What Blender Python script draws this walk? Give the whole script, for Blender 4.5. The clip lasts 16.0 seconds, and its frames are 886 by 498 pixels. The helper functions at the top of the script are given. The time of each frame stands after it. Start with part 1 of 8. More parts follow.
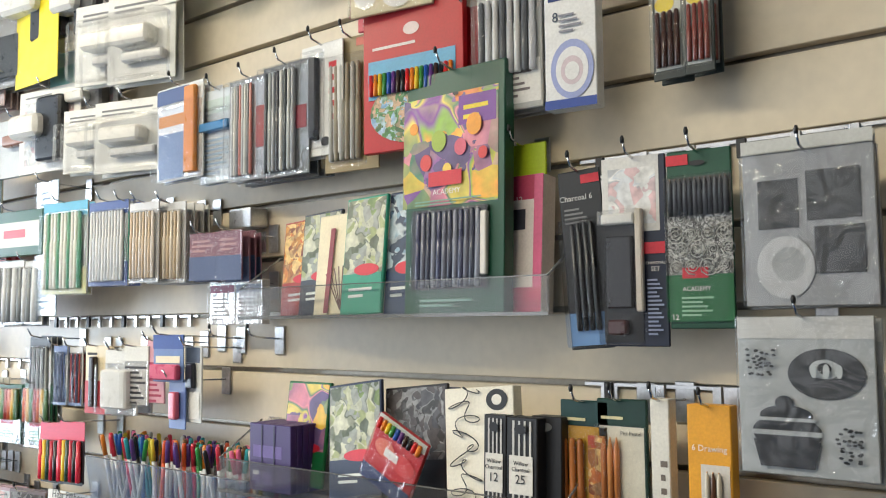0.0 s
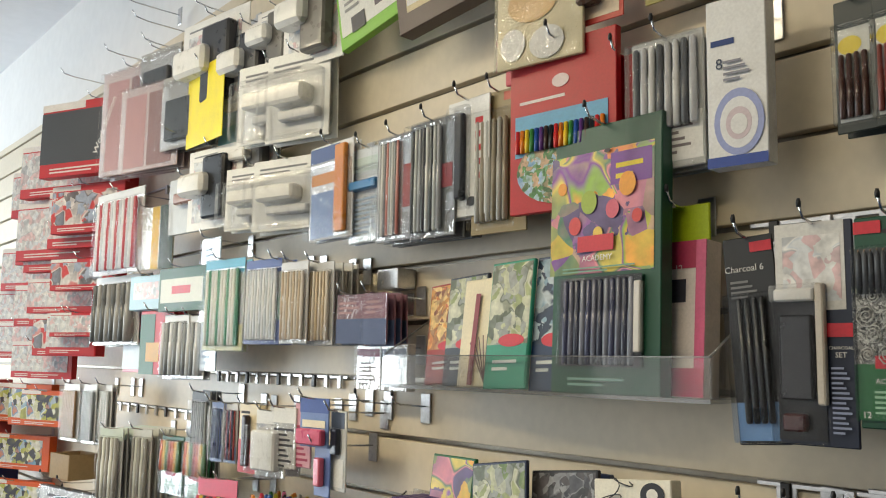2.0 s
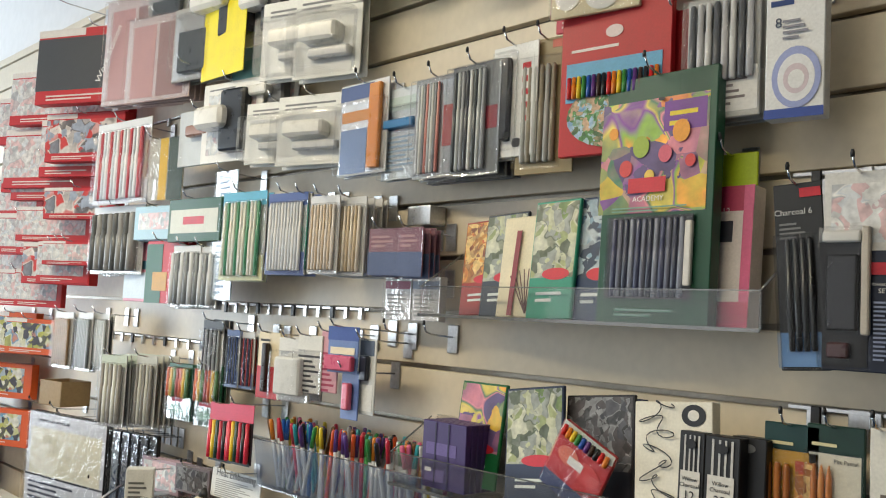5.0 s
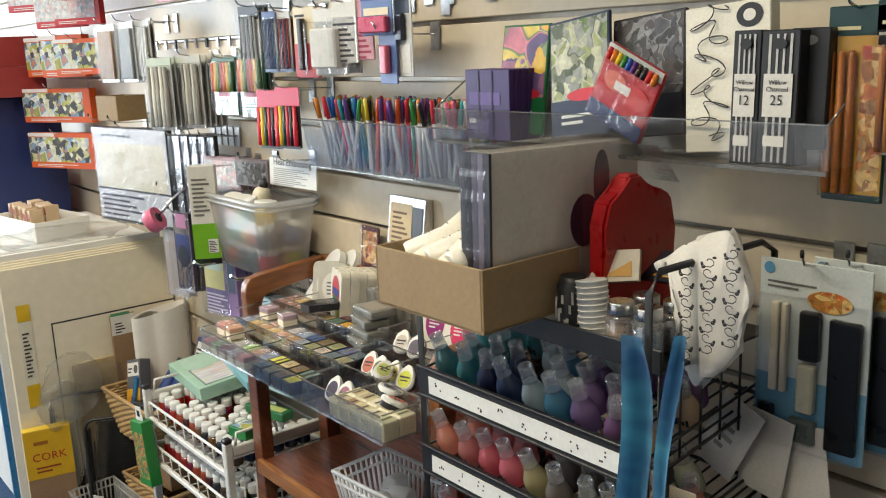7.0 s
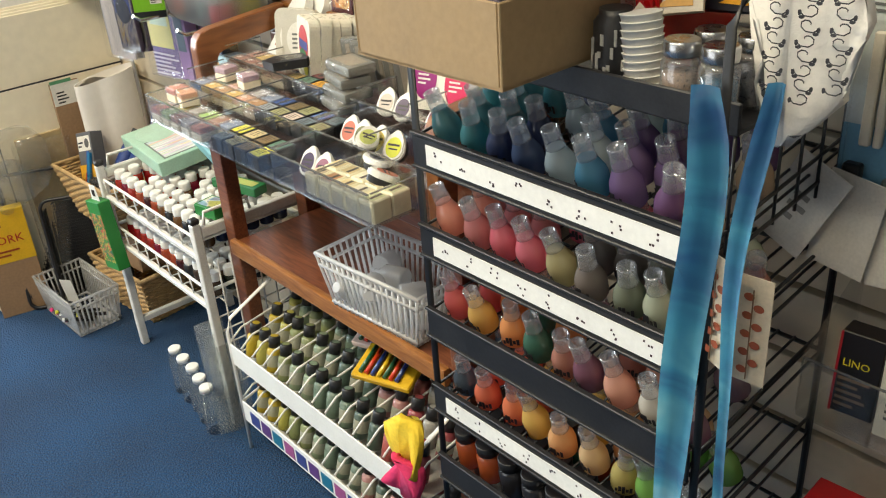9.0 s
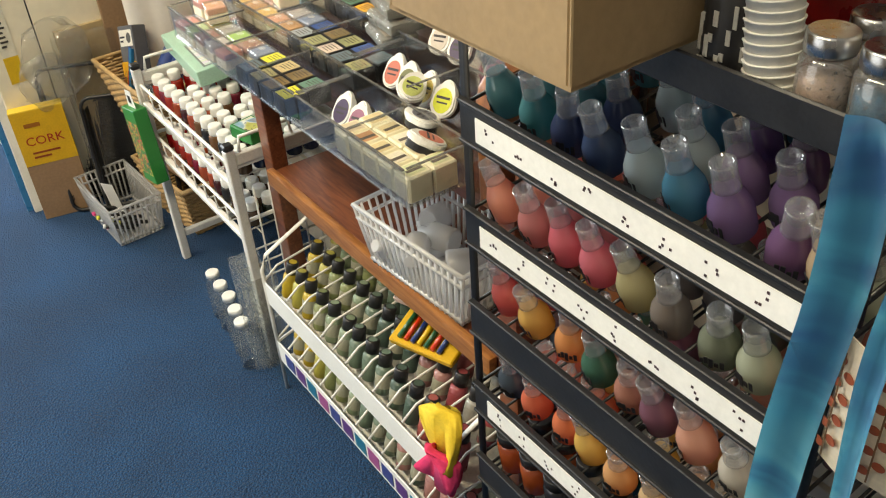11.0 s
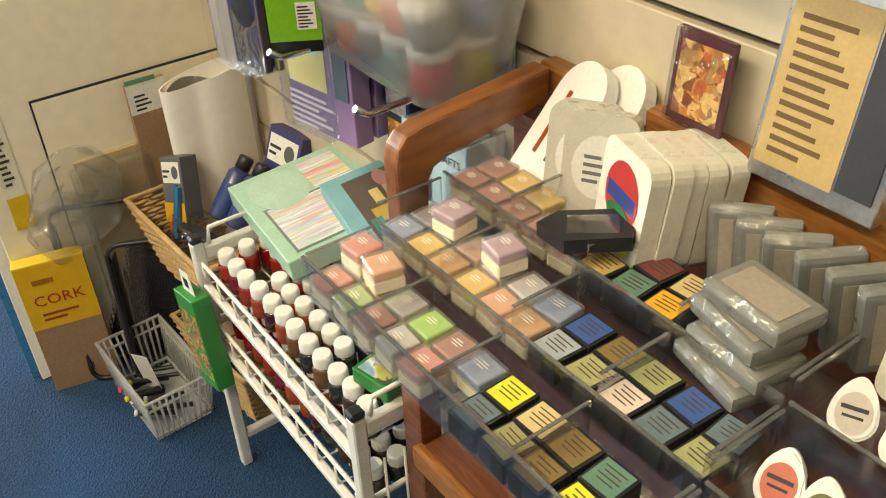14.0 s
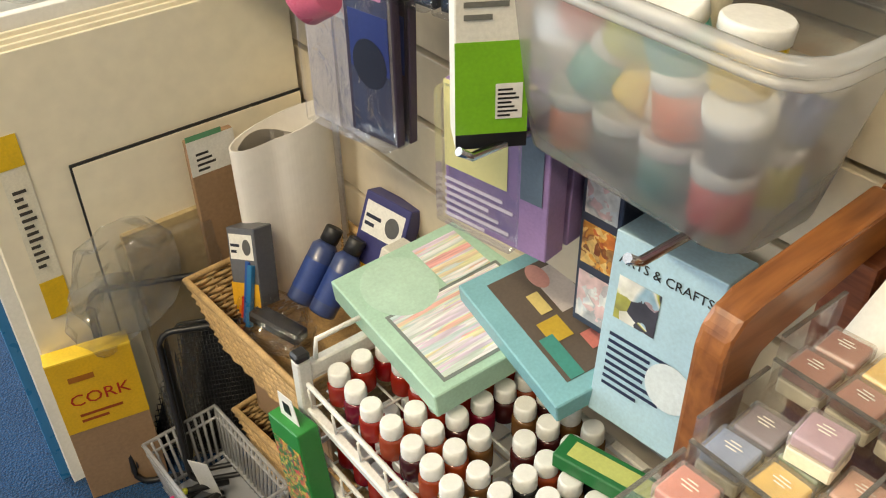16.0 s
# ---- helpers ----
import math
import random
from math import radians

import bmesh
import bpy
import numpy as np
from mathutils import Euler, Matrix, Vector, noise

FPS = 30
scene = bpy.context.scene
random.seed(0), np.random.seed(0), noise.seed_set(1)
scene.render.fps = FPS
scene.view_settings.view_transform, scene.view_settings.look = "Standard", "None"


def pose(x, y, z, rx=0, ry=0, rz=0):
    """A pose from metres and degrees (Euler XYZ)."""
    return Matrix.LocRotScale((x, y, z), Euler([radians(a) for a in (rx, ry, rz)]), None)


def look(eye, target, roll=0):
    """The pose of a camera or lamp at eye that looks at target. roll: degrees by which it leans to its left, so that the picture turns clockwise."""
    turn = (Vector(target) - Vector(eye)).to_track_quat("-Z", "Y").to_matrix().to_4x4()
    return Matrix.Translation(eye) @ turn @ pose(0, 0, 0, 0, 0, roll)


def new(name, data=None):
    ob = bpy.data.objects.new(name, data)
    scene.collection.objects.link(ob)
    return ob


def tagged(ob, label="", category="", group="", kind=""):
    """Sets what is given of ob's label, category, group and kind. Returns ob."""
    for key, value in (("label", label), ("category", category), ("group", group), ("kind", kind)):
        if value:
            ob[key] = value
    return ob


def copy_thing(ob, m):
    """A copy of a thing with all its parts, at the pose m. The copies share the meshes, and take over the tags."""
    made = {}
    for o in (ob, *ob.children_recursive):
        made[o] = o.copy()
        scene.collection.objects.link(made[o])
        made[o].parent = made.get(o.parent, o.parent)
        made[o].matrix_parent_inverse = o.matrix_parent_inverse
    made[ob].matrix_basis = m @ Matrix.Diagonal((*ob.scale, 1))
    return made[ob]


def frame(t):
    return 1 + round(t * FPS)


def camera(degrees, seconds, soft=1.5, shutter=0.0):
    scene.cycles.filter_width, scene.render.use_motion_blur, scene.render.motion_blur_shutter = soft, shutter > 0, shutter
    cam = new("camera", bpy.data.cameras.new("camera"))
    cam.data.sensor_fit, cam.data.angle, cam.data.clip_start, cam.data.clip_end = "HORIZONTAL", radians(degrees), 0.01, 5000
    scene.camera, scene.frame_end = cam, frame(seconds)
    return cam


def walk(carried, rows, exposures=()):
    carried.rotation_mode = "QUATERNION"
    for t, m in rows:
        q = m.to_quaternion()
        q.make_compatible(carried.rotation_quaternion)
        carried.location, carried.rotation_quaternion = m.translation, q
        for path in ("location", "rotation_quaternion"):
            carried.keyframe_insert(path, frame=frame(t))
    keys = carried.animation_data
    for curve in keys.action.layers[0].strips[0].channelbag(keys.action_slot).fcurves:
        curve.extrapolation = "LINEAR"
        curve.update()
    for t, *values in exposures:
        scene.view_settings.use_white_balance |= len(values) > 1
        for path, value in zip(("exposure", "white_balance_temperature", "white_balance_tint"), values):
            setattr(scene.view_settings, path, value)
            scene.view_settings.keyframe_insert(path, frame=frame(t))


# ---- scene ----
cam = camera(52.0, 16.0, 1.1)
PATH = [
    (0, (0.163, -1.066, 1.443), (-1.105, 0.472, 1.599), -0.6),
    (0.5, (0.15, -0.988, 1.459), (-1.301, 0.378, 1.631), -0.6),
    (1, (0.142, -0.958, 1.468), (-1.37, 0.34, 1.641), -0.4),
    (1.5, (0.143, -0.954, 1.47), (-1.381, 0.328, 1.653), -0.5),
    (2, (0.13, -0.964, 1.488), (-1.409, 0.288, 1.735), 0.9),
    (2.5, (0.116, -0.966, 1.506), (-1.401, 0.297, 1.827), 2.9),
    (3, (0.1, -0.972, 1.522), (-1.374, 0.321, 1.916), 4.1),
    (3.2, (0.095, -0.977, 1.524), (-1.372, 0.321, 1.926), 4.1),
    (5.3, (0.065, -1.144, 1.425), (-1.395, 0.222, 1.475), 2.0),
    (5.5, (0.057, -1.145, 1.411), (-1.415, 0.209, 1.378), 1.3),
    (6, (0.044, -1.122, 1.368), (-1.463, 0.167, 1.112), -1.0),
    (6.5, (0.051, -1.087, 1.339), (-1.474, 0.149, 0.958), -2.1),
    (7, (0.061, -1.049, 1.316), (-1.462, 0.171, 0.88), -2.3),
    (7.5, (0.017, -1.039, 1.305), (-1.493, 0.152, 0.759), -2.8),
    (8, (-0.04, -1.048, 1.284), (-1.482, 0.166, 0.616), -3.6),
    (8.5, (-0.082, -1.012, 1.255), (-1.451, 0.197, 0.44), -4.6),
    (9, (-0.146, -0.922, 1.243), (-1.509, 0.2, 0.304), -4.3),
    (9.2, (-0.167, -0.893, 1.243), (-1.541, 0.172, 0.254), -4.1),
    (11.3, (-0.363, -0.732, 1.249), (-1.723, 0.16, 0.084), -4.2),
    (11.5, (-0.405, -0.726, 1.257), (-1.765, 0.168, 0.095), -4.2),
    (12, (-0.518, -0.713, 1.259), (-1.879, 0.188, 0.102), -3.9),
    (12.5, (-0.647, -0.693, 1.246), (-2.001, 0.221, 0.092), -3.7),
    (13, (-0.75, -0.673, 1.25), (-2.088, 0.25, 0.086), -2.5),
    (13.5, (-0.902, -0.635, 1.257), (-2.237, 0.294, 0.092), -2.5),
    (14, (-1.002, -0.615, 1.261), (-2.341, 0.314, 0.101), -2.5),
    (14.5, (-1.069, -0.603, 1.26), (-2.398, 0.339, 0.098), -2.1),
    (15, (-1.192, -0.596, 1.238), (-2.418, 0.395, 0.008), -0.7),
    (15.5, (-1.323, -0.605, 1.238), (-2.537, 0.393, 0.001), -0.7),
    (16, (-1.415, -0.616, 1.234), (-2.689, 0.355, 0.036), -1.2),
]
walk(cam, [(t, look(eye, target, roll)) for t, eye, target, roll in PATH],
     [(0, 0.15, 6000, 7), (0.5, -0.15, 6000, 7), (1.5, -0.2, 6300, 6), (2.5, -0.36, 6700, 5), (3, -0.36, 6850, 5), (5.5, -0.2, 6150, 6), (7, 0.03, 6200, 6), (9, 0.5, 6350, 5), (11.5, 0.4, 6900, 5), (12.5, 0.05, 7250, 5), (14.5, 0.33, 7200, 4), (15.5, 0.22, 6950, 6), (16, 0.3, 6750, 7)])

# ---- light: daylight from the shop window, two ceiling fittings ----
world = bpy.data.worlds.new("world")
scene.world = world
world.use_nodes = True
wn = world.node_tree.nodes
sky = wn.new("ShaderNodeTexSky")
sky.sky_type, sky.sun_disc = "NISHITA", False
sky.sun_elevation, sky.sun_rotation = radians(40), radians(250)
wn["Background"].inputs[1].default_value = 0.1
world.node_tree.links.new(sky.outputs[0], wn["Background"].inputs[0])


def area_lamp(name, m, sx, sy, power, colour):
    d = bpy.data.lights.new(name, "AREA")
    d.shape, d.size, d.size_y, d.energy, d.color = "RECTANGLE", sx, sy, power, colour
    o = new(name, d)
    o.matrix_world = m
    return tagged(o, kind="structure")


area_lamp("window_daylight", pose(-5.9, -2.2, 1.5, 90, 0, -90), 3.0, 2.0, 185, (0.86, 0.93, 1.0))
area_lamp("window_daylight", pose(-2.6, -4.4, 1.5, 90, 0, 0), 3.6, 2.0, 27, (0.97, 0.97, 1.0))
LAMP_SPOTS = ((-0.6, -1.6, 25), (-2.05, -1.5, 42))
for lx, ly, lw in LAMP_SPOTS:
    area_lamp("ceiling_tube_light", pose(lx, ly, 2.62, 0, 0, 0), 1.2, 0.16, lw, (1.0, 0.84, 0.6))

# ---- materials ----
def _nodes(name):
    m = bpy.data.materials.new(name)
    m.use_nodes = True
    return m, m.node_tree.nodes, m.node_tree.links, m.node_tree.nodes["Principled BSDF"]


def mat(name, colour, rough=0.5, metal=0.0, vary=0.12, scale=30.0, bump=0.0, bump_scale=200.0, coat=0.0, own=False, trans=0.0, rough_vary=0.12):
    """A surface with two scales of tone, uneven gloss and fine relief; own: tinted by each object's own colour."""
    m, n, l, p = _nodes(name)
    tc = n.new("ShaderNodeTexCoord")
    big, fine = n.new("ShaderNodeTexNoise"), n.new("ShaderNodeTexNoise")
    big.inputs["Scale"].default_value, fine.inputs["Scale"].default_value = scale, scale * 9
    big.inputs["Detail"].default_value = 4
    add = n.new("ShaderNodeMath"); add.operation = "ADD"
    l.new(tc.outputs["Object"], big.inputs["Vector"]); l.new(tc.outputs["Object"], fine.inputs["Vector"])
    l.new(big.outputs["Fac"], add.inputs[0]); l.new(fine.outputs["Fac"], add.inputs[1])
    ramp = n.new("ShaderNodeMapRange")
    ramp.inputs[1].default_value, ramp.inputs[2].default_value = 0.6, 1.4
    ramp.inputs[3].default_value, ramp.inputs[4].default_value = 1 - vary, 1 + vary * 0.4
    l.new(add.outputs[0], ramp.inputs[0])
    mul = n.new("ShaderNodeVectorMath"); mul.operation = "SCALE"
    mul.inputs[0].default_value = colour[:3]
    if own:
        oi = n.new("ShaderNodeObjectInfo")
        l.new(oi.outputs["Color"], mul.inputs[0])
    l.new(ramp.outputs[0], mul.inputs["Scale"])
    l.new(mul.outputs[0], p.inputs["Base Color"])
    rr = n.new("ShaderNodeMapRange")
    rr.inputs[3].default_value, rr.inputs[4].default_value = max(0.02, rough - rough_vary), min(1, rough + rough_vary)
    l.new(big.outputs["Fac"], rr.inputs[0]); l.new(rr.outputs[0], p.inputs["Roughness"])
    p.inputs["Metallic"].default_value = metal
    p.inputs["Coat Weight"].default_value = coat
    p.inputs["Transmission Weight"].default_value = trans
    if bump:
        b, bn = n.new("ShaderNodeBump"), n.new("ShaderNodeTexNoise")
        bn.inputs["Scale"].default_value = bump_scale
        b.inputs["Strength"].default_value, b.inputs["Distance"].default_value = bump, 0.002
        l.new(tc.outputs["Object"], bn.inputs["Vector"]); l.new(bn.outputs["Fac"], b.inputs["Height"]); l.new(b.outputs[0], p.inputs["Normal"])
    return m


def clear(name, tint=(1, 1, 1), gloss=0.12, rough=0.06, haze=0.0, wrinkle=0.0, own=False):
    """Thin clear plastic: see-through, with a glossy skin, some milkiness and wrinkles."""
    m, n, l, p = _nodes(name)
    n.remove(p)
    out = n["Material Output"]
    tr, gl, df = n.new("ShaderNodeBsdfTransparent"), n.new("ShaderNodeBsdfGlossy"), n.new("ShaderNodeBsdfTranslucent")
    dd = n.new("ShaderNodeBsdfDiffuse")
    tr.inputs[0].default_value = (*tint, 1)
    gl.inputs["Roughness"].default_value = rough
    dd.inputs[0].default_value = df.inputs[0].default_value = (*[0.35 + 0.55 * c for c in tint], 1)
    if own:
        oi = n.new("ShaderNodeObjectInfo")
        l.new(oi.outputs["Color"], tr.inputs[0]); l.new(oi.outputs["Color"], dd.inputs[0]); l.new(oi.outputs["Color"], df.inputs[0])
    milk = n.new("ShaderNodeMixShader"); milk.inputs[0].default_value = 0.5
    l.new(df.outputs[0], milk.inputs[1]); l.new(dd.outputs[0], milk.inputs[2])
    a = n.new("ShaderNodeMixShader"); a.inputs[0].default_value = haze
    l.new(tr.outputs[0], a.inputs[1]); l.new(milk.outputs[0], a.inputs[2])
    fr = n.new("ShaderNodeLayerWeight"); fr.inputs[0].default_value = 0.25
    mx = n.new("ShaderNodeMath"); mx.operation = "MULTIPLY_ADD"
    mx.inputs[1].default_value, mx.inputs[2].default_value = 0.4, gloss * 0.5
    l.new(fr.outputs["Fresnel"], mx.inputs[0])
    mn = n.new("ShaderNodeMath"); mn.operation = "MINIMUM"; mn.inputs[1].default_value = 0.5
    l.new(mx.outputs[0], mn.inputs[0])
    b = n.new("ShaderNodeMixShader")
    l.new(mn.outputs[0], b.inputs[0]); l.new(a.outputs[0], b.inputs[1]); l.new(gl.outputs[0], b.inputs[2])
    if wrinkle:
        tc, no, bu = n.new("ShaderNodeTexCoord"), n.new("ShaderNodeTexNoise"), n.new("ShaderNodeBump")
        no.inputs["Scale"].default_value, no.inputs["Distortion"].default_value = 22, 1.5
        bu.inputs["Strength"].default_value, bu.inputs["Distance"].default_value = wrinkle, 0.01
        l.new(tc.outputs["Object"], no.inputs["Vector"]); l.new(no.outputs["Fac"], bu.inputs["Height"]); l.new(bu.outputs[0], gl.inputs["Normal"])
    l.new(b.outputs[0], out.inputs[0])
    return m


def art(name, colours, scale=18.0, rough=0.35, stretch=(1, 1, 1), warp=0.6):
    """A printed picture: many patches of ink in the given colours."""
    m, n, l, p = _nodes(name)
    tc, mp, vo, no = (n.new("ShaderNode" + k) for k in ("TexCoord", "Mapping", "TexVoronoi", "TexNoise"))
    mp.inputs["Scale"].default_value = stretch
    no.inputs["Scale"].default_value = scale * 0.7
    mixv = n.new("ShaderNodeVectorMath"); mixv.operation = "MULTIPLY_ADD"
    mixv.inputs[1].default_value = (warp * 0.05,) * 3
    l.new(tc.outputs["Object"], mp.inputs[0]); l.new(mp.outputs[0], no.inputs["Vector"])
    l.new(no.outputs["Color"], mixv.inputs[0]); l.new(mp.outputs[0], mixv.inputs[2])
    vo.feature = "SMOOTH_F1"
    vo.inputs["Scale"].default_value, vo.inputs["Smoothness"].default_value = scale * 1.7, 0.35
    l.new(mixv.outputs[0], vo.inputs["Vector"])
    sep = n.new("ShaderNodeSeparateColor")
    l.new(vo.outputs["Color"], sep.inputs[0])
    cr = n.new("ShaderNodeValToRGB"); cr.color_ramp.interpolation = "LINEAR"
    els = cr.color_ramp.elements
    while len(els) < len(colours):
        els.new(0.5)
    for i, c in enumerate(colours):
        els[i].position, els[i].color = i / len(colours), (*c, 1)
    v2, n3 = n.new("ShaderNodeTexVoronoi"), n.new("ShaderNodeTexNoise")
    v2.inputs["Scale"].default_value, n3.inputs["Scale"].default_value, n3.inputs["Detail"].default_value = scale * 2.6, scale * 0.9, 6
    s2 = n.new("ShaderNodeSeparateColor")
    l.new(mixv.outputs[0], v2.inputs["Vector"]); l.new(v2.outputs["Color"], s2.inputs[0]); l.new(mp.outputs[0], n3.inputs["Vector"])
    pick = n.new("ShaderNodeMath"); pick.operation = "GREATER_THAN"; pick.inputs[1].default_value = 0.5
    l.new(n3.outputs["Fac"], pick.inputs[0])
    both = n.new("ShaderNodeMix")
    l.new(pick.outputs[0], both.inputs[0]); l.new(sep.outputs[0], both.inputs[2]); l.new(s2.outputs[0], both.inputs[3])
    jit = n.new("ShaderNodeMath"); jit.operation = "MULTIPLY_ADD"; jit.inputs[1].default_value = 0.3
    l.new(n3.outputs["Fac"], jit.inputs[0]); l.new(both.outputs[0], jit.inputs[2])
    off = n.new("ShaderNodeMath"); off.operation = "SUBTRACT"; off.inputs[1].default_value = 0.15
    l.new(jit.outputs[0], off.inputs[0]); l.new(off.outputs[0], cr.inputs[0])
    hs = n.new("ShaderNodeHueSaturation")
    mr = n.new("ShaderNodeMapRange")
    mr.inputs[3].default_value, mr.inputs[4].default_value = 0.35, 1.5
    n2 = n.new("ShaderNodeTexNoise"); n2.inputs["Scale"].default_value = scale * 3.2; n2.inputs["Detail"].default_value = 5
    l.new(mp.outputs[0], n2.inputs["Vector"]); l.new(n2.outputs["Fac"], mr.inputs[0]); l.new(mr.outputs[0], hs.inputs["Value"])
    l.new(cr.outputs[0], hs.inputs["Color"]); l.new(hs.outputs[0], p.inputs["Base Color"])
    p.inputs["Roughness"].default_value = rough
    return m


def carpet_mat():
    m, n, l, p = _nodes("blue_carpet")
    tc, v, no, big = (n.new("ShaderNode" + k) for k in ("TexCoord", "TexVoronoi", "TexNoise", "TexNoise"))
    v.inputs["Scale"].default_value, no.inputs["Scale"].default_value, big.inputs["Scale"].default_value = 260, 250, 5
    for k in (v, no, big):
        l.new(tc.outputs["Object"], k.inputs["Vector"])
    cr = n.new("ShaderNodeValToRGB")
    cr.color_ramp.elements[0].position, cr.color_ramp.elements[0].color = 0.25, (0.0014, 0.014, 0.046, 1)
    cr.color_ramp.elements[1].position, cr.color_ramp.elements[1].color = 0.8, (0.0065, 0.066, 0.185, 1)
    ad = n.new("ShaderNodeMath"); ad.operation = "MULTIPLY_ADD"; ad.inputs[1].default_value = 0.45
    l.new(big.outputs["Fac"], ad.inputs[0]); l.new(no.outputs["Fac"], ad.inputs[2])
    sb = n.new("ShaderNodeMath"); sb.operation = "SUBTRACT"; sb.inputs[1].default_value = 0.22
    l.new(ad.outputs[0], sb.inputs[0]); l.new(sb.outputs[0], cr.inputs[0]); l.new(cr.outputs[0], p.inputs["Base Color"])
    b = n.new("ShaderNodeBump"); b.inputs["Strength"].default_value, b.inputs["Distance"].default_value = 0.9, 0.004
    l.new(v.outputs["Distance"], b.inputs["Height"]); l.new(b.outputs[0], p.inputs["Normal"])
    p.inputs["Roughness"].default_value, p.inputs["Sheen Weight"].default_value = 0.97, 0.05
    return m


def wood_mat(name, dark, light, scale=14.0, axis=(1, 9, 9), warp=1.2):
    m, n, l, p = _nodes(name)
    tc, mp, no, w = (n.new("ShaderNode" + k) for k in ("TexCoord", "Mapping", "TexNoise", "TexWave"))
    mp.inputs["Scale"].default_value = axis
    l.new(tc.outputs["Object"], mp.inputs[0])
    no.inputs["Scale"].default_value, no.inputs["Detail"].default_value, no.inputs["Distortion"].default_value = scale, 8, warp
    l.new(mp.outputs[0], no.inputs["Vector"])
    cr = n.new("ShaderNodeValToRGB")
    cr.color_ramp.elements[0].position, cr.color_ramp.elements[0].color = 0.3, (*dark, 1)
    cr.color_ramp.elements[1].position, cr.color_ramp.elements[1].color = 0.72, (*light, 1)
    l.new(no.outputs["Fac"], cr.inputs[0]); l.new(cr.outputs[0], p.inputs["Base Color"])
    b = n.new("ShaderNodeBump"); b.inputs["Strength"].default_value, b.inputs["Distance"].default_value = 0.25, 0.001
    l.new(no.outputs["Fac"], b.inputs["Height"]); l.new(b.outputs[0], p.inputs["Normal"])
    p.inputs["Roughness"].default_value, p.inputs["Coat Weight"].default_value = 0.38, 0.25
    return m


SLAT = mat("cream_slat_laminate", (0.66, 0.575, 0.43), 0.42, vary=0.10, scale=6, bump=0.05, bump_scale=90)
GROOVE = mat("aluminium_groove", (0.36, 0.33, 0.28), 0.35, metal=0.7, vary=0.2, scale=12)
WHITE_WALL = mat("white_plaster", (0.8, 0.79, 0.77), 0.85, vary=0.06, scale=3, bump=0.15, bump_scale=60)
CEIL = mat("white_ceiling_paint", (0.78, 0.78, 0.79), 0.9, vary=0.06, scale=2, bump=0.2, bump_scale=40)
CARPET = carpet_mat()
CHROME = mat("chrome_wire", (0.72, 0.72, 0.72), 0.2, metal=1, vary=0.2, scale=40)
STEEL = mat("steel_plate", (0.6, 0.6, 0.6), 0.3, metal=1, vary=0.25, scale=20)
BLACK = mat("black_plastic", (0.018, 0.018, 0.02), 0.42, vary=0.4, scale=30, bump=0.1)
BLACKW = mat("black_coated_wire", (0.016, 0.016, 0.017), 0.38, vary=0.4, scale=50)
WHITEP = mat("white_plastic", (0.82, 0.82, 0.79), 0.38, vary=0.1, scale=25)
WHITEW = mat("white_coated_wire", (0.76, 0.75, 0.71), 0.38, vary=0.18, scale=30)
PAPER = mat("white_card", (0.82, 0.81, 0.77), 0.6, vary=0.1, scale=18, bump=0.05)
CREAMB = mat("cream_mount_board", (0.86, 0.79, 0.62), 0.6, vary=0.1, scale=4, bump=0.05)
KRAFT = mat("tan_cardboard", (0.34, 0.235, 0.12), 0.75, vary=0.16, scale=12, bump=0.15, bump_scale=140)
BROWNB = mat("brown_hardboard", (0.32, 0.2, 0.11), 0.65, vary=0.2, scale=16, bump=0.1)
WICKER = mat("pale_wicker", (0.55, 0.36, 0.16), 0.6, vary=0.45, scale=45, bump=0.3)
OWN = mat("printed_card", (1, 1, 1), 0.42, vary=0.16, scale=30, own=True)
OWNG = mat("glossy_plastic", (1, 1, 1), 0.3, vary=0.12, scale=40, own=True, coat=0.08)
OWNM = mat("matt_ink", (1, 1, 1), 0.6, vary=0.2, scale=60, own=True)
CLEAR = clear("clear_plastic", (0.99, 0.99, 0.99), 0.015, 0.07, haze=0.002, wrinkle=0.25)
WRAP = clear("clear_wrap", (0.985, 0.985, 0.985), 0.09, 0.09, haze=0.006, wrinkle=0.9)
ACRYL = clear("clear_acrylic", (0.985, 0.985, 0.98), 0.06, 0.05, haze=0.01)
EDGE = clear("acrylic_edge", (0.5, 0.5, 0.49), 0.25, 0.1, haze=0.25)
LID = clear("cloudy_lid", (0.97, 0.96, 0.94), 0.16, 0.14, haze=0.2)
MILKY = clear("milky_polythene", (0.95, 0.95, 0.95), 0.12, 0.25, haze=0.8)
FROST = clear("frosted_film", (0.97, 0.97, 0.95), 0.16, 0.14, haze=0.1, wrinkle=1.0)
INK = clear("tinted_bottle", (1, 1, 1), 0.14, 0.08, haze=0.82, own=True)
GLASS = clear("clear_cap", (0.95, 0.95, 0.96), 0.3, 0.05, haze=0.22)
# dark beige for the unseen walls, chosen to lower bounced fill light
LOW_BOUNCE_WALL = mat("low_bounce_beige", (0.33, 0.29, 0.24), 0.85, vary=0.3, scale=3, bump=0.15, bump_scale=60)
OAK = wood_mat("varnished_oak", (0.2, 0.07, 0.017), (0.4, 0.17, 0.045))
OAK_ARCH = wood_mat("varnished_oak_arch", (0.15, 0.048, 0.013), (0.32, 0.12, 0.032), 9.0, (11, 1.0, 7), 0.35)
MAHOG = wood_mat("reddish_wood", (0.10, 0.028, 0.012), (0.235, 0.078, 0.032))
BLUEP = mat("dark_blue_panel", (0.012, 0.025, 0.12), 0.45, vary=0.15, scale=5)
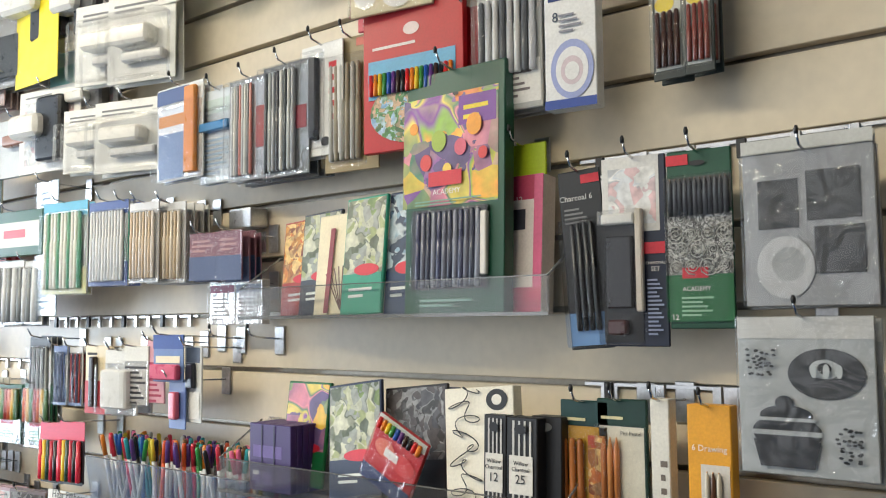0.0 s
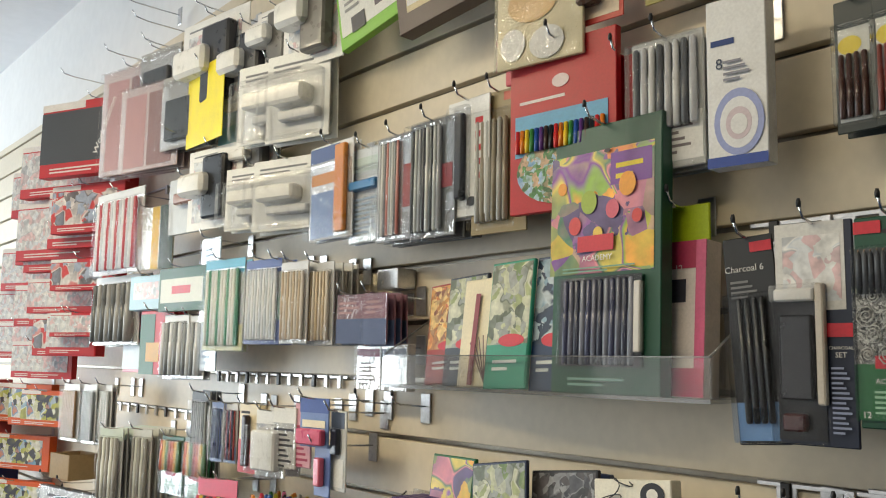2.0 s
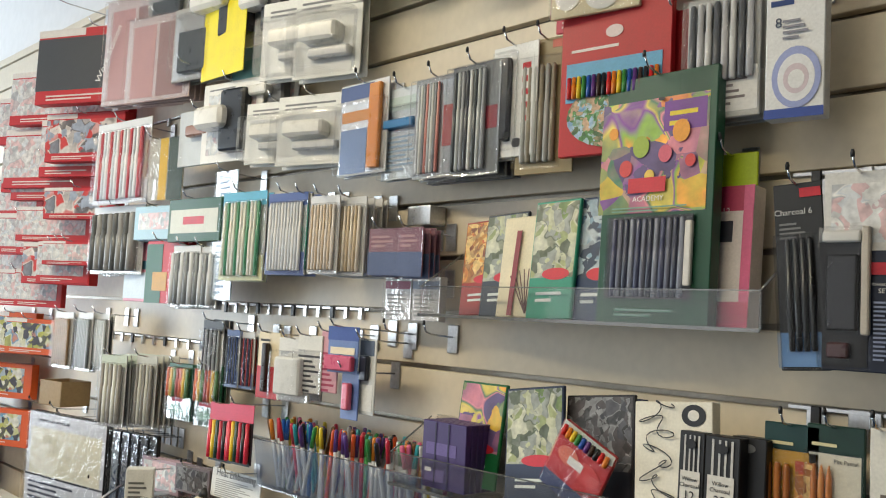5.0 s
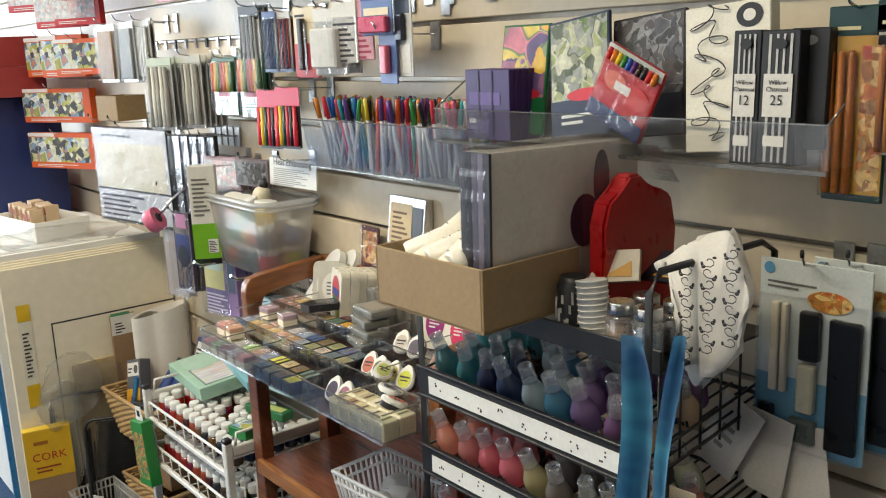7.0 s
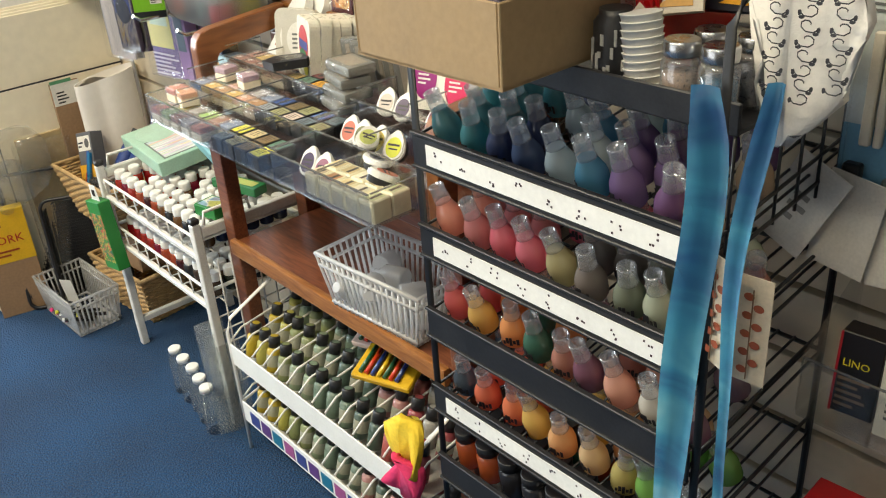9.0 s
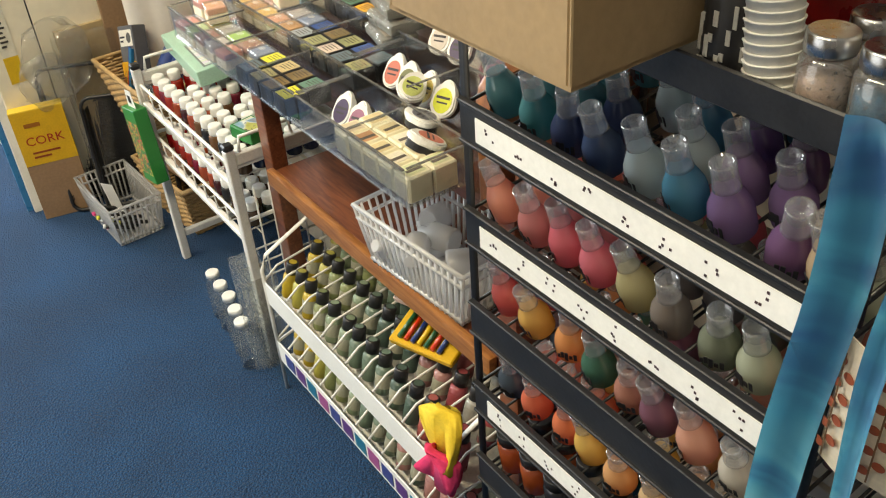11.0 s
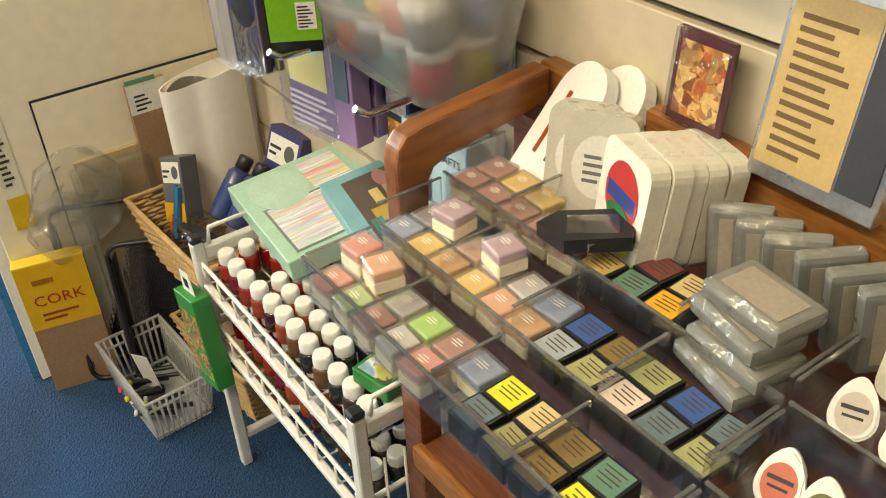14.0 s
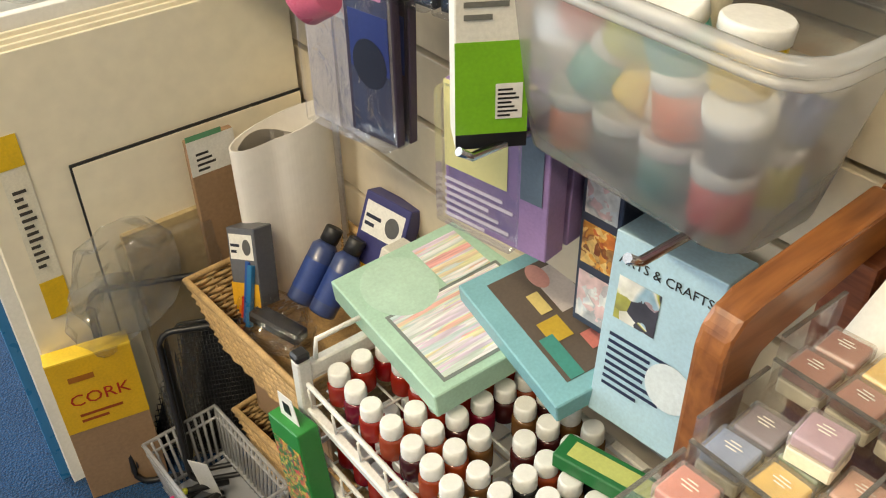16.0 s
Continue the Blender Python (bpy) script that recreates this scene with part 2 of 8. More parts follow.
BRIGHT = art("bright_still_life_print", [(0.7, 0.06, 0.12), (0.85, 0.42, 0.05), (0.3, 0.5, 0.06), (0.22, 0.05, 0.34), (0.75, 0.6, 0.1), (0.07, 0.2, 0.12), (0.75, 0.25, 0.3), (0.12, 0.08, 0.2)], 11)
GREENART = art("garden_print", [(0.12, 0.2, 0.05), (0.4, 0.42, 0.2), (0.6, 0.6, 0.45), (0.08, 0.1, 0.05), (0.3, 0.32, 0.28)], 26)
GREYART = art("graphite_print", [(0.04, 0.04, 0.05), (0.12, 0.12, 0.13), (0.3, 0.3, 0.3), (0.02, 0.02, 0.02), (0.08, 0.07, 0.07)], 34)
BLUEART = art("sea_print", [(0.05, 0.12, 0.22), (0.2, 0.32, 0.42), (0.5, 0.58, 0.62), (0.02, 0.04, 0.08)], 24)
WARMART = art("warm_print", [(0.5, 0.08, 0.03), (0.75, 0.35, 0.06), (0.2, 0.05, 0.02), (0.8, 0.55, 0.2)], 40)
CASTLE = art("castle_print", [(0.16, 0.36, 0.6), (0.5, 0.62, 0.72), (0.12, 0.3, 0.08), (0.05, 0.14, 0.05), (0.6, 0.4, 0.25)], 55)
REDART = art("red_toy_print", [(0.55, 0.03, 0.03), (0.6, 0.05, 0.04), (0.75, 0.7, 0.66), (0.12, 0.1, 0.1), (0.35, 0.4, 0.5)], 15)
TOYART = art("toy_box_print", [(0.7, 0.2, 0.04), (0.1, 0.32, 0.5), (0.75, 0.75, 0.7), (0.5, 0.5, 0.1), (0.06, 0.06, 0.08)], 17)
PALEART = art("pale_packet_print", [(0.75, 0.74, 0.7), (0.6, 0.64, 0.68), (0.8, 0.78, 0.74), (0.42, 0.44, 0.46), (0.7, 0.5, 0.5)], 22)
SWIRL = art("swirl_print", [(0.03, 0.03, 0.03), (0.3, 0.3, 0.28), (0.02, 0.02, 0.02), (0.55, 0.55, 0.52)], 110)
STRIPES = art("striped_paper", [(0.8, 0.42, 0.4), (0.75, 0.75, 0.45), (0.55, 0.68, 0.7), (0.85, 0.83, 0.8), (0.7, 0.6, 0.72)], 45, stretch=(1.6, 0.12, 1))


def dye_mat():
    m, n, l, p = _nodes("blue_ribbon_dye")
    tc, mp, no = (n.new("ShaderNode" + k) for k in ("TexCoord", "Mapping", "TexNoise"))
    mp.inputs["Scale"].default_value = (3, 3, 7)
    no.inputs["Scale"].default_value, no.inputs["Detail"].default_value, no.inputs["Distortion"].default_value = 1.6, 3, 0.8
    cr = n.new("ShaderNodeValToRGB")
    for k, (q, c) in enumerate(((0.3, (0.012, 0.09, 0.26)), (0.48, (0.05, 0.28, 0.46)), (0.6, (0.13, 0.42, 0.56)), (0.75, (0.4, 0.62, 0.66)))):
        e = cr.color_ramp.elements[k] if k < 2 else cr.color_ramp.elements.new(q)
        e.position, e.color = q, (*c, 1)
    l.new(tc.outputs["Object"], mp.inputs[0]); l.new(mp.outputs[0], no.inputs["Vector"]); l.new(no.outputs["Fac"], cr.inputs[0])
    l.new(cr.outputs[0], p.inputs["Base Color"])
    p.inputs["Roughness"].default_value = 0.55
    p.inputs["Sheen Weight"].default_value = 0.3
    return m


TIEDYE = dye_mat()


# ---- mesh helpers ----
def box(bm, w, d, h, x=0.0, y=0.0, z=0.0, bev=0.0, m=None, seg=1):
    """A box resting at height z, centred on x and y."""
    r = bmesh.ops.create_cube(bm, size=1, matrix=Matrix.Translation((x, y, z + h / 2)) @ Matrix.Diagonal((w, d, h, 1)))
    vs = r["verts"]
    if bev:
        es = list({e for v in vs for e in v.link_edges})
        out = bmesh.ops.bevel(bm, geom=es, offset=bev, segments=seg, affect="EDGES", profile=0.7)
        vs = list({v for f in out["faces"] for v in f.verts} | {v for v in vs if v.is_valid})
    if m is not None:
        bmesh.ops.transform(bm, matrix=m, verts=vs)
    return bm


def B(w, d, h, x=0.0, y=0.0, z=0.0, bev=0.0, m=None, seg=1):
    return box(bmesh.new(), w, d, h, x, y, z, bev, m, seg)


def lathe(bm, prof, seg=14, x=0.0, y=0.0, z=0.0, m=None, cap=True):
    """A turned shape from (radius, height) pairs."""
    rings = []
    for r, h in prof:
        ring = []
        for i in range(seg):
            a = 2 * math.pi * i / seg
            v = Vector((x + r * math.cos(a), y + r * math.sin(a), z + h))
            ring.append(bm.verts.new(m @ v if m is not None else v))
        rings.append(ring)
    for a, b in zip(rings, rings[1:]):
        for i in range(seg):
            j = (i + 1) % seg
            bm.faces.new((a[i], a[j], b[j], b[i])).smooth = True
    if cap:
        bm.faces.new(list(reversed(rings[0])))
        bm.faces.new(rings[-1])
    return bm


def tube(bm, pts, r=0.0015, seg=6, closed=False):
    """A round bar along a line of points."""
    pts = [Vector(p) for p in pts]
    rings, n = [], len(pts)
    for i, p in enumerate(pts):
        a = pts[(i - 1) % n] if (i or closed) else p
        b = pts[(i + 1) % n] if (i < n - 1 or closed) else p
        t = (b - a).normalized()
        s = t.cross(Vector((0, 0, 1)))
        if s.length < 0.05:
            s = t.cross(Vector((0, 1, 0)))
        s.normalize()
        u = s.cross(t)
        rings.append([bm.verts.new(p + r * (s * math.cos(2 * math.pi * k / seg) + u * math.sin(2 * math.pi * k / seg))) for k in range(seg)])
    pairs = list(zip(rings, rings[1:])) + ([(rings[-1], rings[0])] if closed else [])
    for a, b in pairs:
        for k in range(seg):
            j = (k + 1) % seg
            bm.faces.new((a[k], b[k], b[j], a[j])).smooth = True
    if not closed:
        bm.faces.new(rings[0])
        bm.faces.new(list(reversed(rings[-1])))
    return bm


def prism(bm, outline, y0, y1, m=None):
    """A flat shape in x and z, given thickness from y0 to y1."""
    a = [bm.verts.new((x, y0, z)) for x, z in outline]
    b = [bm.verts.new((x, y1, z)) for x, z in outline]
    if m is not None:
        bmesh.ops.transform(bm, matrix=m, verts=a + b)
    n = len(a)
    bm.faces.new(a)
    bm.faces.new(list(reversed(b)))
    for i in range(n):
        j = (i + 1) % n
        bm.faces.new((a[j], a[i], b[i], b[j]))
    return bm


def oval(w, h, n=20, x=0.0, z=0.0):
    return [(x + w / 2 * math.cos(2 * math.pi * i / n), z + h / 2 * math.sin(2 * math.pi * i / n)) for i in range(n)]


def rounded(w, h, r, n=4, x=0.0, z=0.0):
    """A round-cornered oblong, centred on x, rising from z."""
    out = []
    for cx, cz, a0 in ((w / 2 - r, h - r, 0), (-w / 2 + r, h - r, 90), (-w / 2 + r, r, 180), (w / 2 - r, r, 270)):
        for k in range(n + 1):
            a = radians(a0 + 90 * k / n)
            out.append((x + cx + r * math.cos(a), z + cz + r * math.sin(a)))
    return out


def mesh_of(name, bm, material):
    me = bpy.data.meshes.new(name)
    bmesh.ops.recalc_face_normals(bm, faces=bm.faces)
    bm.to_mesh(me)
    bm.free()
    me.materials.append(material)
    return me


def part(name, bm, material, parent=None, label="", colour=None, at=None):
    """One mesh object under a thing or a part."""
    o = new(name, mesh_of(name, bm, material))
    if parent is not None:
        o.parent = parent
    if colour is not None:
        o.color = (*colour, 1)
    if at is not None:
        o.matrix_basis = at
    return tagged(o, label)


def thing(name, label, category, m=None, group=""):
    o = new(name)
    o.empty_display_size = 0.02
    if m is not None:
        o.matrix_basis = m
    return tagged(o, label, category, group)


def words(text, size, material, parent, m, colour=None, wide=None):
    """Lettering in the built-in font, standing in the x-z plane and facing -y."""
    cu = bpy.data.curves.new("lettering", "FONT")
    cu.body, cu.size, cu.extrude, cu.align_x, cu.resolution_u = text, size, 0.0001, "CENTER", 2
    tmp = bpy.data.objects.new("lettering", cu)
    me = bpy.data.meshes.new_from_object(tmp)
    bpy.data.objects.remove(tmp)
    me.materials.clear()
    me.materials.append(material)
    o = new("lettering", me)
    o.parent = parent
    k = 1.0
    if wide:
        xs = [v.co.x for v in me.vertices]
        k = wide / (max(xs) - min(xs))
    o.matrix_basis = m @ pose(0, 0, 0, 90) @ Matrix.Diagonal((k, k if wide else 1, 1, 1))
    if colour:
        o.color = (*colour, 1)
    return o


rnd = random.Random(7)


def shade(c, k):
    return tuple(min(1.0, max(0.0, v * k)) for v in c)


# ---- the shop: floor, walls, ceiling ----
part("floor", B(10.0, 5.2, 0.1, -1.6, -2.3, -0.1), CARPET)
tagged(bpy.data.objects["floor"], "dark blue looped carpet floor", "floor", kind="structure")
SLAT_TOP, PITCH, GROOVE_E = 2.385, 0.0996, 1.3565
X0, X1 = -4.9, 2.4
wall = part("wall_north", B(X1 - X0, 0.12, 2.8, (X0 + X1) / 2, 0.085, 0), WHITE_WALL)
tagged(wall, "slatted cream display wall with metal-lined grooves", "wall", kind="structure")
part("groove_liner", B(X1 - X0, 0.003, SLAT_TOP, (X0 + X1) / 2, 0.022, 0), GROOVE, wall)
z = GROOVE_E
while z > 0.12:
    z -= PITCH
zs = [0.0]
while z < SLAT_TOP - 0.03:
    zs.append(z)
    z += PITCH
zs.append(SLAT_TOP)
for a, b in zip(zs, zs[1:]):
    lo, hi = (a + 0.0045 if a else 0.0), (b - 0.0045 if b < SLAT_TOP else b)
    for xa, xb in ((X0, -3.16), (-3.157, X1)):
        bm = B(xb - xa, 0.018, hi - lo, (xa + xb) / 2, 0.009, lo, 0.0012)
        part("slat_board", bm, SLAT, wall)
part("wall_west", B(0.12, 5.0, 2.8, -6.2, -2.4, 0), WHITE_WALL)
tagged(bpy.data.objects["wall_west"], "white plastered end wall", "wall", kind="structure")
part("wall_north_return", B(1.3, 0.12, 2.8, -5.55, 0.085, 0), WHITE_WALL)
tagged(bpy.data.objects["wall_north_return"], "white plastered wall beyond the display", "wall", kind="structure")
# south and east walls stay out of view; dark so they bounce less light
part("wall_south", B(9.6, 0.12, 2.8, -1.4, -4.75, 0), LOW_BOUNCE_WALL)
tagged(bpy.data.objects["wall_south"], "unseen south wall, darkened beige to cut bounced light", "wall", kind="structure")
part("wall_east", B(0.12, 5.0, 2.8, 2.5, -2.4, 0), LOW_BOUNCE_WALL)
tagged(bpy.data.objects["wall_east"], "unseen east wall, darkened beige to cut bounced light", "wall", kind="structure")
part("ceiling", B(10.0, 5.2, 0.1, -1.6, -2.3, 2.8), CEIL)
tagged(bpy.data.objects["ceiling"], "plain white painted ceiling", "ceiling", kind="structure")


# ---- makers of goods ----
def C(r, g, b):
    """Linear colour from an everyday 0-255 colour."""
    return tuple((v / 255) ** 2.2 for v in (r, g, b))


WHITE, BLK, RED, GREEN, NAVY = C(228, 226, 220), C(26, 26, 28), C(178, 26, 34), C(20, 74, 52), C(38, 48, 78)
CHARW, CREAM, GREY, PURPLE, PINK, SKY = C(236, 232, 220), C(232, 220, 188), C(130, 132, 134), C(62, 42, 96), C(214, 70, 110), C(120, 178, 210)


def add_panels(th, w, h, panels, y=0.0):
    """Prints, labels, windows, pencils and blisters on the front of a pack; u, v run from its upper left corner."""
    for i, p in enumerate(panels):
        k = p[0]
        yy = y - 0.0005 - 0.0003 * i
        if k == "t":
            words(p[4], p[3], OWNM, th, pose((p[1] - 0.5) * w, yy - 0.0004, (1 - p[2]) * h), p[5], p[6] * w if len(p) > 6 else None)
            continue
        u0, v0, u1, v1, what = p[1:6]
        x, z0, pw, ph = ((u0 + u1) / 2 - 0.5) * w, (1 - v1) * h, (u1 - u0) * w, (v1 - v0) * h
        own = isinstance(what, tuple)
        if k == "r":
            part("printed_panel", B(pw, 0.0003, ph, x, yy, z0), OWN if own else what, th, colour=what if own else None)
        elif k == "o":
            part("oval_label", prism(bmesh.new(), oval(pw, ph, 24, x, z0 + ph / 2), yy - 0.0003, yy), OWN if own else what, th, colour=what if own else None)
        elif k == "bars":
            bm, n = bmesh.new(), p[6]
            for j in range(n):
                f = 0.55 + 0.45 * ((j * 37) % 10) / 10
                box(bm, pw * f, 0.0002, ph / n * 0.45, x - pw * (1 - f) / 2, yy, z0 + ph * j / n)
            part("small_print", bm, OWNM, th, colour=what)
        elif k == "rods":
            n, cols, r = p[6], p[7], pw / p[6] * 0.44
            for j in range(n):
                c = cols[j % len(cols)]
                rod = part("pencil", lathe(bmesh.new(), ([(r, 0), (r, ph * 0.86), (r * 0.25, ph)] if what else [(r * 0.7, 0), (r, ph * 0.02), (r, ph * 0.62), (r * 0.8, ph * 0.63), (r * 0.84, ph * 0.97), (r * 0.5, ph)]), 8, x - pw / 2 + (j + 0.5) * pw / n, y - r - 0.001, z0), OWNG, th, colour=c)
                if what:
                    part("tip", lathe(bmesh.new(), [(r * 0.62, ph * 0.86 + 0.0004), (r * 0.22, ph * 1.005)], 8, x - pw / 2 + (j + 0.5) * pw / n, y - r - 0.0012, z0), OWNM, rod, colour=C(206, 160, 110))
        elif k == "blis":
            dep = what
            part("blister", B(pw, dep, ph, x, y - dep / 2 - 0.0004, z0, min(dep, pw) * 0.3, seg=2), CLEAR, th, "clear plastic blister")
        elif k == "block":
            dep, c = what
            part("product", B(pw, dep, ph, x, y - dep / 2 - 0.0006, z0, min(dep, pw, ph) * 0.45, seg=3), OWNG if isinstance(c, tuple) else c, th, colour=c if isinstance(c, tuple) else None)


HOOK_MESH = {}


def hook(x, z, length=0.13, plate=True, tip=True, drop=0.0):
    """A chrome prong in a groove of the wall, turned up at its end."""
    key = (round(length, 2), plate, tip)
    if key not in HOOK_MESH:
        th = thing("display_hook", "chrome wire display hook fixed in the slat wall", "hook", group="display hooks")
        L = length
        part("prong", tube(bmesh.new(), [(0, -0.003, 0), (0, -L * 0.75, 0.004), (0, -L * 0.93, 0.009), (0, -L, 0.024)], 0.0017), CHROME, th)
        if plate:
            part("back_plate", B(0.026, 0.0025, 0.05, 0, -0.0035, -0.028, 0.001), STEEL, th)
        if tip:
            part("end_cap", lathe(bmesh.new(), [(0.0024, 0), (0.0028, 0.005), (0.0016, 0.009)], 8, 0, -L, 0.019), BLACK, th, "black plastic end cap")
        HOOK_MESH[key] = th
        th.matrix_basis = pose(x, 0, z)
        return th
    return copy_thing(HOOK_MESH[key], pose(x, 0, z))


def rail(x0, x1, z, n=8):
    """A chrome bar with short clips along a groove."""
    th = thing("hook_rail", "chrome strip with hook clips set in a wall groove", "rail", pose((x0 + x1) / 2, 0, z), "hook rails")
    w = x1 - x0
    part("strip", B(w, 0.004, 0.006, 0, -0.003, 0, 0.001), STEEL, th)
    for i in range(n):
        part("clip", B(0.012, 0.005, 0.024, -w / 2 + (i + 0.5) * w / n, -0.006, -0.018, 0.001), STEEL if i % 3 else BLACK, th)
    return th


def goods(name, label, cat, xc, zt, w, h, d, thick, colour, panels=(), n=1, gap=0.008, turn=0.0, lean=0.0, material=None, hang=True, group="", wrap=0.0, skew=0.0, cap=True):
    """A pack with its front at distance d from the wall; n of them one behind the other."""
    rot = Matrix.Translation((xc, -d, zt - h)) @ pose(0, 0, 0, lean, 0, turn) @ Matrix.Translation((0, 0, h)) @ pose(0, 0, 0, 0, skew, 0) @ Matrix.Translation((0, 0, -h))
    th = thing(name, label, cat, rot, group)
    body = part("pack_body" if thick > 0.004 else "backing_card", prism(bmesh.new(), rounded(w, h, 0.014), 0, thick) if name.endswith("ink_pad") else B(w, thick, h, 0, thick / 2, 0, min(0.0012, thick * 0.3)), material or OWN, th, colour=colour)
    add_panels(th, w, h, panels)
    if wrap:
        part("wrapper", B(w * 1.02, thick + wrap + 0.002, h * 1.01, 0, thick / 2 - wrap / 2, -h * 0.005, 0.002), WRAP, th, "clear film wrapper")
    for i in range(1, n):
        copy_thing(th, rot @ pose(rnd.uniform(-0.003, 0.003), i * (gap + thick), rnd.uniform(-0.003, 0.002), rnd.uniform(-1.5, 1.5), rnd.uniform(-1, 1), rnd.uniform(-2.5, 2.5)))
    if hang:
        hook(xc, zt - 0.006, max(0.07, d + 0.03), tip=cap)
    return th


# ---- wood stand with the stamp pads ----
def wooden_stand():
    th = thing("wooden_stand", "varnished reddish wooden two-tier stand with an arched end", "stand")
    for x in (-1.652, -0.982):
        part("leg", B(0.038, 0.03, 0.699, x, -0.205, 0.0, 0.004, seg=2), MAHOG, th)
        part("leg", B(0.038, 0.035, 0.82, x, -0.035, 0.0, 0.004, seg=2), MAHOG, th)
        f = 0.0 if x < -1.5 else -0.022
        a = [(-0.222 + f, 0.70), (-0.222 + f, 0.826), (-0.218 + f, 0.842), (-0.208 + f, 0.853), (-0.19 + f, 0.857), (-0.03, 0.872), (-0.03, 0.832), (-0.165 + f, 0.82), (-0.182 + f, 0.814), (-0.19 + f, 0.8), (-0.191 + f, 0.70)]
        bm = prism(bmesh.new(), a, -0.0125, 0.0125, Matrix.Translation((x, 0, 0)) @ pose(0, 0, 0, 0, 0, 90))
        bmesh.ops.bevel(bm, geom=list(bm.edges), offset=0.004, segments=2, affect="EDGES", profile=0.6)
        part("end_arch", bm, OAK_ARCH, th, "honey-coloured arched end rail")
    part("tabletop", B(0.632, 0.23, 0.02, -1.317, -0.12, 0.68, 0.004), MAHOG, th)
    part("shelf", B(0.632, 0.2, 0.02, -1.317, -0.12, 0.43, 0.004), MAHOG, th)
    part("shelf_lip", B(0.632, 0.014, 0.032, -1.317, -0.2275, 0.424, 0.005, seg=2), OAK, th)
    part("back_rail", B(0.69, 0.022, 0.05, -1.317, -0.014, 0.821, 0.005, seg=2), OAK, th)
    part("back_panel", B(0.632, 0.008, 0.369, -1.317, -0.014, 0.451), MAHOG, th)


wooden_stand()


def acrylic_tray(x0, x1, tiers, cols, y0, depth, z0, rise, wall_h=0.045):
    """A stepped clear tray with dividers."""
    th = thing("acrylic_tray", "clear acrylic tiered display tray on the wooden stand", "tray")
    w, xm = x1 - x0, (x0 + x1) / 2
    for k in range(tiers):
        ya, za = y0 + k * depth, z0 + k * rise
        part("step", B(w, depth - 0.004, 0.003, xm, ya + depth / 2, za), ACRYL, th)
        part("riser", B(w, 0.003, wall_h if k == 0 else rise + 0.028, xm, ya, za - (0.0 if k == 0 else rise) + 0.003), ACRYL, th)
        part("riser_edge", B(w, 0.0032, 0.0015, xm, ya, za + (wall_h + 0.003 if k == 0 else 0.031)), EDGE, th)
        for c in range(cols + 1):
            x = x0 + w * c / cols
            part("divider", B(0.0028, depth - 0.008, wall_h, x, ya + depth / 2, za + 0.0035), ACRYL, th)
            part("divider_edge", B(0.003, depth - 0.008, 0.0013, x, ya + depth / 2, za + wall_h + 0.0036), EDGE, th)
    for x in (x0, x1):
        part("support", B(0.004, depth * (tiers - 1) - 0.01, 0.026, x, y0 + depth * (tiers + 1) / 2, z0 - 0.0265), ACRYL, th)
    return th


TZ, TR, TD, TY = 0.729, 0.023, 0.081, -0.335
acrylic_tray(-1.632, -1.236, 3, 4, TY, TD, TZ, TR)
acrylic_tray(-1.231, -0.998, 3, 2, TY, TD, TZ, TR)


def stamp_cube():
    th = thing("ink_cube", "small square pigment ink pad in a clear-lidded cream case", "ink pad", group="ink cubes in the tray")
    part("case", B(0.031, 0.031, 0.0135, 0, 0, 0, 0.0015), OWNG, th, colour=C(236, 226, 200))
    part("lid", B(0.0325, 0.0325, 0.0135, 0, 0, 0.0125, 0.002), LID, th, "clear plastic lid")
    part("pad", B(0.0285, 0.0285, 0.0095, 0, 0, 0.0138, 0.0012), OWNM, th, "coloured ink pad")
    bm = bmesh.new()
    for j in range(3):
        box(bm, 0.008 + 0.005 * (j % 2), 0.0009, 0.0003, 0, 0.004 - 0.003 * j, 0.0262)
    part("small_print", bm, OWNM, th, colour=C(240, 236, 226))
    return th


def distress_cube():
    th = thing("mini_ink_pad", "small square ink pad in a black case with coloured top", "ink pad", group="mini ink pads in the tray")
    part("case", B(0.033, 0.033, 0.0235, 0, 0, 0, 0.0025, seg=2), BLACK, th)
    part("top_label", B(0.0275, 0.0275, 0.0006, 0, 0, 0.0236), OWN, th)
    bm = bmesh.new()
    for j in range(4):
        box(bm, 0.02 - 0.005 * (j % 2), 0.0011, 0.0003, 0, 0.008 - 0.0045 * j, 0.0243)
    part("small_print", bm, OWNM, th, colour=C(84, 76, 66))
    return th


def tint(th, names, c):
    for o in th.children:
        if o.name.split(".")[0] in names:
            o.color = (*c, 1)


SOFT = [shade(c, 1.25) for c in [C(200, 130, 130), C(226, 170, 150), C(214, 120, 110), C(150, 190, 110), C(228, 160, 120), C(178, 140, 170), C(190, 190, 200), C(120, 150, 110), C(230, 210, 150), C(150, 70, 60), C(90, 80, 120), C(212, 150, 60), C(230, 190, 60), C(110, 100, 130), C(150, 214, 60), C(120, 150, 200), C(206, 130, 60)]]
SOFT = [tuple(0.74 * a + 0.26 * b for a, b in zip(c, (0.78, 0.7, 0.58))) for c in SOFT]
DUST = [shade(c, 1.25) for c in [C(196, 176, 126), C(140, 136, 96), C(92, 124, 108), C(60, 84, 140), C(150, 156, 160), C(206, 190, 176), C(222, 164, 48), C(200, 100, 72), C(150, 150, 104), C(210, 206, 60), C(120, 100, 60), C(110, 60, 60), C(96, 110, 118), C(176, 150, 90)]]
tilt = math.degrees(math.atan2(TR, TD)) * 0.35
cube0, mini0 = stamp_cube(), distress_cube()
used0 = used1 = False
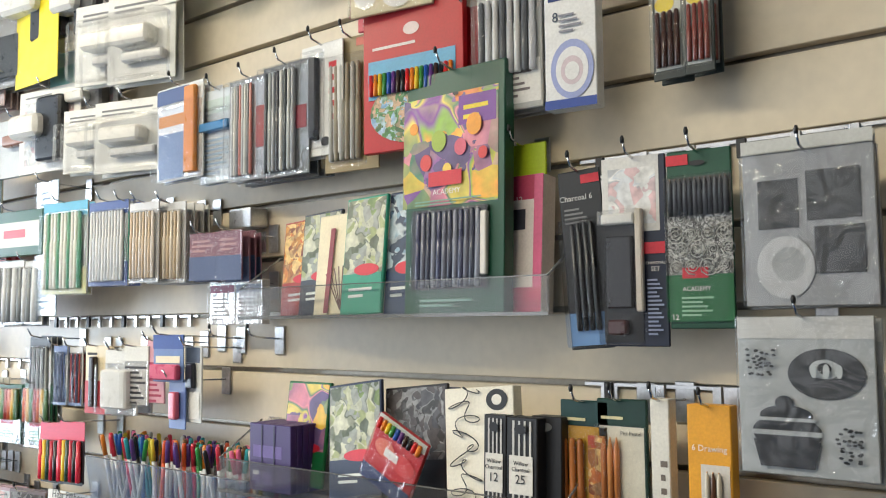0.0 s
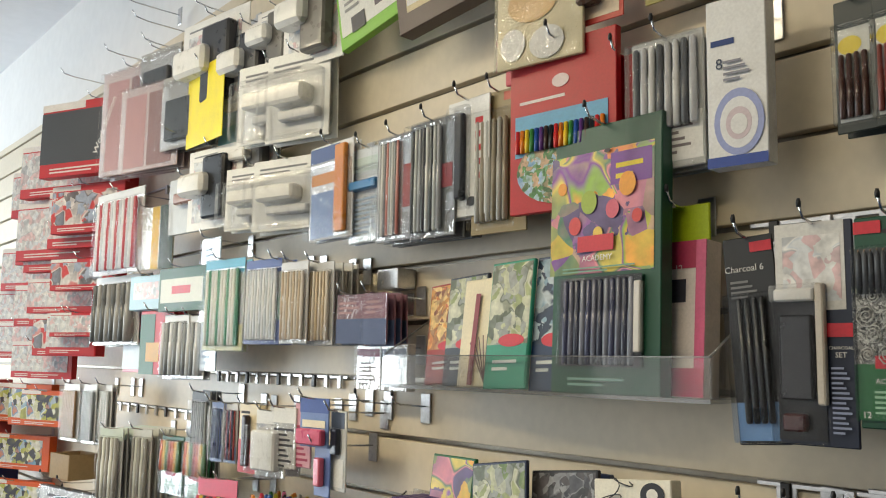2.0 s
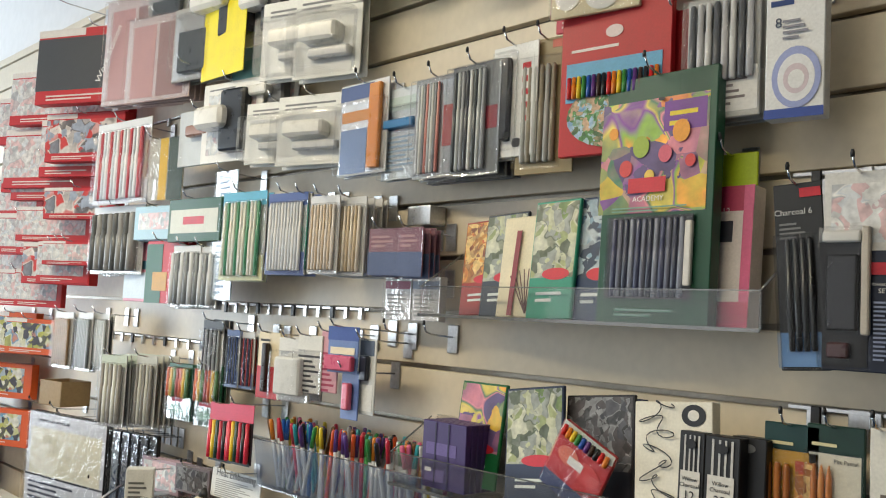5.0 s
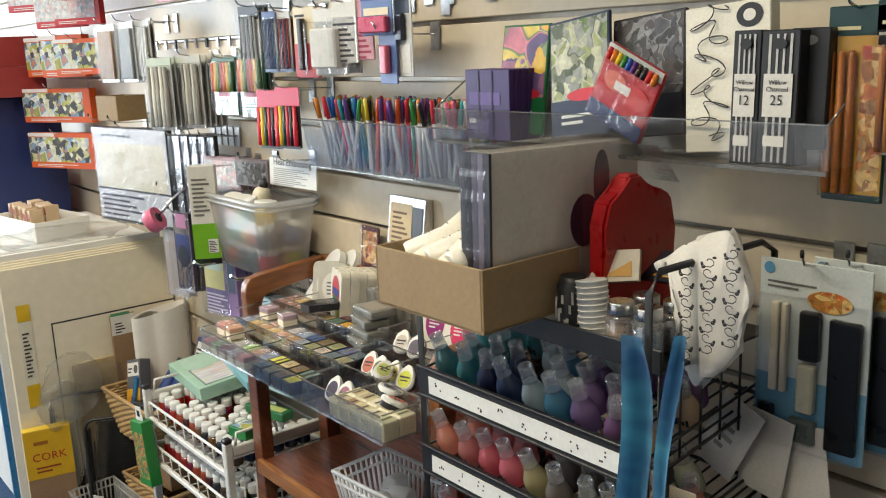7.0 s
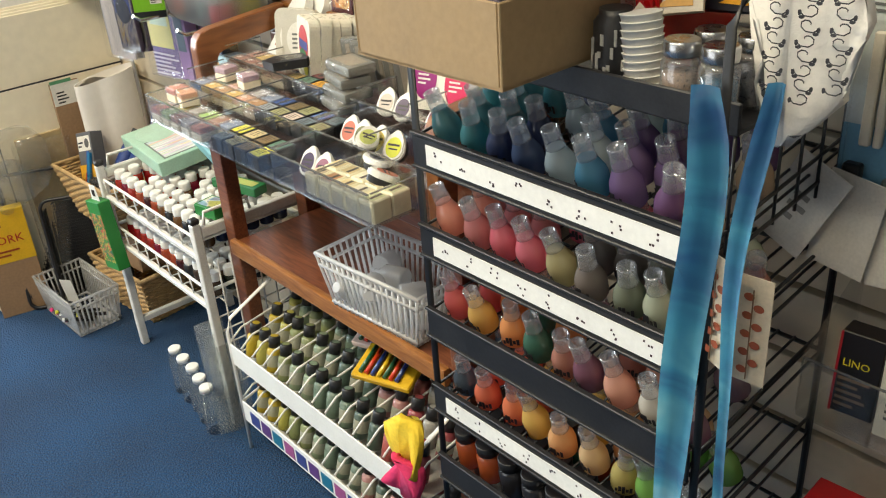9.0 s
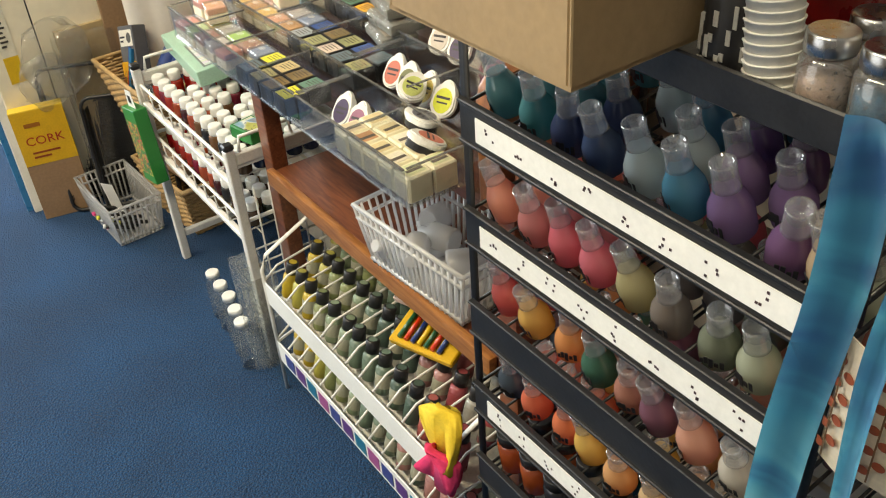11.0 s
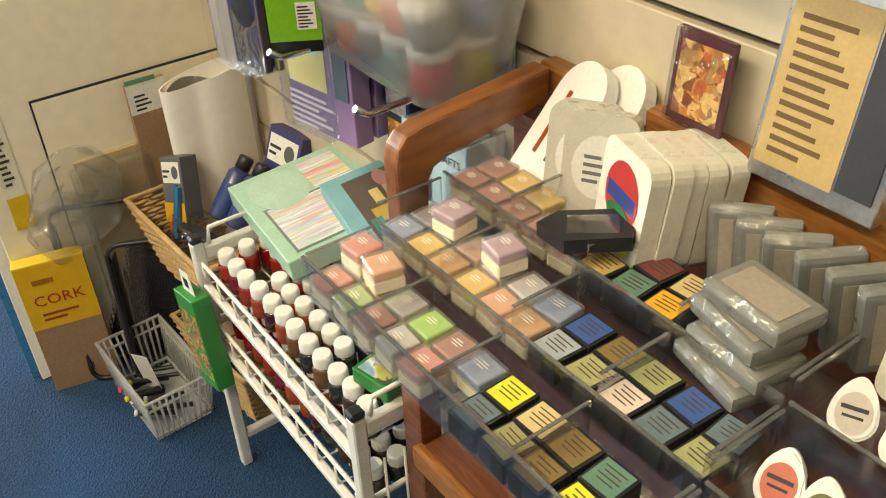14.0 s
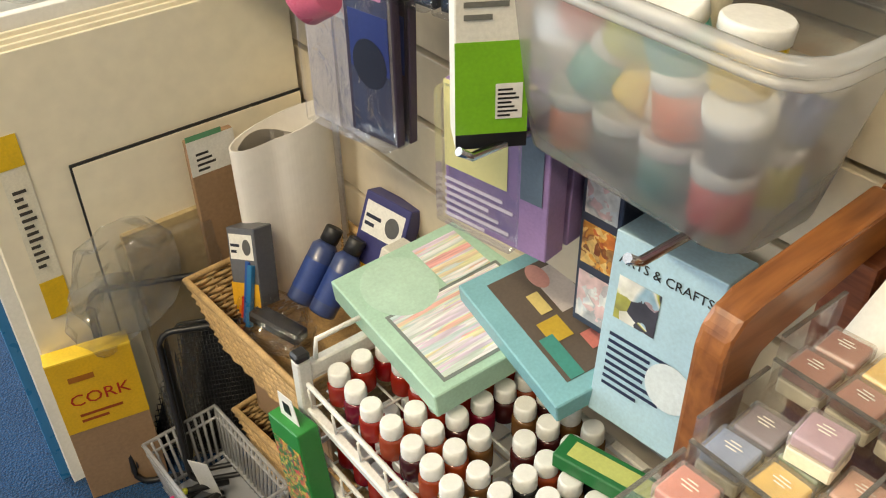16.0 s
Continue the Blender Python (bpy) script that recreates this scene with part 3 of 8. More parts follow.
for k in range(3):
    for i in range(11):
        x = -1.612 + i * 0.0362
        if k == 0 and i > 9 or k == 2 and i > 7:
            continue
        for j in range(2):
            y = TY + k * TD + 0.018 + j * 0.0335
            z = TZ + k * TR + 0.0031
            if j == 1 and k == 2 and 2 < i < 6:
                continue
            left = i < (6 if k < 2 else 5)
            src = cube0 if left else mini0
            if rnd.random() < 0.08:
                continue
            m = pose(x + rnd.uniform(-0.0012, 0.0012), y, z, 0, 0, rnd.uniform(-5, 5))
            if left and not used0:
                cube0.matrix_basis, used0, o = m, True, cube0
            elif not left and not used1:
                mini0.matrix_basis, used1, o = m, True, mini0
            else:
                o = copy_thing(src, m)
            if left:
                tint(o, ("pad",), SOFT[rnd.randrange(17) if k != 2 else rnd.choice((1, 8, 9, 9, 11, 12))])
            else:
                tint(o, ("top_label",), DUST[rnd.randrange(14)])
            if left and rnd.random() < 0.07:
                o2 = copy_thing(src, m @ pose(0.004, -0.002, 0.0275, 0, 0, rnd.uniform(-14, 14)))
                tint(o2, ("pad",), SOFT[rnd.randrange(17)])


def dew_drop(m, c, first=[]):
    if not first:
        th = thing("teardrop_ink_pad", "white teardrop-shaped ink pad with a coloured oval label", "ink pad", group="teardrop ink pads")
        drop = []
        for i in range(24):
            a = 2 * math.pi * i / 24
            r = 0.0165
            px, pz = r * math.sin(a), -r * math.cos(a)
            if pz > 0:
                pz *= 1.75
                px *= 1 - 0.28 * (pz / (1.75 * r)) ** 2
            drop.append((px, pz + 0.017))
        bm = prism(bmesh.new(), drop, -0.009, 0.0)
        bmesh.ops.bevel(bm, geom=[e for e in bm.edges if abs(e.verts[0].co.y - e.verts[1].co.y) < 1e-5], offset=0.002, segments=2, affect="EDGES")
        part("case", bm, WHITEP, th)
        part("back_cap", prism(bmesh.new(), [(x * 0.9, (z - 0.02) * 0.9 + 0.02) for x, z in drop], 0.0002, 0.009), BLACK, th, "black base of the pad")
        part("label", prism(bmesh.new(), oval(0.024, 0.03, 20, 0, 0.02), -0.0096, -0.0092), OWN, th)
        bm = bmesh.new()
        box(bm, 0.018, 0.0003, 0.003, 0, -0.0098, 0.022)
        box(bm, 0.014, 0.0003, 0.002, 0, -0.0098, 0.0165)
        part("small_print", bm, OWNM, th, colour=C(60, 56, 60))
        th.matrix_basis = m
        first.append(th)
        o = th
    else:
        o = copy_thing(first[0], m)
    tint(o, ("label",), c)


DROPS = [C(66, 50, 84), C(150, 100, 124), C(196, 204, 120), C(110, 110, 120), C(196, 110, 90), C(110, 112, 70), C(214, 186, 96), C(206, 214, 40), C(200, 190, 180)]
for k, row in enumerate(((-1.195, -1.158), (-1.2, -1.166, -1.132, -1.096), (-1.198, -1.16, -1.089, -1.055))):
    for i, x in enumerate(row):
        dew_drop(pose(x, TY + k * TD + (0.036, 0.035, 0.025)[k], TZ + k * TR + 0.005, -38, rnd.uniform(-8, 8), rnd.uniform(6, 24)), DROPS[(i + 4 * k) % 9])
dew_drop(pose(-1.12, TY + 0.085, TZ + 0.05, -70, 20, 40), DROPS[2])
dew_drop(pose(-1.066, TY + 0.09, TZ + TR + 0.014, -80, 10, 110), DROPS[3])
dew_drop(pose(-1.032, TY + 0.075, TZ + TR + 0.006, -62, 8, 150), DROPS[4])

ink_box = thing("ink_cube_set", "cream clear-fronted ink cube packed in a row", "ink pad", group="boxed ink cubes")
part("case", B(0.03, 0.031, 0.032, 0, 0, 0, 0.002), OWNG, ink_box, colour=C(232, 224, 190))
part("window", B(0.024, 0.001, 0.022, 0, -0.0162, 0.003), CLEAR, ink_box)
part("front_pad", B(0.022, 0.0006, 0.02, 0, -0.0157, 0.004), OWNG, ink_box, colour=C(206, 200, 176))
part("side_label", B(0.02, 0.022, 0.0004, 0, 0, 0.0322), OWNM, ink_box, colour=C(90, 70, 90))
part("small_print", B(0.005, 0.02, 0.0003, 0.003, 0, 0.0328), OWNM, ink_box, colour=C(90, 84, 76))
first = True
for j in range(2):
    for i in range(5):
        m = pose(-1.138 + i * 0.031, TY + 0.021 + j * 0.0325, TZ + 0.0034, 0, 0, rnd.uniform(-2, 2))
        o = ink_box if first else copy_thing(ink_box, m)
        ink_box.matrix_basis = m if first else ink_box.matrix_basis
        first = False
        tint(o, ("side_label",), rnd.choice([C(214, 196, 150), C(206, 190, 160), C(222, 214, 190), C(196, 150, 110), C(200, 204, 160)]))

# foam-wrapped grey pad stacks and big pads on the upper step
grey_pad = thing("metallic_ink_pad", "grey ink pad in clear shrink wrap on the tray", "ink pad", group="grey wrapped ink pads")
part("case", B(0.074, 0.05, 0.015, 0, 0, 0, 0.005, seg=2), OWNG, grey_pad, colour=C(136, 136, 130))
part("top_print", B(0.056, 0.032, 0.0006, 0, 0, 0.0152), OWN, grey_pad, colour=C(176, 166, 152))
part("wrapper", B(0.078, 0.054, 0.0185, 0, 0, -0.001, 0.006), WRAP, grey_pad, "clear film wrapper")
grey_pad.matrix_basis = pose(-1.292, -0.158, TZ + 2 * TR + 0.0045, 0, 0, -14)
for i in range(1, 4):
    copy_thing(grey_pad, pose(-1.292 + 0.006 * (i % 2), -0.158 + 0.006 * i, TZ + 2 * TR + 0.0045 + i * 0.0188, 0, 0, -14 + 7 * (i % 2)))
for i in range(6):
    copy_thing(grey_pad, pose(-1.36 + i * 0.026, -0.068, TZ + 2 * TR + 0.05, 70 + 5 * (i % 3), 84, 7 * i + 10))
for i, (x, c) in enumerate(((-1.182, C(150, 40, 120)), (-1.112, C(214, 50, 96)), (-1.044, C(214, 210, 70)))):
    goods("dye_ink_pad", "white round-cornered ink pad with a coloured oval label", "ink pad", x, 0.876, 0.066, 0.096, 0.088, 0.018, CHARW, [("o", 0.18, 0.14, 0.82, 0.84, c), ("bars", 0.3, 0.4, 0.7, 0.6, WHITE, 3)], turn=14, lean=-16, material=OWNG, hang=False, n=2, gap=0.002)
goods("pigment_ink_pad", "cream round-cornered ink pad with a rainbow oval label", "ink pad", -1.45, 0.89, 0.078, 0.104, 0.125, 0.018, C(226, 222, 206), [("o", 0.15, 0.12, 0.85, 0.72, C(176, 44, 44)), ("r", 0.2, 0.36, 0.8, 0.5, C(40, 60, 130)), ("o", 0.25, 0.5, 0.75, 0.68, C(40, 110, 60)), ("o", 0.55, 0.72, 0.85, 0.9, C(214, 206, 40))], turn=-18, lean=-6, material=OWNG, hang=False, group="cream ink pads", n=5, gap=0.0005)
for i in range(2):
    goods("pigment_ink_pad", "grey-cream ink pad with a white oval label", "ink pad", -1.522 + 0.022 * i, 0.889, 0.068, 0.102, 0.1, 0.018, C(196, 192, 178), [("o", 0.14, 0.2, 0.86, 0.8, C(222, 220, 212)), ("bars", 0.3, 0.35, 0.7, 0.65, C(110, 110, 108), 4)], turn=30, lean=-12, material=OWNG, hang=False, group="cream ink pads")
for i in range(2):
    th = thing("arched_ink_pad", "large white arch-topped ink pad with a striped print", "ink pad", pose(-1.592 + 0.03 * i, -0.105 + 0.02 * i, 0.787, -36, 0, -13), "arched ink pads")
    arch = [(-0.036, 0), (0.036, 0)] + [(0.036 * math.cos(radians(a)), 0.10 + 0.036 * math.sin(radians(a))) for a in range(0, 181, 15)]
    part("case", prism(bmesh.new(), arch, 0, 0.016), WHITEP, th)
    part("stripe", B(0.006, 0.0004, 0.07, -0.012, -0.0005, 0.03), OWN, th, colour=C(150, 70, 30))
    part("small_print", B(0.008, 0.0004, 0.06, 0.012, -0.0005, 0.03), OWNM, th, colour=C(70, 74, 70))
th = thing("ink_pad_case", "black pentagonal ink pad case lying on the tray", "ink pad", pose(-1.452, -0.152, 0.822, 0, -4, 46))
part("case", prism(bmesh.new(), [(-0.044, -0.004), (-0.026, -0.022), (0.03, -0.024), (0.042, -0.008), (0.036, 0.02), (-0.02, 0.024)], -0.007, 0.007, pose(0, 0, 0, 90)), BLACK, th)
part("window", B(0.044, 0.028, 0.001, 0.004, 0, 0.0074), CLEAR, th)
goods("sample_bag", "small clear bag with a printed dark red card", "packet", -1.456, 0.962, 0.062, 0.085, 0.03, 0.004, C(84, 40, 46), [("r", 0.1, 0.12, 0.9, 0.9, WARMART)], lean=-5, wrap=0.004, hang=False)
goods("storage_tin", "silver tin with a kraft paper sleeve leaning on the wall", "tin", -1.33, 1.036, 0.115, 0.167, 0.04, 0.022, C(160, 162, 164), [("r", 0.04, 0.08, 0.66, 0.92, C(196, 168, 112)), ("bars", 0.12, 0.15, 0.58, 0.85, C(110, 84, 50), 12), ("r", 0.68, 0.1, 0.95, 0.9, C(60, 62, 66))], material=STEEL, lean=-8, hang=False)


# ---- black wire rack with the ink bottles ----
def wire_rack():
    th = thing("wire_rack", "black wire rack with sloping bottle shelves and label strips", "rack")
    xa, xb, yf, yb = -0.957, -0.542, -0.282, -0.035
    for x in (xa, xb):
        part("post", tube(bmesh.new(), [(x, yf, 0), (x, yf, 0.95 if x == xa else 1.045), (x, yf + 0.02, 0.96 if x == xa else 1.066)] + ([(x, yb - 0.03, 1.066), (x, yb, 1.05), (x, yb, 0)] if x == xb else [(x, yb, 0.96), (x, yb, 0)]), 0.0045, 8), BLACKW, th)
    tops = (0.857, 0.734, 0.610, 0.486, 0.362)
    for s, zt in enumerate(tops):
        zf = zt - 0.036
        shelf = part("shelf_frame", tube(bmesh.new(), [(xa, yf, zf), (xb, yf, zf), (xb, yb, zf + 0.035), (xa, yb, zf + 0.035)], 0.003, 6, True), BLACKW, th)
        for i in range(19):
            x = xa + (xb - xa) * (i + 0.5) / 19
            part("wire", tube(bmesh.new(), [(x, yf, zf + 0.004), (x, yb, zf + 0.039)], 0.0018, 5), BLACKW, shelf)
        part("front_lip", B(xb - xa - 0.004, 0.004, 0.04, (xa + xb) / 2, yf - 0.008, zf - 0.004, 0.0015), BLACK, th)
        for e in (0, 1):
            part("lip_edge", B(xb - xa - 0.004, 0.008, 0.004, (xa + xb) / 2, yf - 0.009, zf - 0.006 + e * 0.043, 0.001), BLACK, th)
        if s in (0, 1, 3):
            lab = part("label_strip", B(xb - xa - 0.034, 0.001, 0.026, (xa + xb) / 2 + 0.012, yf - 0.0112, zf + 0.003), PAPER, th, "white paper label strip")
            bm = bmesh.new()
            for i in range(9):
                for j in range(4):
                    box(bm, 0.0024, 0.0004, 0.0024, xa + 0.05 + i * 0.044 + rnd.uniform(-0.006, 0.006), yf - 0.0119, zf + 0.006 + rnd.uniform(0, 0.017))
            tagged(part("label_marking", bm, OWNM, lab, colour=C(60, 40, 44)), kind="stuff")
        for x in (xa, xb):
            part("side_wire", tube(bmesh.new(), [(x, yf, zf + 0.03), (x, yb, zf + 0.065)], 0.0022, 5), BLACKW, th)
    part("top_shelf", B(xb - xa, 0.226, 0.004, (xa + xb) / 2, -0.148, 0.944), BLACK, th)
    part("top_lip", B(xb - xa + 0.01, 0.004, 0.03, (xa + xb) / 2, -0.264, 0.946, 0.0015), BLACK, th)
    for i in range(6):
        y = yf + 0.02 + i * 0.04
        part("side_wire", tube(bmesh.new(), [(xb, y, 0.948), (xb, y, 0.83)], 0.0018, 5), BLACKW, th)


wire_rack()


def ink_bottle():
    th = thing("ink_bottle", "small clear bottle of coloured ink with a clear flared cap", "bottle", group="ink bottles on the wire rack")
    part("body", lathe(bmesh.new(), [(0.016, 0), (0.018, 0.003), (0.0182, 0.022), (0.017, 0.029), (0.0136, 0.0365), (0.0108, 0.0425), (0.0098, 0.046)], 18), INK, th)
    part("cap", lathe(bmesh.new(), [(0.0112, 0.0445), (0.0104, 0.049), (0.0099, 0.063), (0.0105, 0.0665), (0.0101, 0.0686), (0.0086, 0.0686), (0.008, 0.056), (0.004, 0.0545)], 16), GLASS, th, "clear flared cap")
    bm = bmesh.new()
    for j in range(5):
        a0 = radians(-125 + 14 * j)
        box(bm, 0.0035, 0.0006, 0.006 + 0.004 * (j % 3), 0.0184 * math.cos(a0), 0.0184 * math.sin(a0), 0.008 + 0.003 * (j % 2))
    part("small_print", bm, OWNM, th, colour=C(40, 40, 46))
    return th


ink0 = ink_bottle()
ROWS_OF_INK = (
    (C(50, 120, 128), C(20, 132, 140), C(26, 52, 104), C(50, 78, 124), C(176, 190, 190), C(24, 130, 164), C(122, 84, 146), C(112, 58, 118), C(190, 160, 116)),
    (C(224, 140, 110), C(196, 110, 112), C(206, 70, 96), C(214, 90, 116), C(170, 160, 104), C(120, 108, 100), C(112, 120, 96), C(170, 178, 150), C(196, 116, 80)),
    (C(206, 70, 66), C(216, 170, 40), C(222, 140, 30), C(40, 110, 86), C(176, 108, 84), C(128, 66, 96), C(216, 150, 120), C(196, 190, 176), C(120, 82, 100)),
    (C(60, 80, 100), C(222, 96, 30), C(226, 110, 20), C(230, 180, 20), C(222, 160, 80), C(216, 180, 120), C(178, 160, 60), C(110, 176, 40), C(90, 120, 104)),
)
first = True
for s, cols in enumerate(ROWS_OF_INK):
    zf = (0.857, 0.734, 0.610, 0.486)[s] - 0.036
    for r in range(4):
        for i in range(9):
            if r and rnd.random() < 0.18:
                continue
            x = -0.932 + i * 0.0455 + (0.021 if r % 2 else 0) + rnd.uniform(-0.004, 0.004)
            if x > -0.557:
                continue
            y = -0.246 + r * 0.041 + rnd.uniform(-0.003, 0.003)
            m = pose(x, y, zf + 0.0125 + (y + 0.282) * 0.1417, rnd.uniform(15, 21), rnd.uniform(-3, 3), rnd.uniform(-40, 40))
            o = ink0 if first else copy_thing(ink0, m)
            ink0.matrix_basis = m if first else ink0.matrix_basis
            first = False
            c = cols[min(8, max(0, i + (rnd.choice((-1, 0, 0, 1)) if r else 0)))]
            grey = sum(c) / 3
            tint(o, ("body",), tuple(min(0.95, 1.35 * (0.76 * v + 0.24 * grey) + 0.06) for v in c))
jarb = thing("paint_jar", "small glass paint jar with a black lid", "jar", group="paint jars on the lowest shelf")
part("jar", lathe(bmesh.new(), [(0.017, 0), (0.018, 0.003), (0.018, 0.045), (0.013, 0.05)], 14), INK, jarb)
part("lid", lathe(bmesh.new(), [(0.0165, 0.0505), (0.0165, 0.066), (0.0155, 0.067)], 14), BLACK, jarb, "black screw lid")
first = True
for r in range(3):
    for i in range(9):
        m = pose(-0.93 + i * 0.044 + 0.01 * (r % 2), -0.252 + r * 0.043, 0.3345 + (0.03 + r * 0.043) * 0.1417, 7)
        o = jarb if first else copy_thing(jarb, m)
        jarb.matrix_basis = m if first else jarb.matrix_basis
        first = False
        tint(o, ("jar",), rnd.choice([C(40, 110, 90), C(190, 100, 60), C(60, 60, 66), C(210, 200, 190), C(120, 40, 50)]))


# ---- on top of the rack ----
def open_box(name, label, cat, m, w, d, h, t, material, back=True):
    th = thing(name, label, cat, m)
    part("base", B(w, d, t, 0, 0, 0), material, th)
    for x in (-1, 1):
        part("side", B(t, d, h, x * (w / 2 - t / 2), 0, 0, t * 0.3), material, th)
        if x > 0 and not back:
            continue
        part("side", B(w - 2 * t - 0.0004, t, h, 0, x * (d / 2 - t / 2), 0, t * 0.3), material, th)
    return th


open_box("cardboard_box", "open tan cardboard tray of bottles on the rack", "box", pose(-0.822, -0.288, 0.9785, 0, 0, 1), 0.213, 0.17, 0.08, 0.0035, KRAFT, False)


def squeeze_bottle(m, colour=C(226, 216, 186), L=0.15, r=0.021):
    th = thing("paint_bottle", "cream plastic squeeze bottle with a black nozzle", "bottle", m, "cream paint bottles")
    part("body", lathe(bmesh.new(), [(r * 0.9, 0), (r, 0.004), (r, L * 0.74), (r * 0.75, L * 0.83), (r * 0.45, L * 0.86)], 18), OWNG, th, colour=colour)
    part("nozzle", lathe(bmesh.new(), [(r * 0.5, L * 0.862), (r * 0.45, L * 0.92), (r * 0.16, L)], 12), BLACK, th, "black nozzle")
    bm = bmesh.new()
    for j in range(9):
        a = radians(-140 + 6 * (j % 3) * 4)
        box(bm, 0.006, 0.0008, 0.0012, (r + 0.0002) * math.cos(a), (r + 0.0002) * math.sin(a), L * (0.15 + 0.05 * j))
    part("small_print", bm, OWNM, th, colour=C(90, 84, 76))


for i in range(5):
    squeeze_bottle(pose(-0.9 + 0.029 * i, -0.362, 1.012 + 0.012 * (i % 2), -64 + 8 * (i % 2), 0, -22 + 4 * i), C(236, 230, 212))
for i in range(3):
    squeeze_bottle(pose(-0.885 + 0.045 * i, -0.35, 1.044, -70, 0, -34 + 10 * i), C(238, 234, 220))
squeeze_bottle(pose(-1.17, -0.03, 0.8715, 0, 0, 60), C(232, 228, 214), 0.128, 0.024)
for i in range(4):
    th = thing("foam_roll", "white round sponge pad with a dark rim", "sponge", pose(-0.862 + 0.008 * i, -0.285 + 0.018 * i, 1.03, 62, 0, -20), "white round pads")
    part("pad", lathe(bmesh.new(), [(0.026, 0), (0.028, 0.003), (0.028, 0.009), (0.026, 0.012)], 20), PAPER, th)
    part("rim", lathe(bmesh.new(), [(0.0285, 0.005), (0.0285, 0.007)], 20), BLACK, th)
sleeve_cols = [C(60, 60, 68), C(44, 42, 52), C(92, 88, 104), C(120, 112, 128)]
for i in range(5):
    th = thing("stencil_folder", "white sleeved art print with a purple motif", "print", pose(-0.778 + i * 0.0115, -0.209, 0.983, 0, 1, 90 - 0.4 * i), "sleeved prints")
    part("card", B(0.262, 0.004, 0.205, 0, 0, 0), OWN, th, colour=C(226, 222, 214))
    part("spine", B(0.004, 0.0105, 0.205, -0.1335, 0, 0), OWN, th, colour=sleeve_cols[i % 4])
    part("motif", prism(bmesh.new(), oval(0.055, 0.07, 18, 0.03, 0.105), -0.0026, -0.0022), OWN, th, colour=C(92, 50, 76))
    part("motif", prism(bmesh.new(), oval(0.03, 0.08, 18, 0.06, 0.155), -0.0026, -0.0022), OWN, th, colour=C(76, 44, 66))
    part("sleeve", B(0.278, 0.0095, 0.212, 0, 0, -0.001, 0.002), WRAP, th, "clear film sleeve")
th = thing("red_bag", "red translucent plastic case standing behind the box", "case", pose(-0.683, -0.14, 0.949, 0, 0, 88))
bm = prism(bmesh.new(), [(-0.066, 0), (0.066, 0), (0.07, 0.12), (0.064, 0.165), (0.04, 0.178), (0.012, 0.182), (0.004, 0.2), (-0.02, 0.2), (-0.028, 0.18), (-0.056, 0.17), (-0.066, 0.14)], -0.014, 0.014)
bmesh.ops.bevel(bm, geom=list(bm.edges), offset=0.004, segments=2, affect="EDGES")
part("case", bm, OWNG, th, colour=C(168, 20, 26))
part("bag", prism(bmesh.new(), [(-0.08, 0.0), (0.08, 0.0), (0.076, 0.18), (0.03, 0.232), (-0.03, 0.24), (-0.07, 0.2)], -0.0165, 0.0165), CLEAR, th, "crinkled clear bag")
# jars, cups and a dark bottle on the top shelf
for x, y, c, b in ((-0.618, -0.238, C(196, 170, 150), 0), (-0.579, -0.236, C(20, 100, 136), 1), (-0.572, -0.19, C(150, 150, 150), 0), (-0.615, -0.195, C(190, 160, 80), 0)):
    th = thing("glitter_jar", "small glass jar of glitter with a silver screw lid", "jar", pose(x, y, 0.9485), "glitter jars")
    part("glitter", lathe(bmesh.new(), [(0.016, 0.002), (0.0165, 0.004), (0.0165, 0.034), (0.004, 0.036)], 16), mat("glitter", c, 0.3, 0.5, vary=0.7, scale=260, bump=0.6, bump_scale=700), th)
    part("glass", lathe(bmesh.new(), [(0.0175, 0), (0.0185, 0.003), (0.0185, 0.044), (0.0145, 0.05)], 18), GLASS, th)
    part("lid", lathe(bmesh.new(), [(0.0165, 0.0502), (0.017, 0.052), (0.017, 0.063), (0.0155, 0.0645)], 20), STEEL, th, "silver screw lid")
th = thing("paper_cups", "leaning stack of small white paper cups", "cups", pose(-0.654, -0.24, 0.9515, -2, -8, 0))
for i in range(11):
    part("cup", lathe(bmesh.new(), [(0.0185, 0), (0.0198, 0.0065), (0.0204, 0.0068), (0.0204, 0.0076), (0.0185, 0.0077)], 18, 0, 0, 0.0072 * i), PAPER, th)
th = thing("paint_jar", "black-labelled craft paint jar with pale lettering marks", "jar", pose(-0.812, -0.078, 0.9485))
part("jar", lathe(bmesh.new(), [(0.02, 0), (0.021, 0.003), (0.021, 0.07), (0.016, 0.076), (0.016, 0.092), (0.014, 0.093)], 18), BLACK, th)
th = thing("paint_jar", "black-labelled craft paint jar with pale lettering marks", "jar", pose(-0.694, -0.238, 0.9485, 0, 0, 0))
part("jar", lathe(bmesh.new(), [(0.02, 0), (0.021, 0.003), (0.021, 0.07), (0.016, 0.076), (0.016, 0.082)], 18), BLACK, th)
bm = bmesh.new()
for j in range(14):
    a = radians(-150 + 9 * j)
    box(bm, 0.004, 0.0008, 0.006 + 0.005 * (j % 3), 0.0212 * math.cos(a), 0.0212 * math.sin(a), 0.014 + 0.012 * (j % 4))
part("small_print", bm, OWNM, th, colour=C(170, 168, 160))
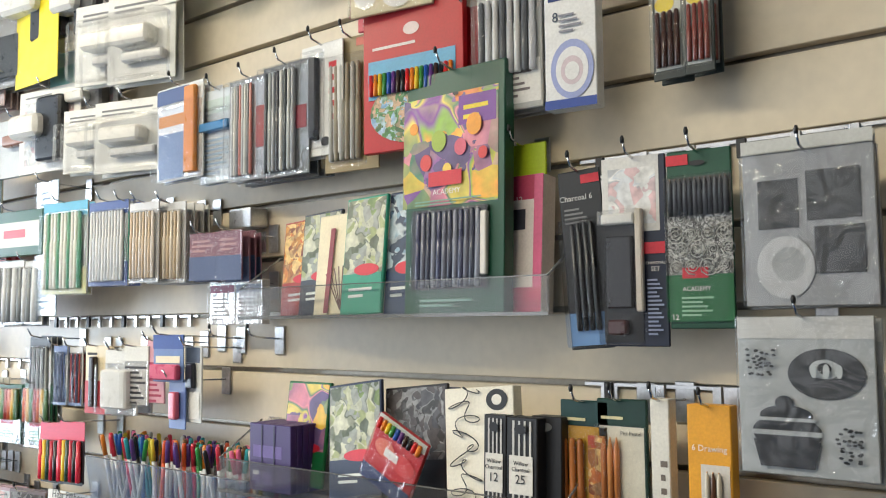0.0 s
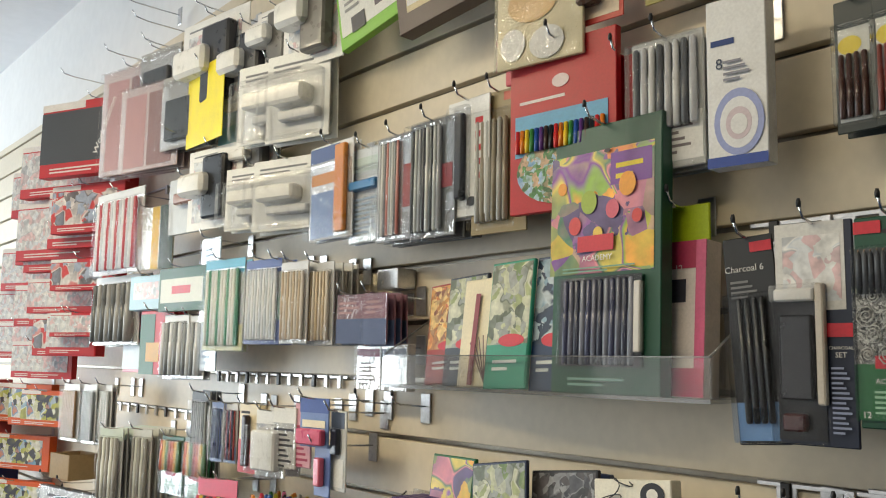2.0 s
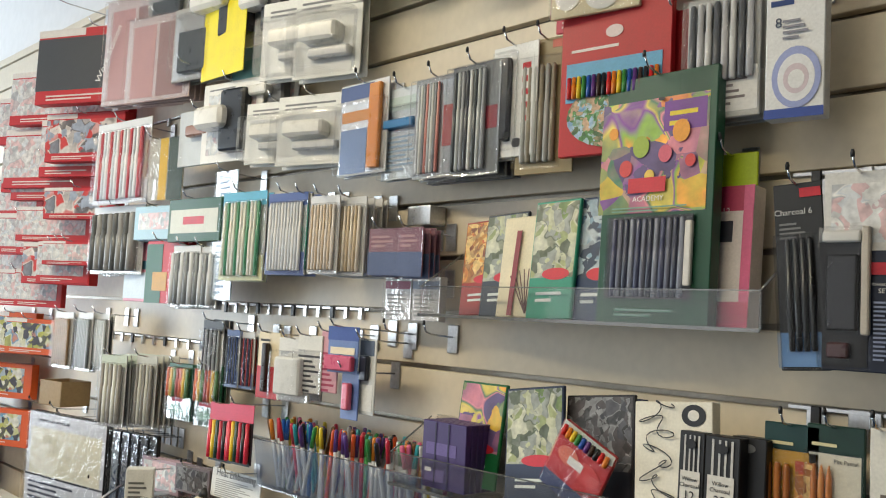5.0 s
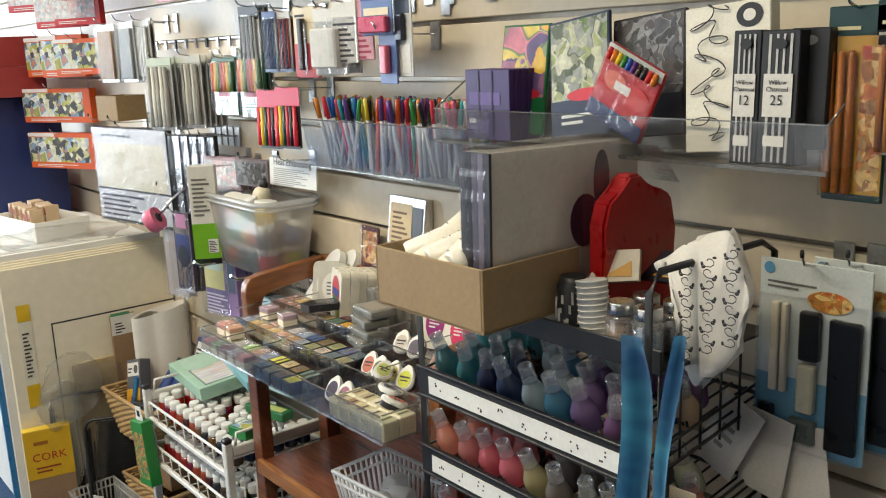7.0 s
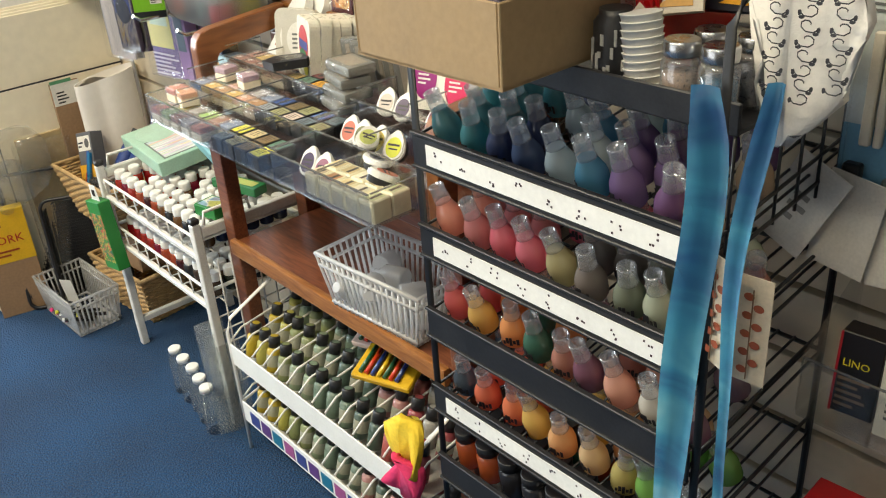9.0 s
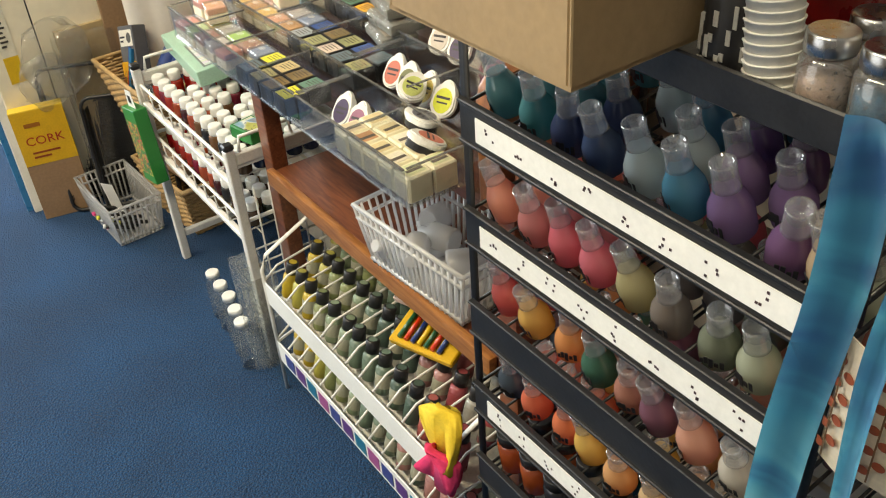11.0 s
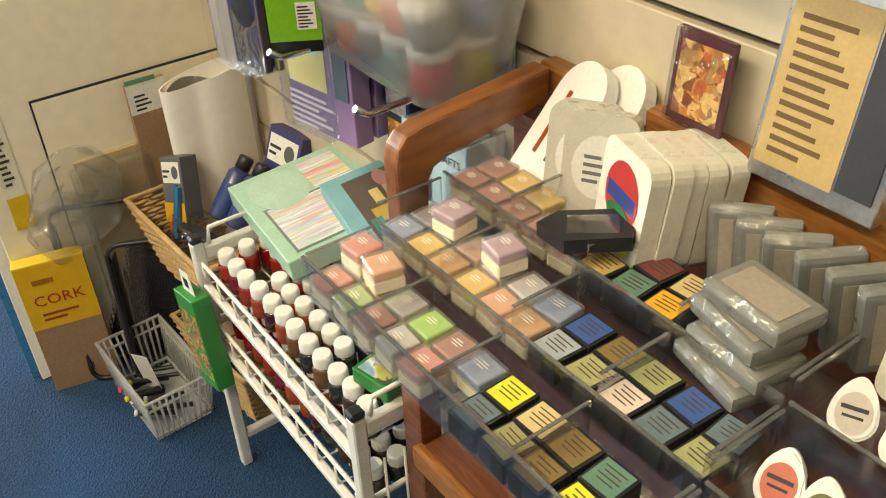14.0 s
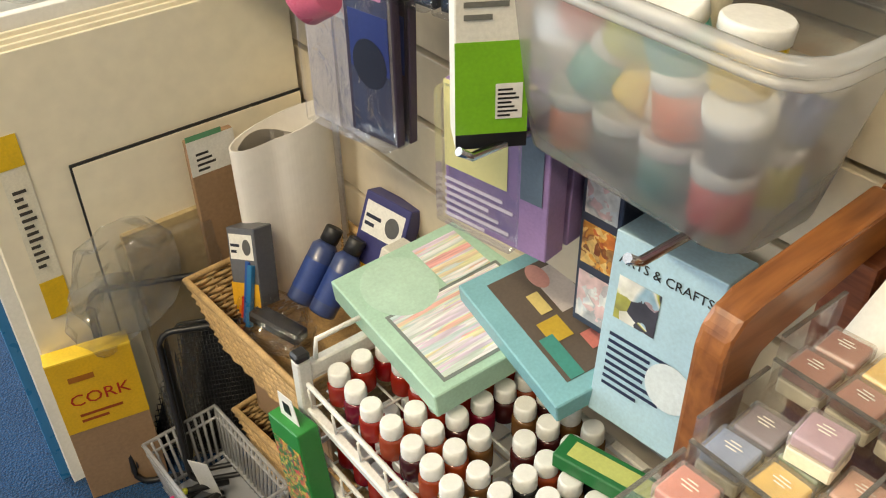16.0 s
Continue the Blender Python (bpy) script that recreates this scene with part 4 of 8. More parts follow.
for x, y, tz, c, lab in ((-0.665, -0.2, 20, C(206, 196, 176), "white triangular paper packet"), (-0.625, -0.16, -15, C(40, 40, 48), "dark printed triangular packet"), (-0.60, -0.11, 30, C(196, 190, 176), "printed paper hang tag")):
    th = thing("paper_packet", lab + " lying on the jars", "packet", pose(x, y, 1.0145, -28, 0, tz))
    part("packet", prism(bmesh.new(), [(-0.035, 0), (0.035, 0.01), (0.03, 0.05), (-0.01, 0.045)], -0.004, 0.004), OWN, th, colour=c)
    part("print", prism(bmesh.new(), [(-0.012, 0.01), (0.025, 0.014), (0.022, 0.034)], -0.0048, -0.0044), OWN, th, colour=C(206, 150, 40))


def cloth(name, label, cat, outline, y, bulge, material, seed):
    """A soft hanging shape cut from an outline, with folds."""
    bm = prism(bmesh.new(), outline, y - 0.006, y + 0.006)
    bmesh.ops.triangulate(bm, faces=bm.faces[:])
    bmesh.ops.subdivide_edges(bm, edges=bm.edges[:], cuts=2, use_grid_fill=False)
    bmesh.ops.subdivide_edges(bm, edges=bm.edges[:], cuts=1, use_grid_fill=False)
    for _ in range(4):
        bmesh.ops.smooth_vert(bm, verts=bm.verts[:], factor=0.5, use_axis_x=True, use_axis_z=True)
    for v in bm.verts:
        v.co.y += bulge * noise.noise(Vector((v.co.x * 26 + seed, v.co.z * 9, seed)))
    for f in bm.faces:
        f.smooth = True
    th = thing(name, label, cat)
    part("cloth", bm, material, th)
    return th


COTTON = mat("white_cotton", (0.8, 0.78, 0.74), 0.9, vary=0.08, scale=20, bump=0.3, bump_scale=500)
vest = cloth("baby_bodysuit", "white cotton baby bodysuit with a dark stencilled pattern", "bodysuit",
             [(-0.599, 1.055), (-0.583, 1.065), (-0.539, 1.096), (-0.493, 1.112), (-0.483, 1.089), (-0.464, 1.041), (-0.485, 0.996), (-0.479, 0.972), (-0.528, 0.916), (-0.545, 0.921), (-0.563, 0.975), (-0.554, 1.002), (-0.568, 1.042), (-0.59, 1.044)], -0.2, 0.012, COTTON, 3)
bm = bmesh.new()
for c in range(3):
    for j in range(9):
        x, z, sd = -0.541 + c * 0.029, 1.06 + c * 0.014 - j * 0.0125, 1 if j % 2 else -1
        tube(bm, [(x + sd * (0.002 + 0.0011 * q) * math.cos(q * 0.75), -0.2172, z + (0.001 + 0.0009 * q) * math.sin(q * 0.75)) for q in range(9)], 0.0006, 4)
        prism(bm, oval(0.005, 0.003, 8, x - sd * 0.007, z + 0.005), -0.2175, -0.2165)
        prism(bm, oval(0.003, 0.005, 8, x + sd * 0.009, z - 0.004), -0.2175, -0.2165)
part("stencil_pattern", bm, OWNM, vest, colour=C(60, 60, 66))


def ribbon(x0, xw, zt, zb, y, seed):
    th = thing("dyed_ribbon", "long blue tie-dyed ribbon hanging from the rack post", "ribbon")
    bm, n = bmesh.new(), 28
    rows = []
    for i in range(n + 1):
        f = i / n
        cx = x0 + 0.007 * math.sin(f * 5 + seed) + 0.003 * math.sin(f * 13 + seed)
        w = xw * min(1, 0.7 + 4 * f)
        yy = y + 0.009 * math.sin(f * 8 + seed)
        tw = 0.5 * math.sin(f * 4.6 + seed)
        rows.append([bm.verts.new((cx + s * w / 2 * math.cos(tw), yy + s * w / 2 * math.sin(tw) + 0.003 * math.cos(3 * s), zt + (zb - zt) * f)) for s in (-1, -0.33, 0.33, 1)])
    for a, b in zip(rows, rows[1:]):
        for i in range(3):
            bm.faces.new((a[i], a[i + 1], b[i + 1], b[i])).smooth = True
    bmesh.ops.solidify(bm, geom=bm.faces[:], thickness=0.0008)
    part("ribbon", bm, TIEDYE, th)


ribbon(-0.551, 0.035, 1.0, 0.33, -0.306, 0.4)
ribbon(-0.5, 0.019, 1.01, 0.36, -0.298, 2.2)
for i, x in enumerate((-0.522, -0.496)):
    goods("gift_tag", "cream card gift tag with a brown leafy print", "tag", x - 0.01, 0.84 - 0.02 * i, 0.034, 0.115, 0.285 - 0.02 * i, 0.0012, C(222, 206, 180), [("o", 0.2 + 0.3 * (k % 2), 0.15 + 0.085 * k, 0.5 + 0.3 * (k % 2), 0.22 + 0.085 * k, C(160, 84, 56)) for k in range(9)] + [("r", 0.48, 0.1, 0.52, 0.95, C(120, 90, 60))], turn=-20 + 25 * i, hang=False)
for i, (x, s, c) in enumerate(((-0.535, -26, C(226, 222, 214)), (-0.505, -8, C(214, 208, 198)), (-0.475, 8, C(222, 216, 206)))):
    goods("note_paper", "white folded paper note with pencil writing", "paper", x, 0.865 - 0.008 * i, 0.062, 0.11, 0.075 + 0.012 * (2 - i), 0.0015, c, [("bars", 0.3, 0.3, 0.7, 0.7, C(150, 146, 140), 3)] if i == 0 else (), skew=-s, hang=False)

# ---- white trolley with the paint pots ----
def trolley():
    th = thing("white_trolley", "white painted metal trolley with wire shelves", "trolley")
    xa, xb, yf, yb = -2.145, -1.686, -0.276, -0.03
    for x in (xa, xb):
        for y in (yf, yb):
            post = part("post", B(0.018, 0.018, 0.487, x, y, 0.0, 0.002), WHITEW, th)
            part("end_cap", B(0.0195, 0.0195, 0.012, x, y, 0.4872, 0.003), BLACK, post, "black plastic cap")
    for zt in (0.40, 0.285):
        for y in (yf, yb):
            part("shelf_rail", B(xb - xa - 0.019, 0.012, 0.012, (xa + xb) / 2, y, zt + 0.004, 0.002), WHITEW, th)
            part("shelf_rail", B(xb - xa - 0.019, 0.006, 0.007, (xa + xb) / 2, y, zt + 0.05, 0.002), WHITEW, th)
        for i in range(9):
            x = xa + 0.018 + i * (xb - xa - 0.036) / 8
            part("wire", tube(bmesh.new(), [(x, yf - 0.004, zt + 0.053), (x, yf - 0.002, zt + 0.02), (x, yf + 0.012, zt + 0.018), (x, yb, zt + 0.018)], 0.0018, 5), WHITEW, th)
        for i in range(4):
            y = yf + 0.03 + i * 0.055
            part("wire", tube(bmesh.new(), [(xa, y, zt + 0.0145), (xb, y, zt + 0.0145)], 0.0018, 5), WHITEW, th)
        for x in (xa, xb):
            part("end_rail", tube(bmesh.new(), [(x, yf, zt + 0.05), (x, yb, zt + 0.05)], 0.004, 6), WHITEW, th)
    for x in (xa, xb):
        part("handle", tube(bmesh.new(), [(x, yf + 0.02, 0.478), (x, yf + 0.024, 0.505), (x, yf + 0.12, 0.505), (x, yf + 0.124, 0.478)], 0.0035, 7), WHITEW, th)
        part("handle_bar", B(0.014, yb - yf - 0.02, 0.022, x, (yf + yb) / 2, 0.455, 0.002), WHITEW, th)
    for i in range(6):
        z = 0.10 + 0.034 * i
        part("end_grid", tube(bmesh.new(), [(xb + 0.002, yf, z), (xb + 0.002, yb, z)], 0.002, 5), WHITEW, th)
    for i in range(7):
        y = yf + 0.03 + 0.03 * i
        part("end_grid", tube(bmesh.new(), [(xb + 0.005, y, 0.1), (xb + 0.005, y, 0.4)], 0.002, 5), WHITEW, th)
    part("foot_rail", B(0.014, yb - yf - 0.02, 0.016, xa, (yf + yb) / 2, 0.06, 0.002), WHITEW, th)


trolley()
pot = thing("paint_pot", "small paint pot with a ribbed white screw cap", "pot", group="white-capped paint pots")
part("pot", lathe(bmesh.new(), [(0.0145, 0), (0.0155, 0.002), (0.0155, 0.028), (0.0125, 0.032)], 16), INK, pot)
bm = lathe(bmesh.new(), [(0.0128, 0.0322), (0.0136, 0.0335), (0.0134, 0.047), (0.0118, 0.0512), (0.011, 0.0514)], 40)
for k, v in enumerate(bm.verts):
    if k % 2 and 40 <= k < 120:
        v.co.x, v.co.y = v.co.x * 0.94, v.co.y * 0.94
part("cap", bm, WHITEP, pot, "ribbed white cap")
POTS = [C(170, 30, 30), C(196, 60, 40), C(150, 30, 60), C(196, 90, 50), C(90, 40, 40), C(140, 100, 60), C(60, 60, 60), C(40, 50, 90), C(90, 70, 50), C(50, 60, 50)]
first = True
for tier, z0, nrow in ((0, 0.4205, 6), (1, 0.3055, 4)):
    for i in range(12):
        for j in range(nrow):
            if rnd.random() < 0.05:
                continue
            m = pose(-2.118 + i * 0.0366 + rnd.uniform(-0.002, 0.002), -0.242 + j * 0.034 + rnd.uniform(-0.002, 0.002), z0, 0, 0, rnd.uniform(0, 90))
            o = pot if first else copy_thing(pot, m)
            pot.matrix_basis = m if first else pot.matrix_basis
            first = False
            tint(o, ("pot",), POTS[min(9, max(0, int(i * 0.7 + rnd.uniform(-1, 2))))])


def flat_box(name, label, m, w, d, h, colour, panels):
    """A shallow carton lying on its back with its printed face up."""
    th = thing(name, label, "craft set", m)
    part("carton", B(w, d, h, 0, 0, 0, 0.0015), OWN, th, colour=colour)
    sub = th
    for i, (kind, x0, y0, x1, y1, what) in enumerate(panels):
        own = isinstance(what, tuple)
        bw, bd = (x1 - x0) * w, (y1 - y0) * d
        cx, cy = ((x0 + x1) / 2 - 0.5) * w, ((y0 + y1) / 2 - 0.5) * d
        if kind == "o":
            part("round_label", prism(bmesh.new(), oval(bw, bd, 24, cx, cy), -h - 0.0006 - 0.0003 * i, -h - 0.0003 * i, pose(0, 0, 0, -90)  @ Matrix.Diagonal((1, 1, -1, 1))), OWN if own else what, th, colour=what if own else None)
        else:
            part("window" if what is CLEAR else "printed_panel", B(bw, bd, 0.0004, cx, cy, h + 0.0003 * (i + 1)), OWN if own else what, th, colour=what if own else None)
    return th


flat_box("card_making_set", "pale green boxed craft set with a window of striped papers", pose(-2.087, -0.09, 0.4905, 6, 0, -5), 0.245, 0.205, 0.034, C(170, 206, 184),
         [("r", 0.42, 0.1, 0.95, 0.9, C(120, 130, 126)), ("r", 0.44, 0.12, 0.93, 0.88, STRIPES), ("o", 0.03, 0.46, 0.5, 0.92, C(180, 212, 192)), ("r", 0.08, 0.54, 0.42, 0.86, STRIPES), ("r", 0.76, 0.72, 0.93, 0.95, C(214, 220, 210))])
flat_box("card_making_set", "pale blue boxed craft set with a window of small embellishments", pose(-1.955, -0.05, 0.533, 9, 4, -10), 0.21, 0.125, 0.026, C(126, 178, 188),
         [("r", 0.1, 0.22, 0.9, 0.94, C(96, 86, 78)), ("r", 0.16, 0.62, 0.5, 0.9, C(196, 186, 180)), ("o", 0.1, 0.24, 0.3, 0.42, C(206, 150, 140)), ("r", 0.5, 0.34, 0.66, 0.56, C(190, 160, 60)), ("r", 0.6, 0.26, 0.9, 0.4, C(70, 140, 130)), ("r", 0.3, 0.44, 0.46, 0.56, C(210, 190, 120)), ("r", 0.68, 0.6, 0.8, 0.8, C(200, 120, 110))])
flat_box("crayon_box", "small green and yellow printed box on the trolley", pose(-1.725, -0.21, 0.4752, 0, 0, 12), 0.062, 0.05, 0.024, C(40, 120, 50), [("r", 0.1, 0.1, 0.9, 0.9, TOYART)])
flat_box("craft_box", "long flat green printed box on the trolley", pose(-1.79, -0.115, 0.4757, 0, 0, 14), 0.13, 0.036, 0.02, C(40, 110, 60), [("r", 0.1, 0.2, 0.9, 0.8, C(190, 196, 110))])
goods("craft_magazine_box", "pale blue printed carton standing behind the trolley", "carton", -1.798, 0.745, 0.118, 0.225, 0.085, 0.05, C(176, 208, 224), [("t", 0.5, 0.14, 0.017, "ARTS & CRAFTS", BLK, 0.86), ("r", 0.1, 0.2, 0.5, 0.42, TOYART), ("bars", 0.1, 0.48, 0.75, 0.8, NAVY, 8), ("o", 0.5, 0.5, 0.95, 0.75, C(214, 224, 228))], turn=6, lean=-4, skew=0, hang=False)
goods("craft_magazine_box", "dark printed carton with small pink pictures", "carton", -1.892, 0.79, 0.05, 0.2, 0.06, 0.04, C(60, 66, 84), [("r", 0.1, 0.05, 0.9, 0.3, PALEART), ("r", 0.1, 0.35, 0.9, 0.6, WARMART), ("r", 0.1, 0.65, 0.9, 0.95, PALEART)], turn=4, hang=False)

# ---- wire paint rack under the stand ----
def paint_rack():
    th = thing("paint_rack", "white coated wire rack of paint bottles on two tiers", "rack")
    xa, xb, yf, yb = -1.59, -1.02, -0.296, -0.05
    for s, zf in enumerate((0.215, 0.075)):
        part("front_panel", B(xb - xa, 0.003, 0.05, (xa + xb) / 2, yf, zf, 0.001), WHITEP, th)
        part("tray_floor", B(xb - xa, yb - yf, 0.002, (xa + xb) / 2, (yf + yb) / 2, zf, 0, Matrix.Translation((0, 0, 0))), WHITEW, th)
        for i in range(15):
            x = xa + (xb - xa) * i / 14
            part("divider_wire", tube(bmesh.new(), [(x, yf + 0.003, zf + 0.052), (x, yf + 0.03, zf + 0.072), (x, yb, zf + 0.105), (x, yb, zf + 0.03)], 0.0022, 6), WHITEW, th)
    for i in range(12):
        part("colour_chart", B(0.034, 0.0008, 0.03, xa + 0.05 + i * 0.042, yf - 0.0022, 0.083), OWN, th, colour=(C(60, 70, 130), C(90, 60, 120), C(40, 110, 140), C(150, 80, 130))[i % 4])
    for x in (xa, xb):
        part("side_loop", tube(bmesh.new(), [(x, yf, 0.0), (x, yf, 0.29), (x, yf + 0.012, 0.318), (x, yf + 0.2, 0.405), (x, yb, 0.405), (x, yb, 0.0)], 0.0036, 7), WHITEW, th)
        part("side_loop", tube(bmesh.new(), [(x, yf, 0.12), (x, yb, 0.19)], 0.003, 6), WHITEW, th)


paint_rack()
pb = thing("paint_bottle_small", "small paint bottle with a black cap lying in the wire rack", "bottle", group="craft paint bottles")
part("body", lathe(bmesh.new(), [(0.0135, 0), (0.0145, 0.003), (0.0145, 0.044), (0.009, 0.05)], 12), OWNG, pb)
part("cap", lathe(bmesh.new(), [(0.0112, 0.0502), (0.0112, 0.07), (0.0095, 0.072)], 14), BLACK, pb, "black cap")
part("cap_dot", lathe(bmesh.new(), [(0.0075, 0.0722), (0.0075, 0.0726)], 12), OWNM, pb)
part("label", lathe(bmesh.new(), [(0.0147, 0.012), (0.0147, 0.036)], 12, cap=False), OWN, pb)
PAINTS = [C(206, 180, 60), C(196, 190, 96), C(150, 160, 110), C(150, 168, 140), C(120, 140, 124), C(90, 110, 100), C(190, 140, 136), C(196, 110, 106), C(170, 84, 90), C(170, 168, 160), C(180, 150, 120), C(110, 76, 76)]
PAINTS = [shade(c, 0.7) for c in PAINTS]
first = True
for s, zf in enumerate((0.215, 0.075)):
    for i in range(14):
        for j in range(4):
            x = -1.565 + i * 0.0398
            m = pose(x, -0.274 + j * 0.052 + 0.01, zf + 0.0175 + j * 0.017, 0, 0, 0) @ pose(0, 0, 0, -14 - 4 * (j % 2), rnd.uniform(-6, 6), rnd.uniform(-90, 90) * 0)
            if s and j > 1:
                continue
            o = pb if first else copy_thing(pb, m)
            pb.matrix_basis = m if first else pb.matrix_basis
            first = False
            c = PAINTS[min(11, max(0, int(i * 0.62 + j * 0.9 + rnd.uniform(-1, 1))))]
            tint(o, ("body", "cap_dot"), c)
            tint(o, ("label",), shade(C(190, 190, 170), 0.7) if rnd.random() < 0.45 else shade(c, 1.1))
for x, y, c, lab in ((-1.2, -0.19, C(214, 170, 30), "yellow boxed set of markers"), (-1.28, -0.13, C(214, 190, 180), "pink-lidded plastic tub")):
    th = thing("marker_set", lab + " lying on the paint bottles", "marker set", pose(x, y, 0.337, 16, 0, 20))
    part("box", B(0.115, 0.075, 0.012, 0, 0, 0, 0.002), OWN, th, colour=c)
    for i in range(7):
        part("marker", lathe(bmesh.new(), [(0.004, 0), (0.004, 0.06)], 8, m=pose(-0.04 + i * 0.012, -0.03, 0.0162, -90)), OWNG, th, colour=(C(40, 90, 60), C(200, 60, 30), C(40, 60, 120), C(220, 180, 40))[i % 4])
GLOVE = [C(222, 190, 50), C(226, 60, 110)]
for i in range(2):
    o = cloth("rubber_glove", ("crumpled yellow cloth" if i == 0 else "crumpled bright pink cloth") + " on the paint rack", "cloth",
              [(-1.075 + 0.03 * i, 0.36 - 0.06 * i), (-1.03, 0.40 - 0.06 * i), (-0.985, 0.37 - 0.05 * i), (-0.99, 0.30 - 0.04 * i), (-1.04, 0.285 - 0.04 * i), (-1.07, 0.31 - 0.05 * i)], -0.3 - 0.012 * i, 0.03, mat("cloth_colour", GLOVE[i], 0.8, vary=0.2, scale=20), 5 + i)


def slotted_basket(name, label, m, w, d, h, material, flare=0.82):
    """A plastic basket with slotted, tapering sides and a rolled rim."""
    th = thing(name, label, "basket", m)
    def at(u, v, f):
        k = flare + (1 - flare) * f
        return Vector((u * w / 2 * k, v * d / 2 * k, h * f))
    part("base", B(w * flare, d * flare, 0.003, 0, 0, 0, 0.001), material, th)
    part("rim", tube(bmesh.new(), [at(-1, -1, 1), at(1, -1, 1), at(1, 1, 1), at(-1, 1, 1)], 0.004, 6, True), material, th)
    part("band", tube(bmesh.new(), [at(-1, -1, .12), at(1, -1, .12), at(1, 1, .12), at(-1, 1, .12)], 0.0045, 6, True), material, th)
    part("band", tube(bmesh.new(), [at(-1, -1, .8), at(1, -1, .8), at(1, 1, .8), at(-1, 1, .8)], 0.0035, 6, True), material, th)
    for sx, sy, n, L in ((0, -1, int(w / 0.013), w), (0, 1, int(w / 0.013), w), (-1, 0, int(d / 0.013), d), (1, 0, int(d / 0.013), d)):
        for i in range(n + 1):
            t = -1 + 2 * i / n
            u, v = (t, sy) if sy else (sx, t)
            part("slat", tube(bmesh.new(), [at(u, v, 0.03), at(u, v, 1)], 0.0028, 4), material, th)
    return th


slotted_basket("plastic_basket", "small white slotted plastic basket of sponges on the shelf", pose(-1.182, -0.172, 0.4515, 0, 0, 4), 0.24, 0.13, 0.10, MILKY)
for i in range(9):
    th = thing("plastic_bottle", "small empty clear plastic bottle in the basket", "bottle", pose(-1.25 + 0.034 * (i % 5), -0.192 + 0.04 * (i // 5), 0.475 + 0.03 * (i % 2), 60 + 20 * (i % 3), 30 * (i % 4), 40 * i), "empty bottles")
    part("bottle", lathe(bmesh.new(), [(0.018, 0), (0.02, 0.004), (0.02, 0.04), (0.009, 0.05), (0.009, 0.06)], 14), MILKY, th)
slotted_basket("floor_basket", "clear slotted plastic basket of marker pens on the carpet", pose(-2.39, -0.335, 0.001, 0, 0, 3), 0.225, 0.13, 0.11, clear("clear_basket", (0.93, 0.94, 0.95), 0.12, 0.2, haze=0.4), 0.84)
for i in range(12):
    th = thing("marker_pen", "black marker pen with a coloured end lying in the basket", "pen", pose(-2.445 + 0.011 * i, -0.34 + rnd.uniform(-0.025, 0.02), 0.02 + 0.006 * (i % 3), 74, 0, rnd.uniform(-30, 30)), "marker pens")
    part("barrel", lathe(bmesh.new(), [(0.005, -0.03), (0.0055, 0.03), (0.0055, 0.04)], 8), BLACK, th)
    part("end", lathe(bmesh.new(), [(0.0057, 0.0402), (0.0057, 0.046)], 8), OWNG, th, colour=(C(220, 60, 120), C(230, 230, 230), C(200, 200, 60))[i % 3])
goods("price_card", "white card standing among the pens", "card", -2.42, 0.115, 0.035, 0.10, 0.34, 0.001, WHITE, turn=35, lean=10, hang=False)


# ---- goods on the slat wall: pencils, tins and art sets ----
PENCILS = [C(196, 40, 40), C(216, 120, 30), C(226, 190, 40), C(60, 130, 60), C(40, 80, 160), C(90, 50, 120), C(60, 40, 30), C(30, 30, 34)]
GRAPHITE = [C(60, 62, 66), C(84, 86, 90)]


def label_red(u0, v0, u1, v1):
    return ("r", u0, v0, u1, v1, C(196, 36, 52))


goods("pencil_box", "red carton of colour pencils with a castle picture", "pencil box", -0.702, 1.929, 0.18, 0.236, 0.085, 0.012, RED,
      [("bars", 0.1, 0.3, 0.9, 0.34, C(230, 220, 214), 1), ("o", 0.42, 0.2, 0.58, 0.28, C(220, 200, 196)), ("r", 0.06, 0.41, 0.93, 0.66, C(96, 160, 196)), ("rods", 0.08, 0.5, 0.92, 0.64, None, 18, PENCILS), ("o", 0.08, 0.56, 0.94, 0.96, CASTLE)], turn=6)
goods("pencil_box", "red carton of colour pencils", "pencil box", -0.615, 1.892, 0.066, 0.184, 0.055, 0.025, shade(RED, 0.9), turn=6)
goods("pen_set", "clear wallet of grey drawing pens with a white label", "pen set", -0.538, 1.892, 0.102, 0.167, 0.07, 0.004, C(190, 190, 186),
      [("rods", 0.05, 0.06, 0.95, 0.7, None, 8, [C(96, 98, 102), C(190, 190, 192), C(214, 214, 212)]), ("r", 0.2, 0.6, 0.98, 0.95, WHITE), ("bars", 0.3, 0.66, 0.9, 0.9, C(120, 110, 110), 5), ("r", 0.0, 0.62, 0.4, 0.68, C(200, 60, 90)), ("blis", 0, 0.03, 1, 1, 0.018)], n=3, gap=0.014, turn=4)
goods("glitter_pens", "white carton of glitter pens with blue rings", "pen box", -0.432, 1.907, 0.071, 0.197, 0.085, 0.024, C(228, 228, 226),
      [("bars", 0.08, 0.2, 0.8, 0.28, C(30, 60, 120), 1), ("t", 0.22, 0.42, 0.018, "8", C(60, 70, 90)), ("o", 0.12, 0.55, 0.95, 0.94, C(150, 160, 206)), ("o", 0.22, 0.6, 0.85, 0.9, C(226, 226, 226)), ("o", 0.32, 0.66, 0.75, 0.85, C(206, 190, 196)), ("o", 0.4, 0.7, 0.68, 0.82, C(228, 228, 226)), ("r", 0, 0.94, 1, 1, C(40, 70, 150)), ("bars", 0.3, 0.36, 0.8, 0.5, C(140, 140, 150), 4)], turn=8)
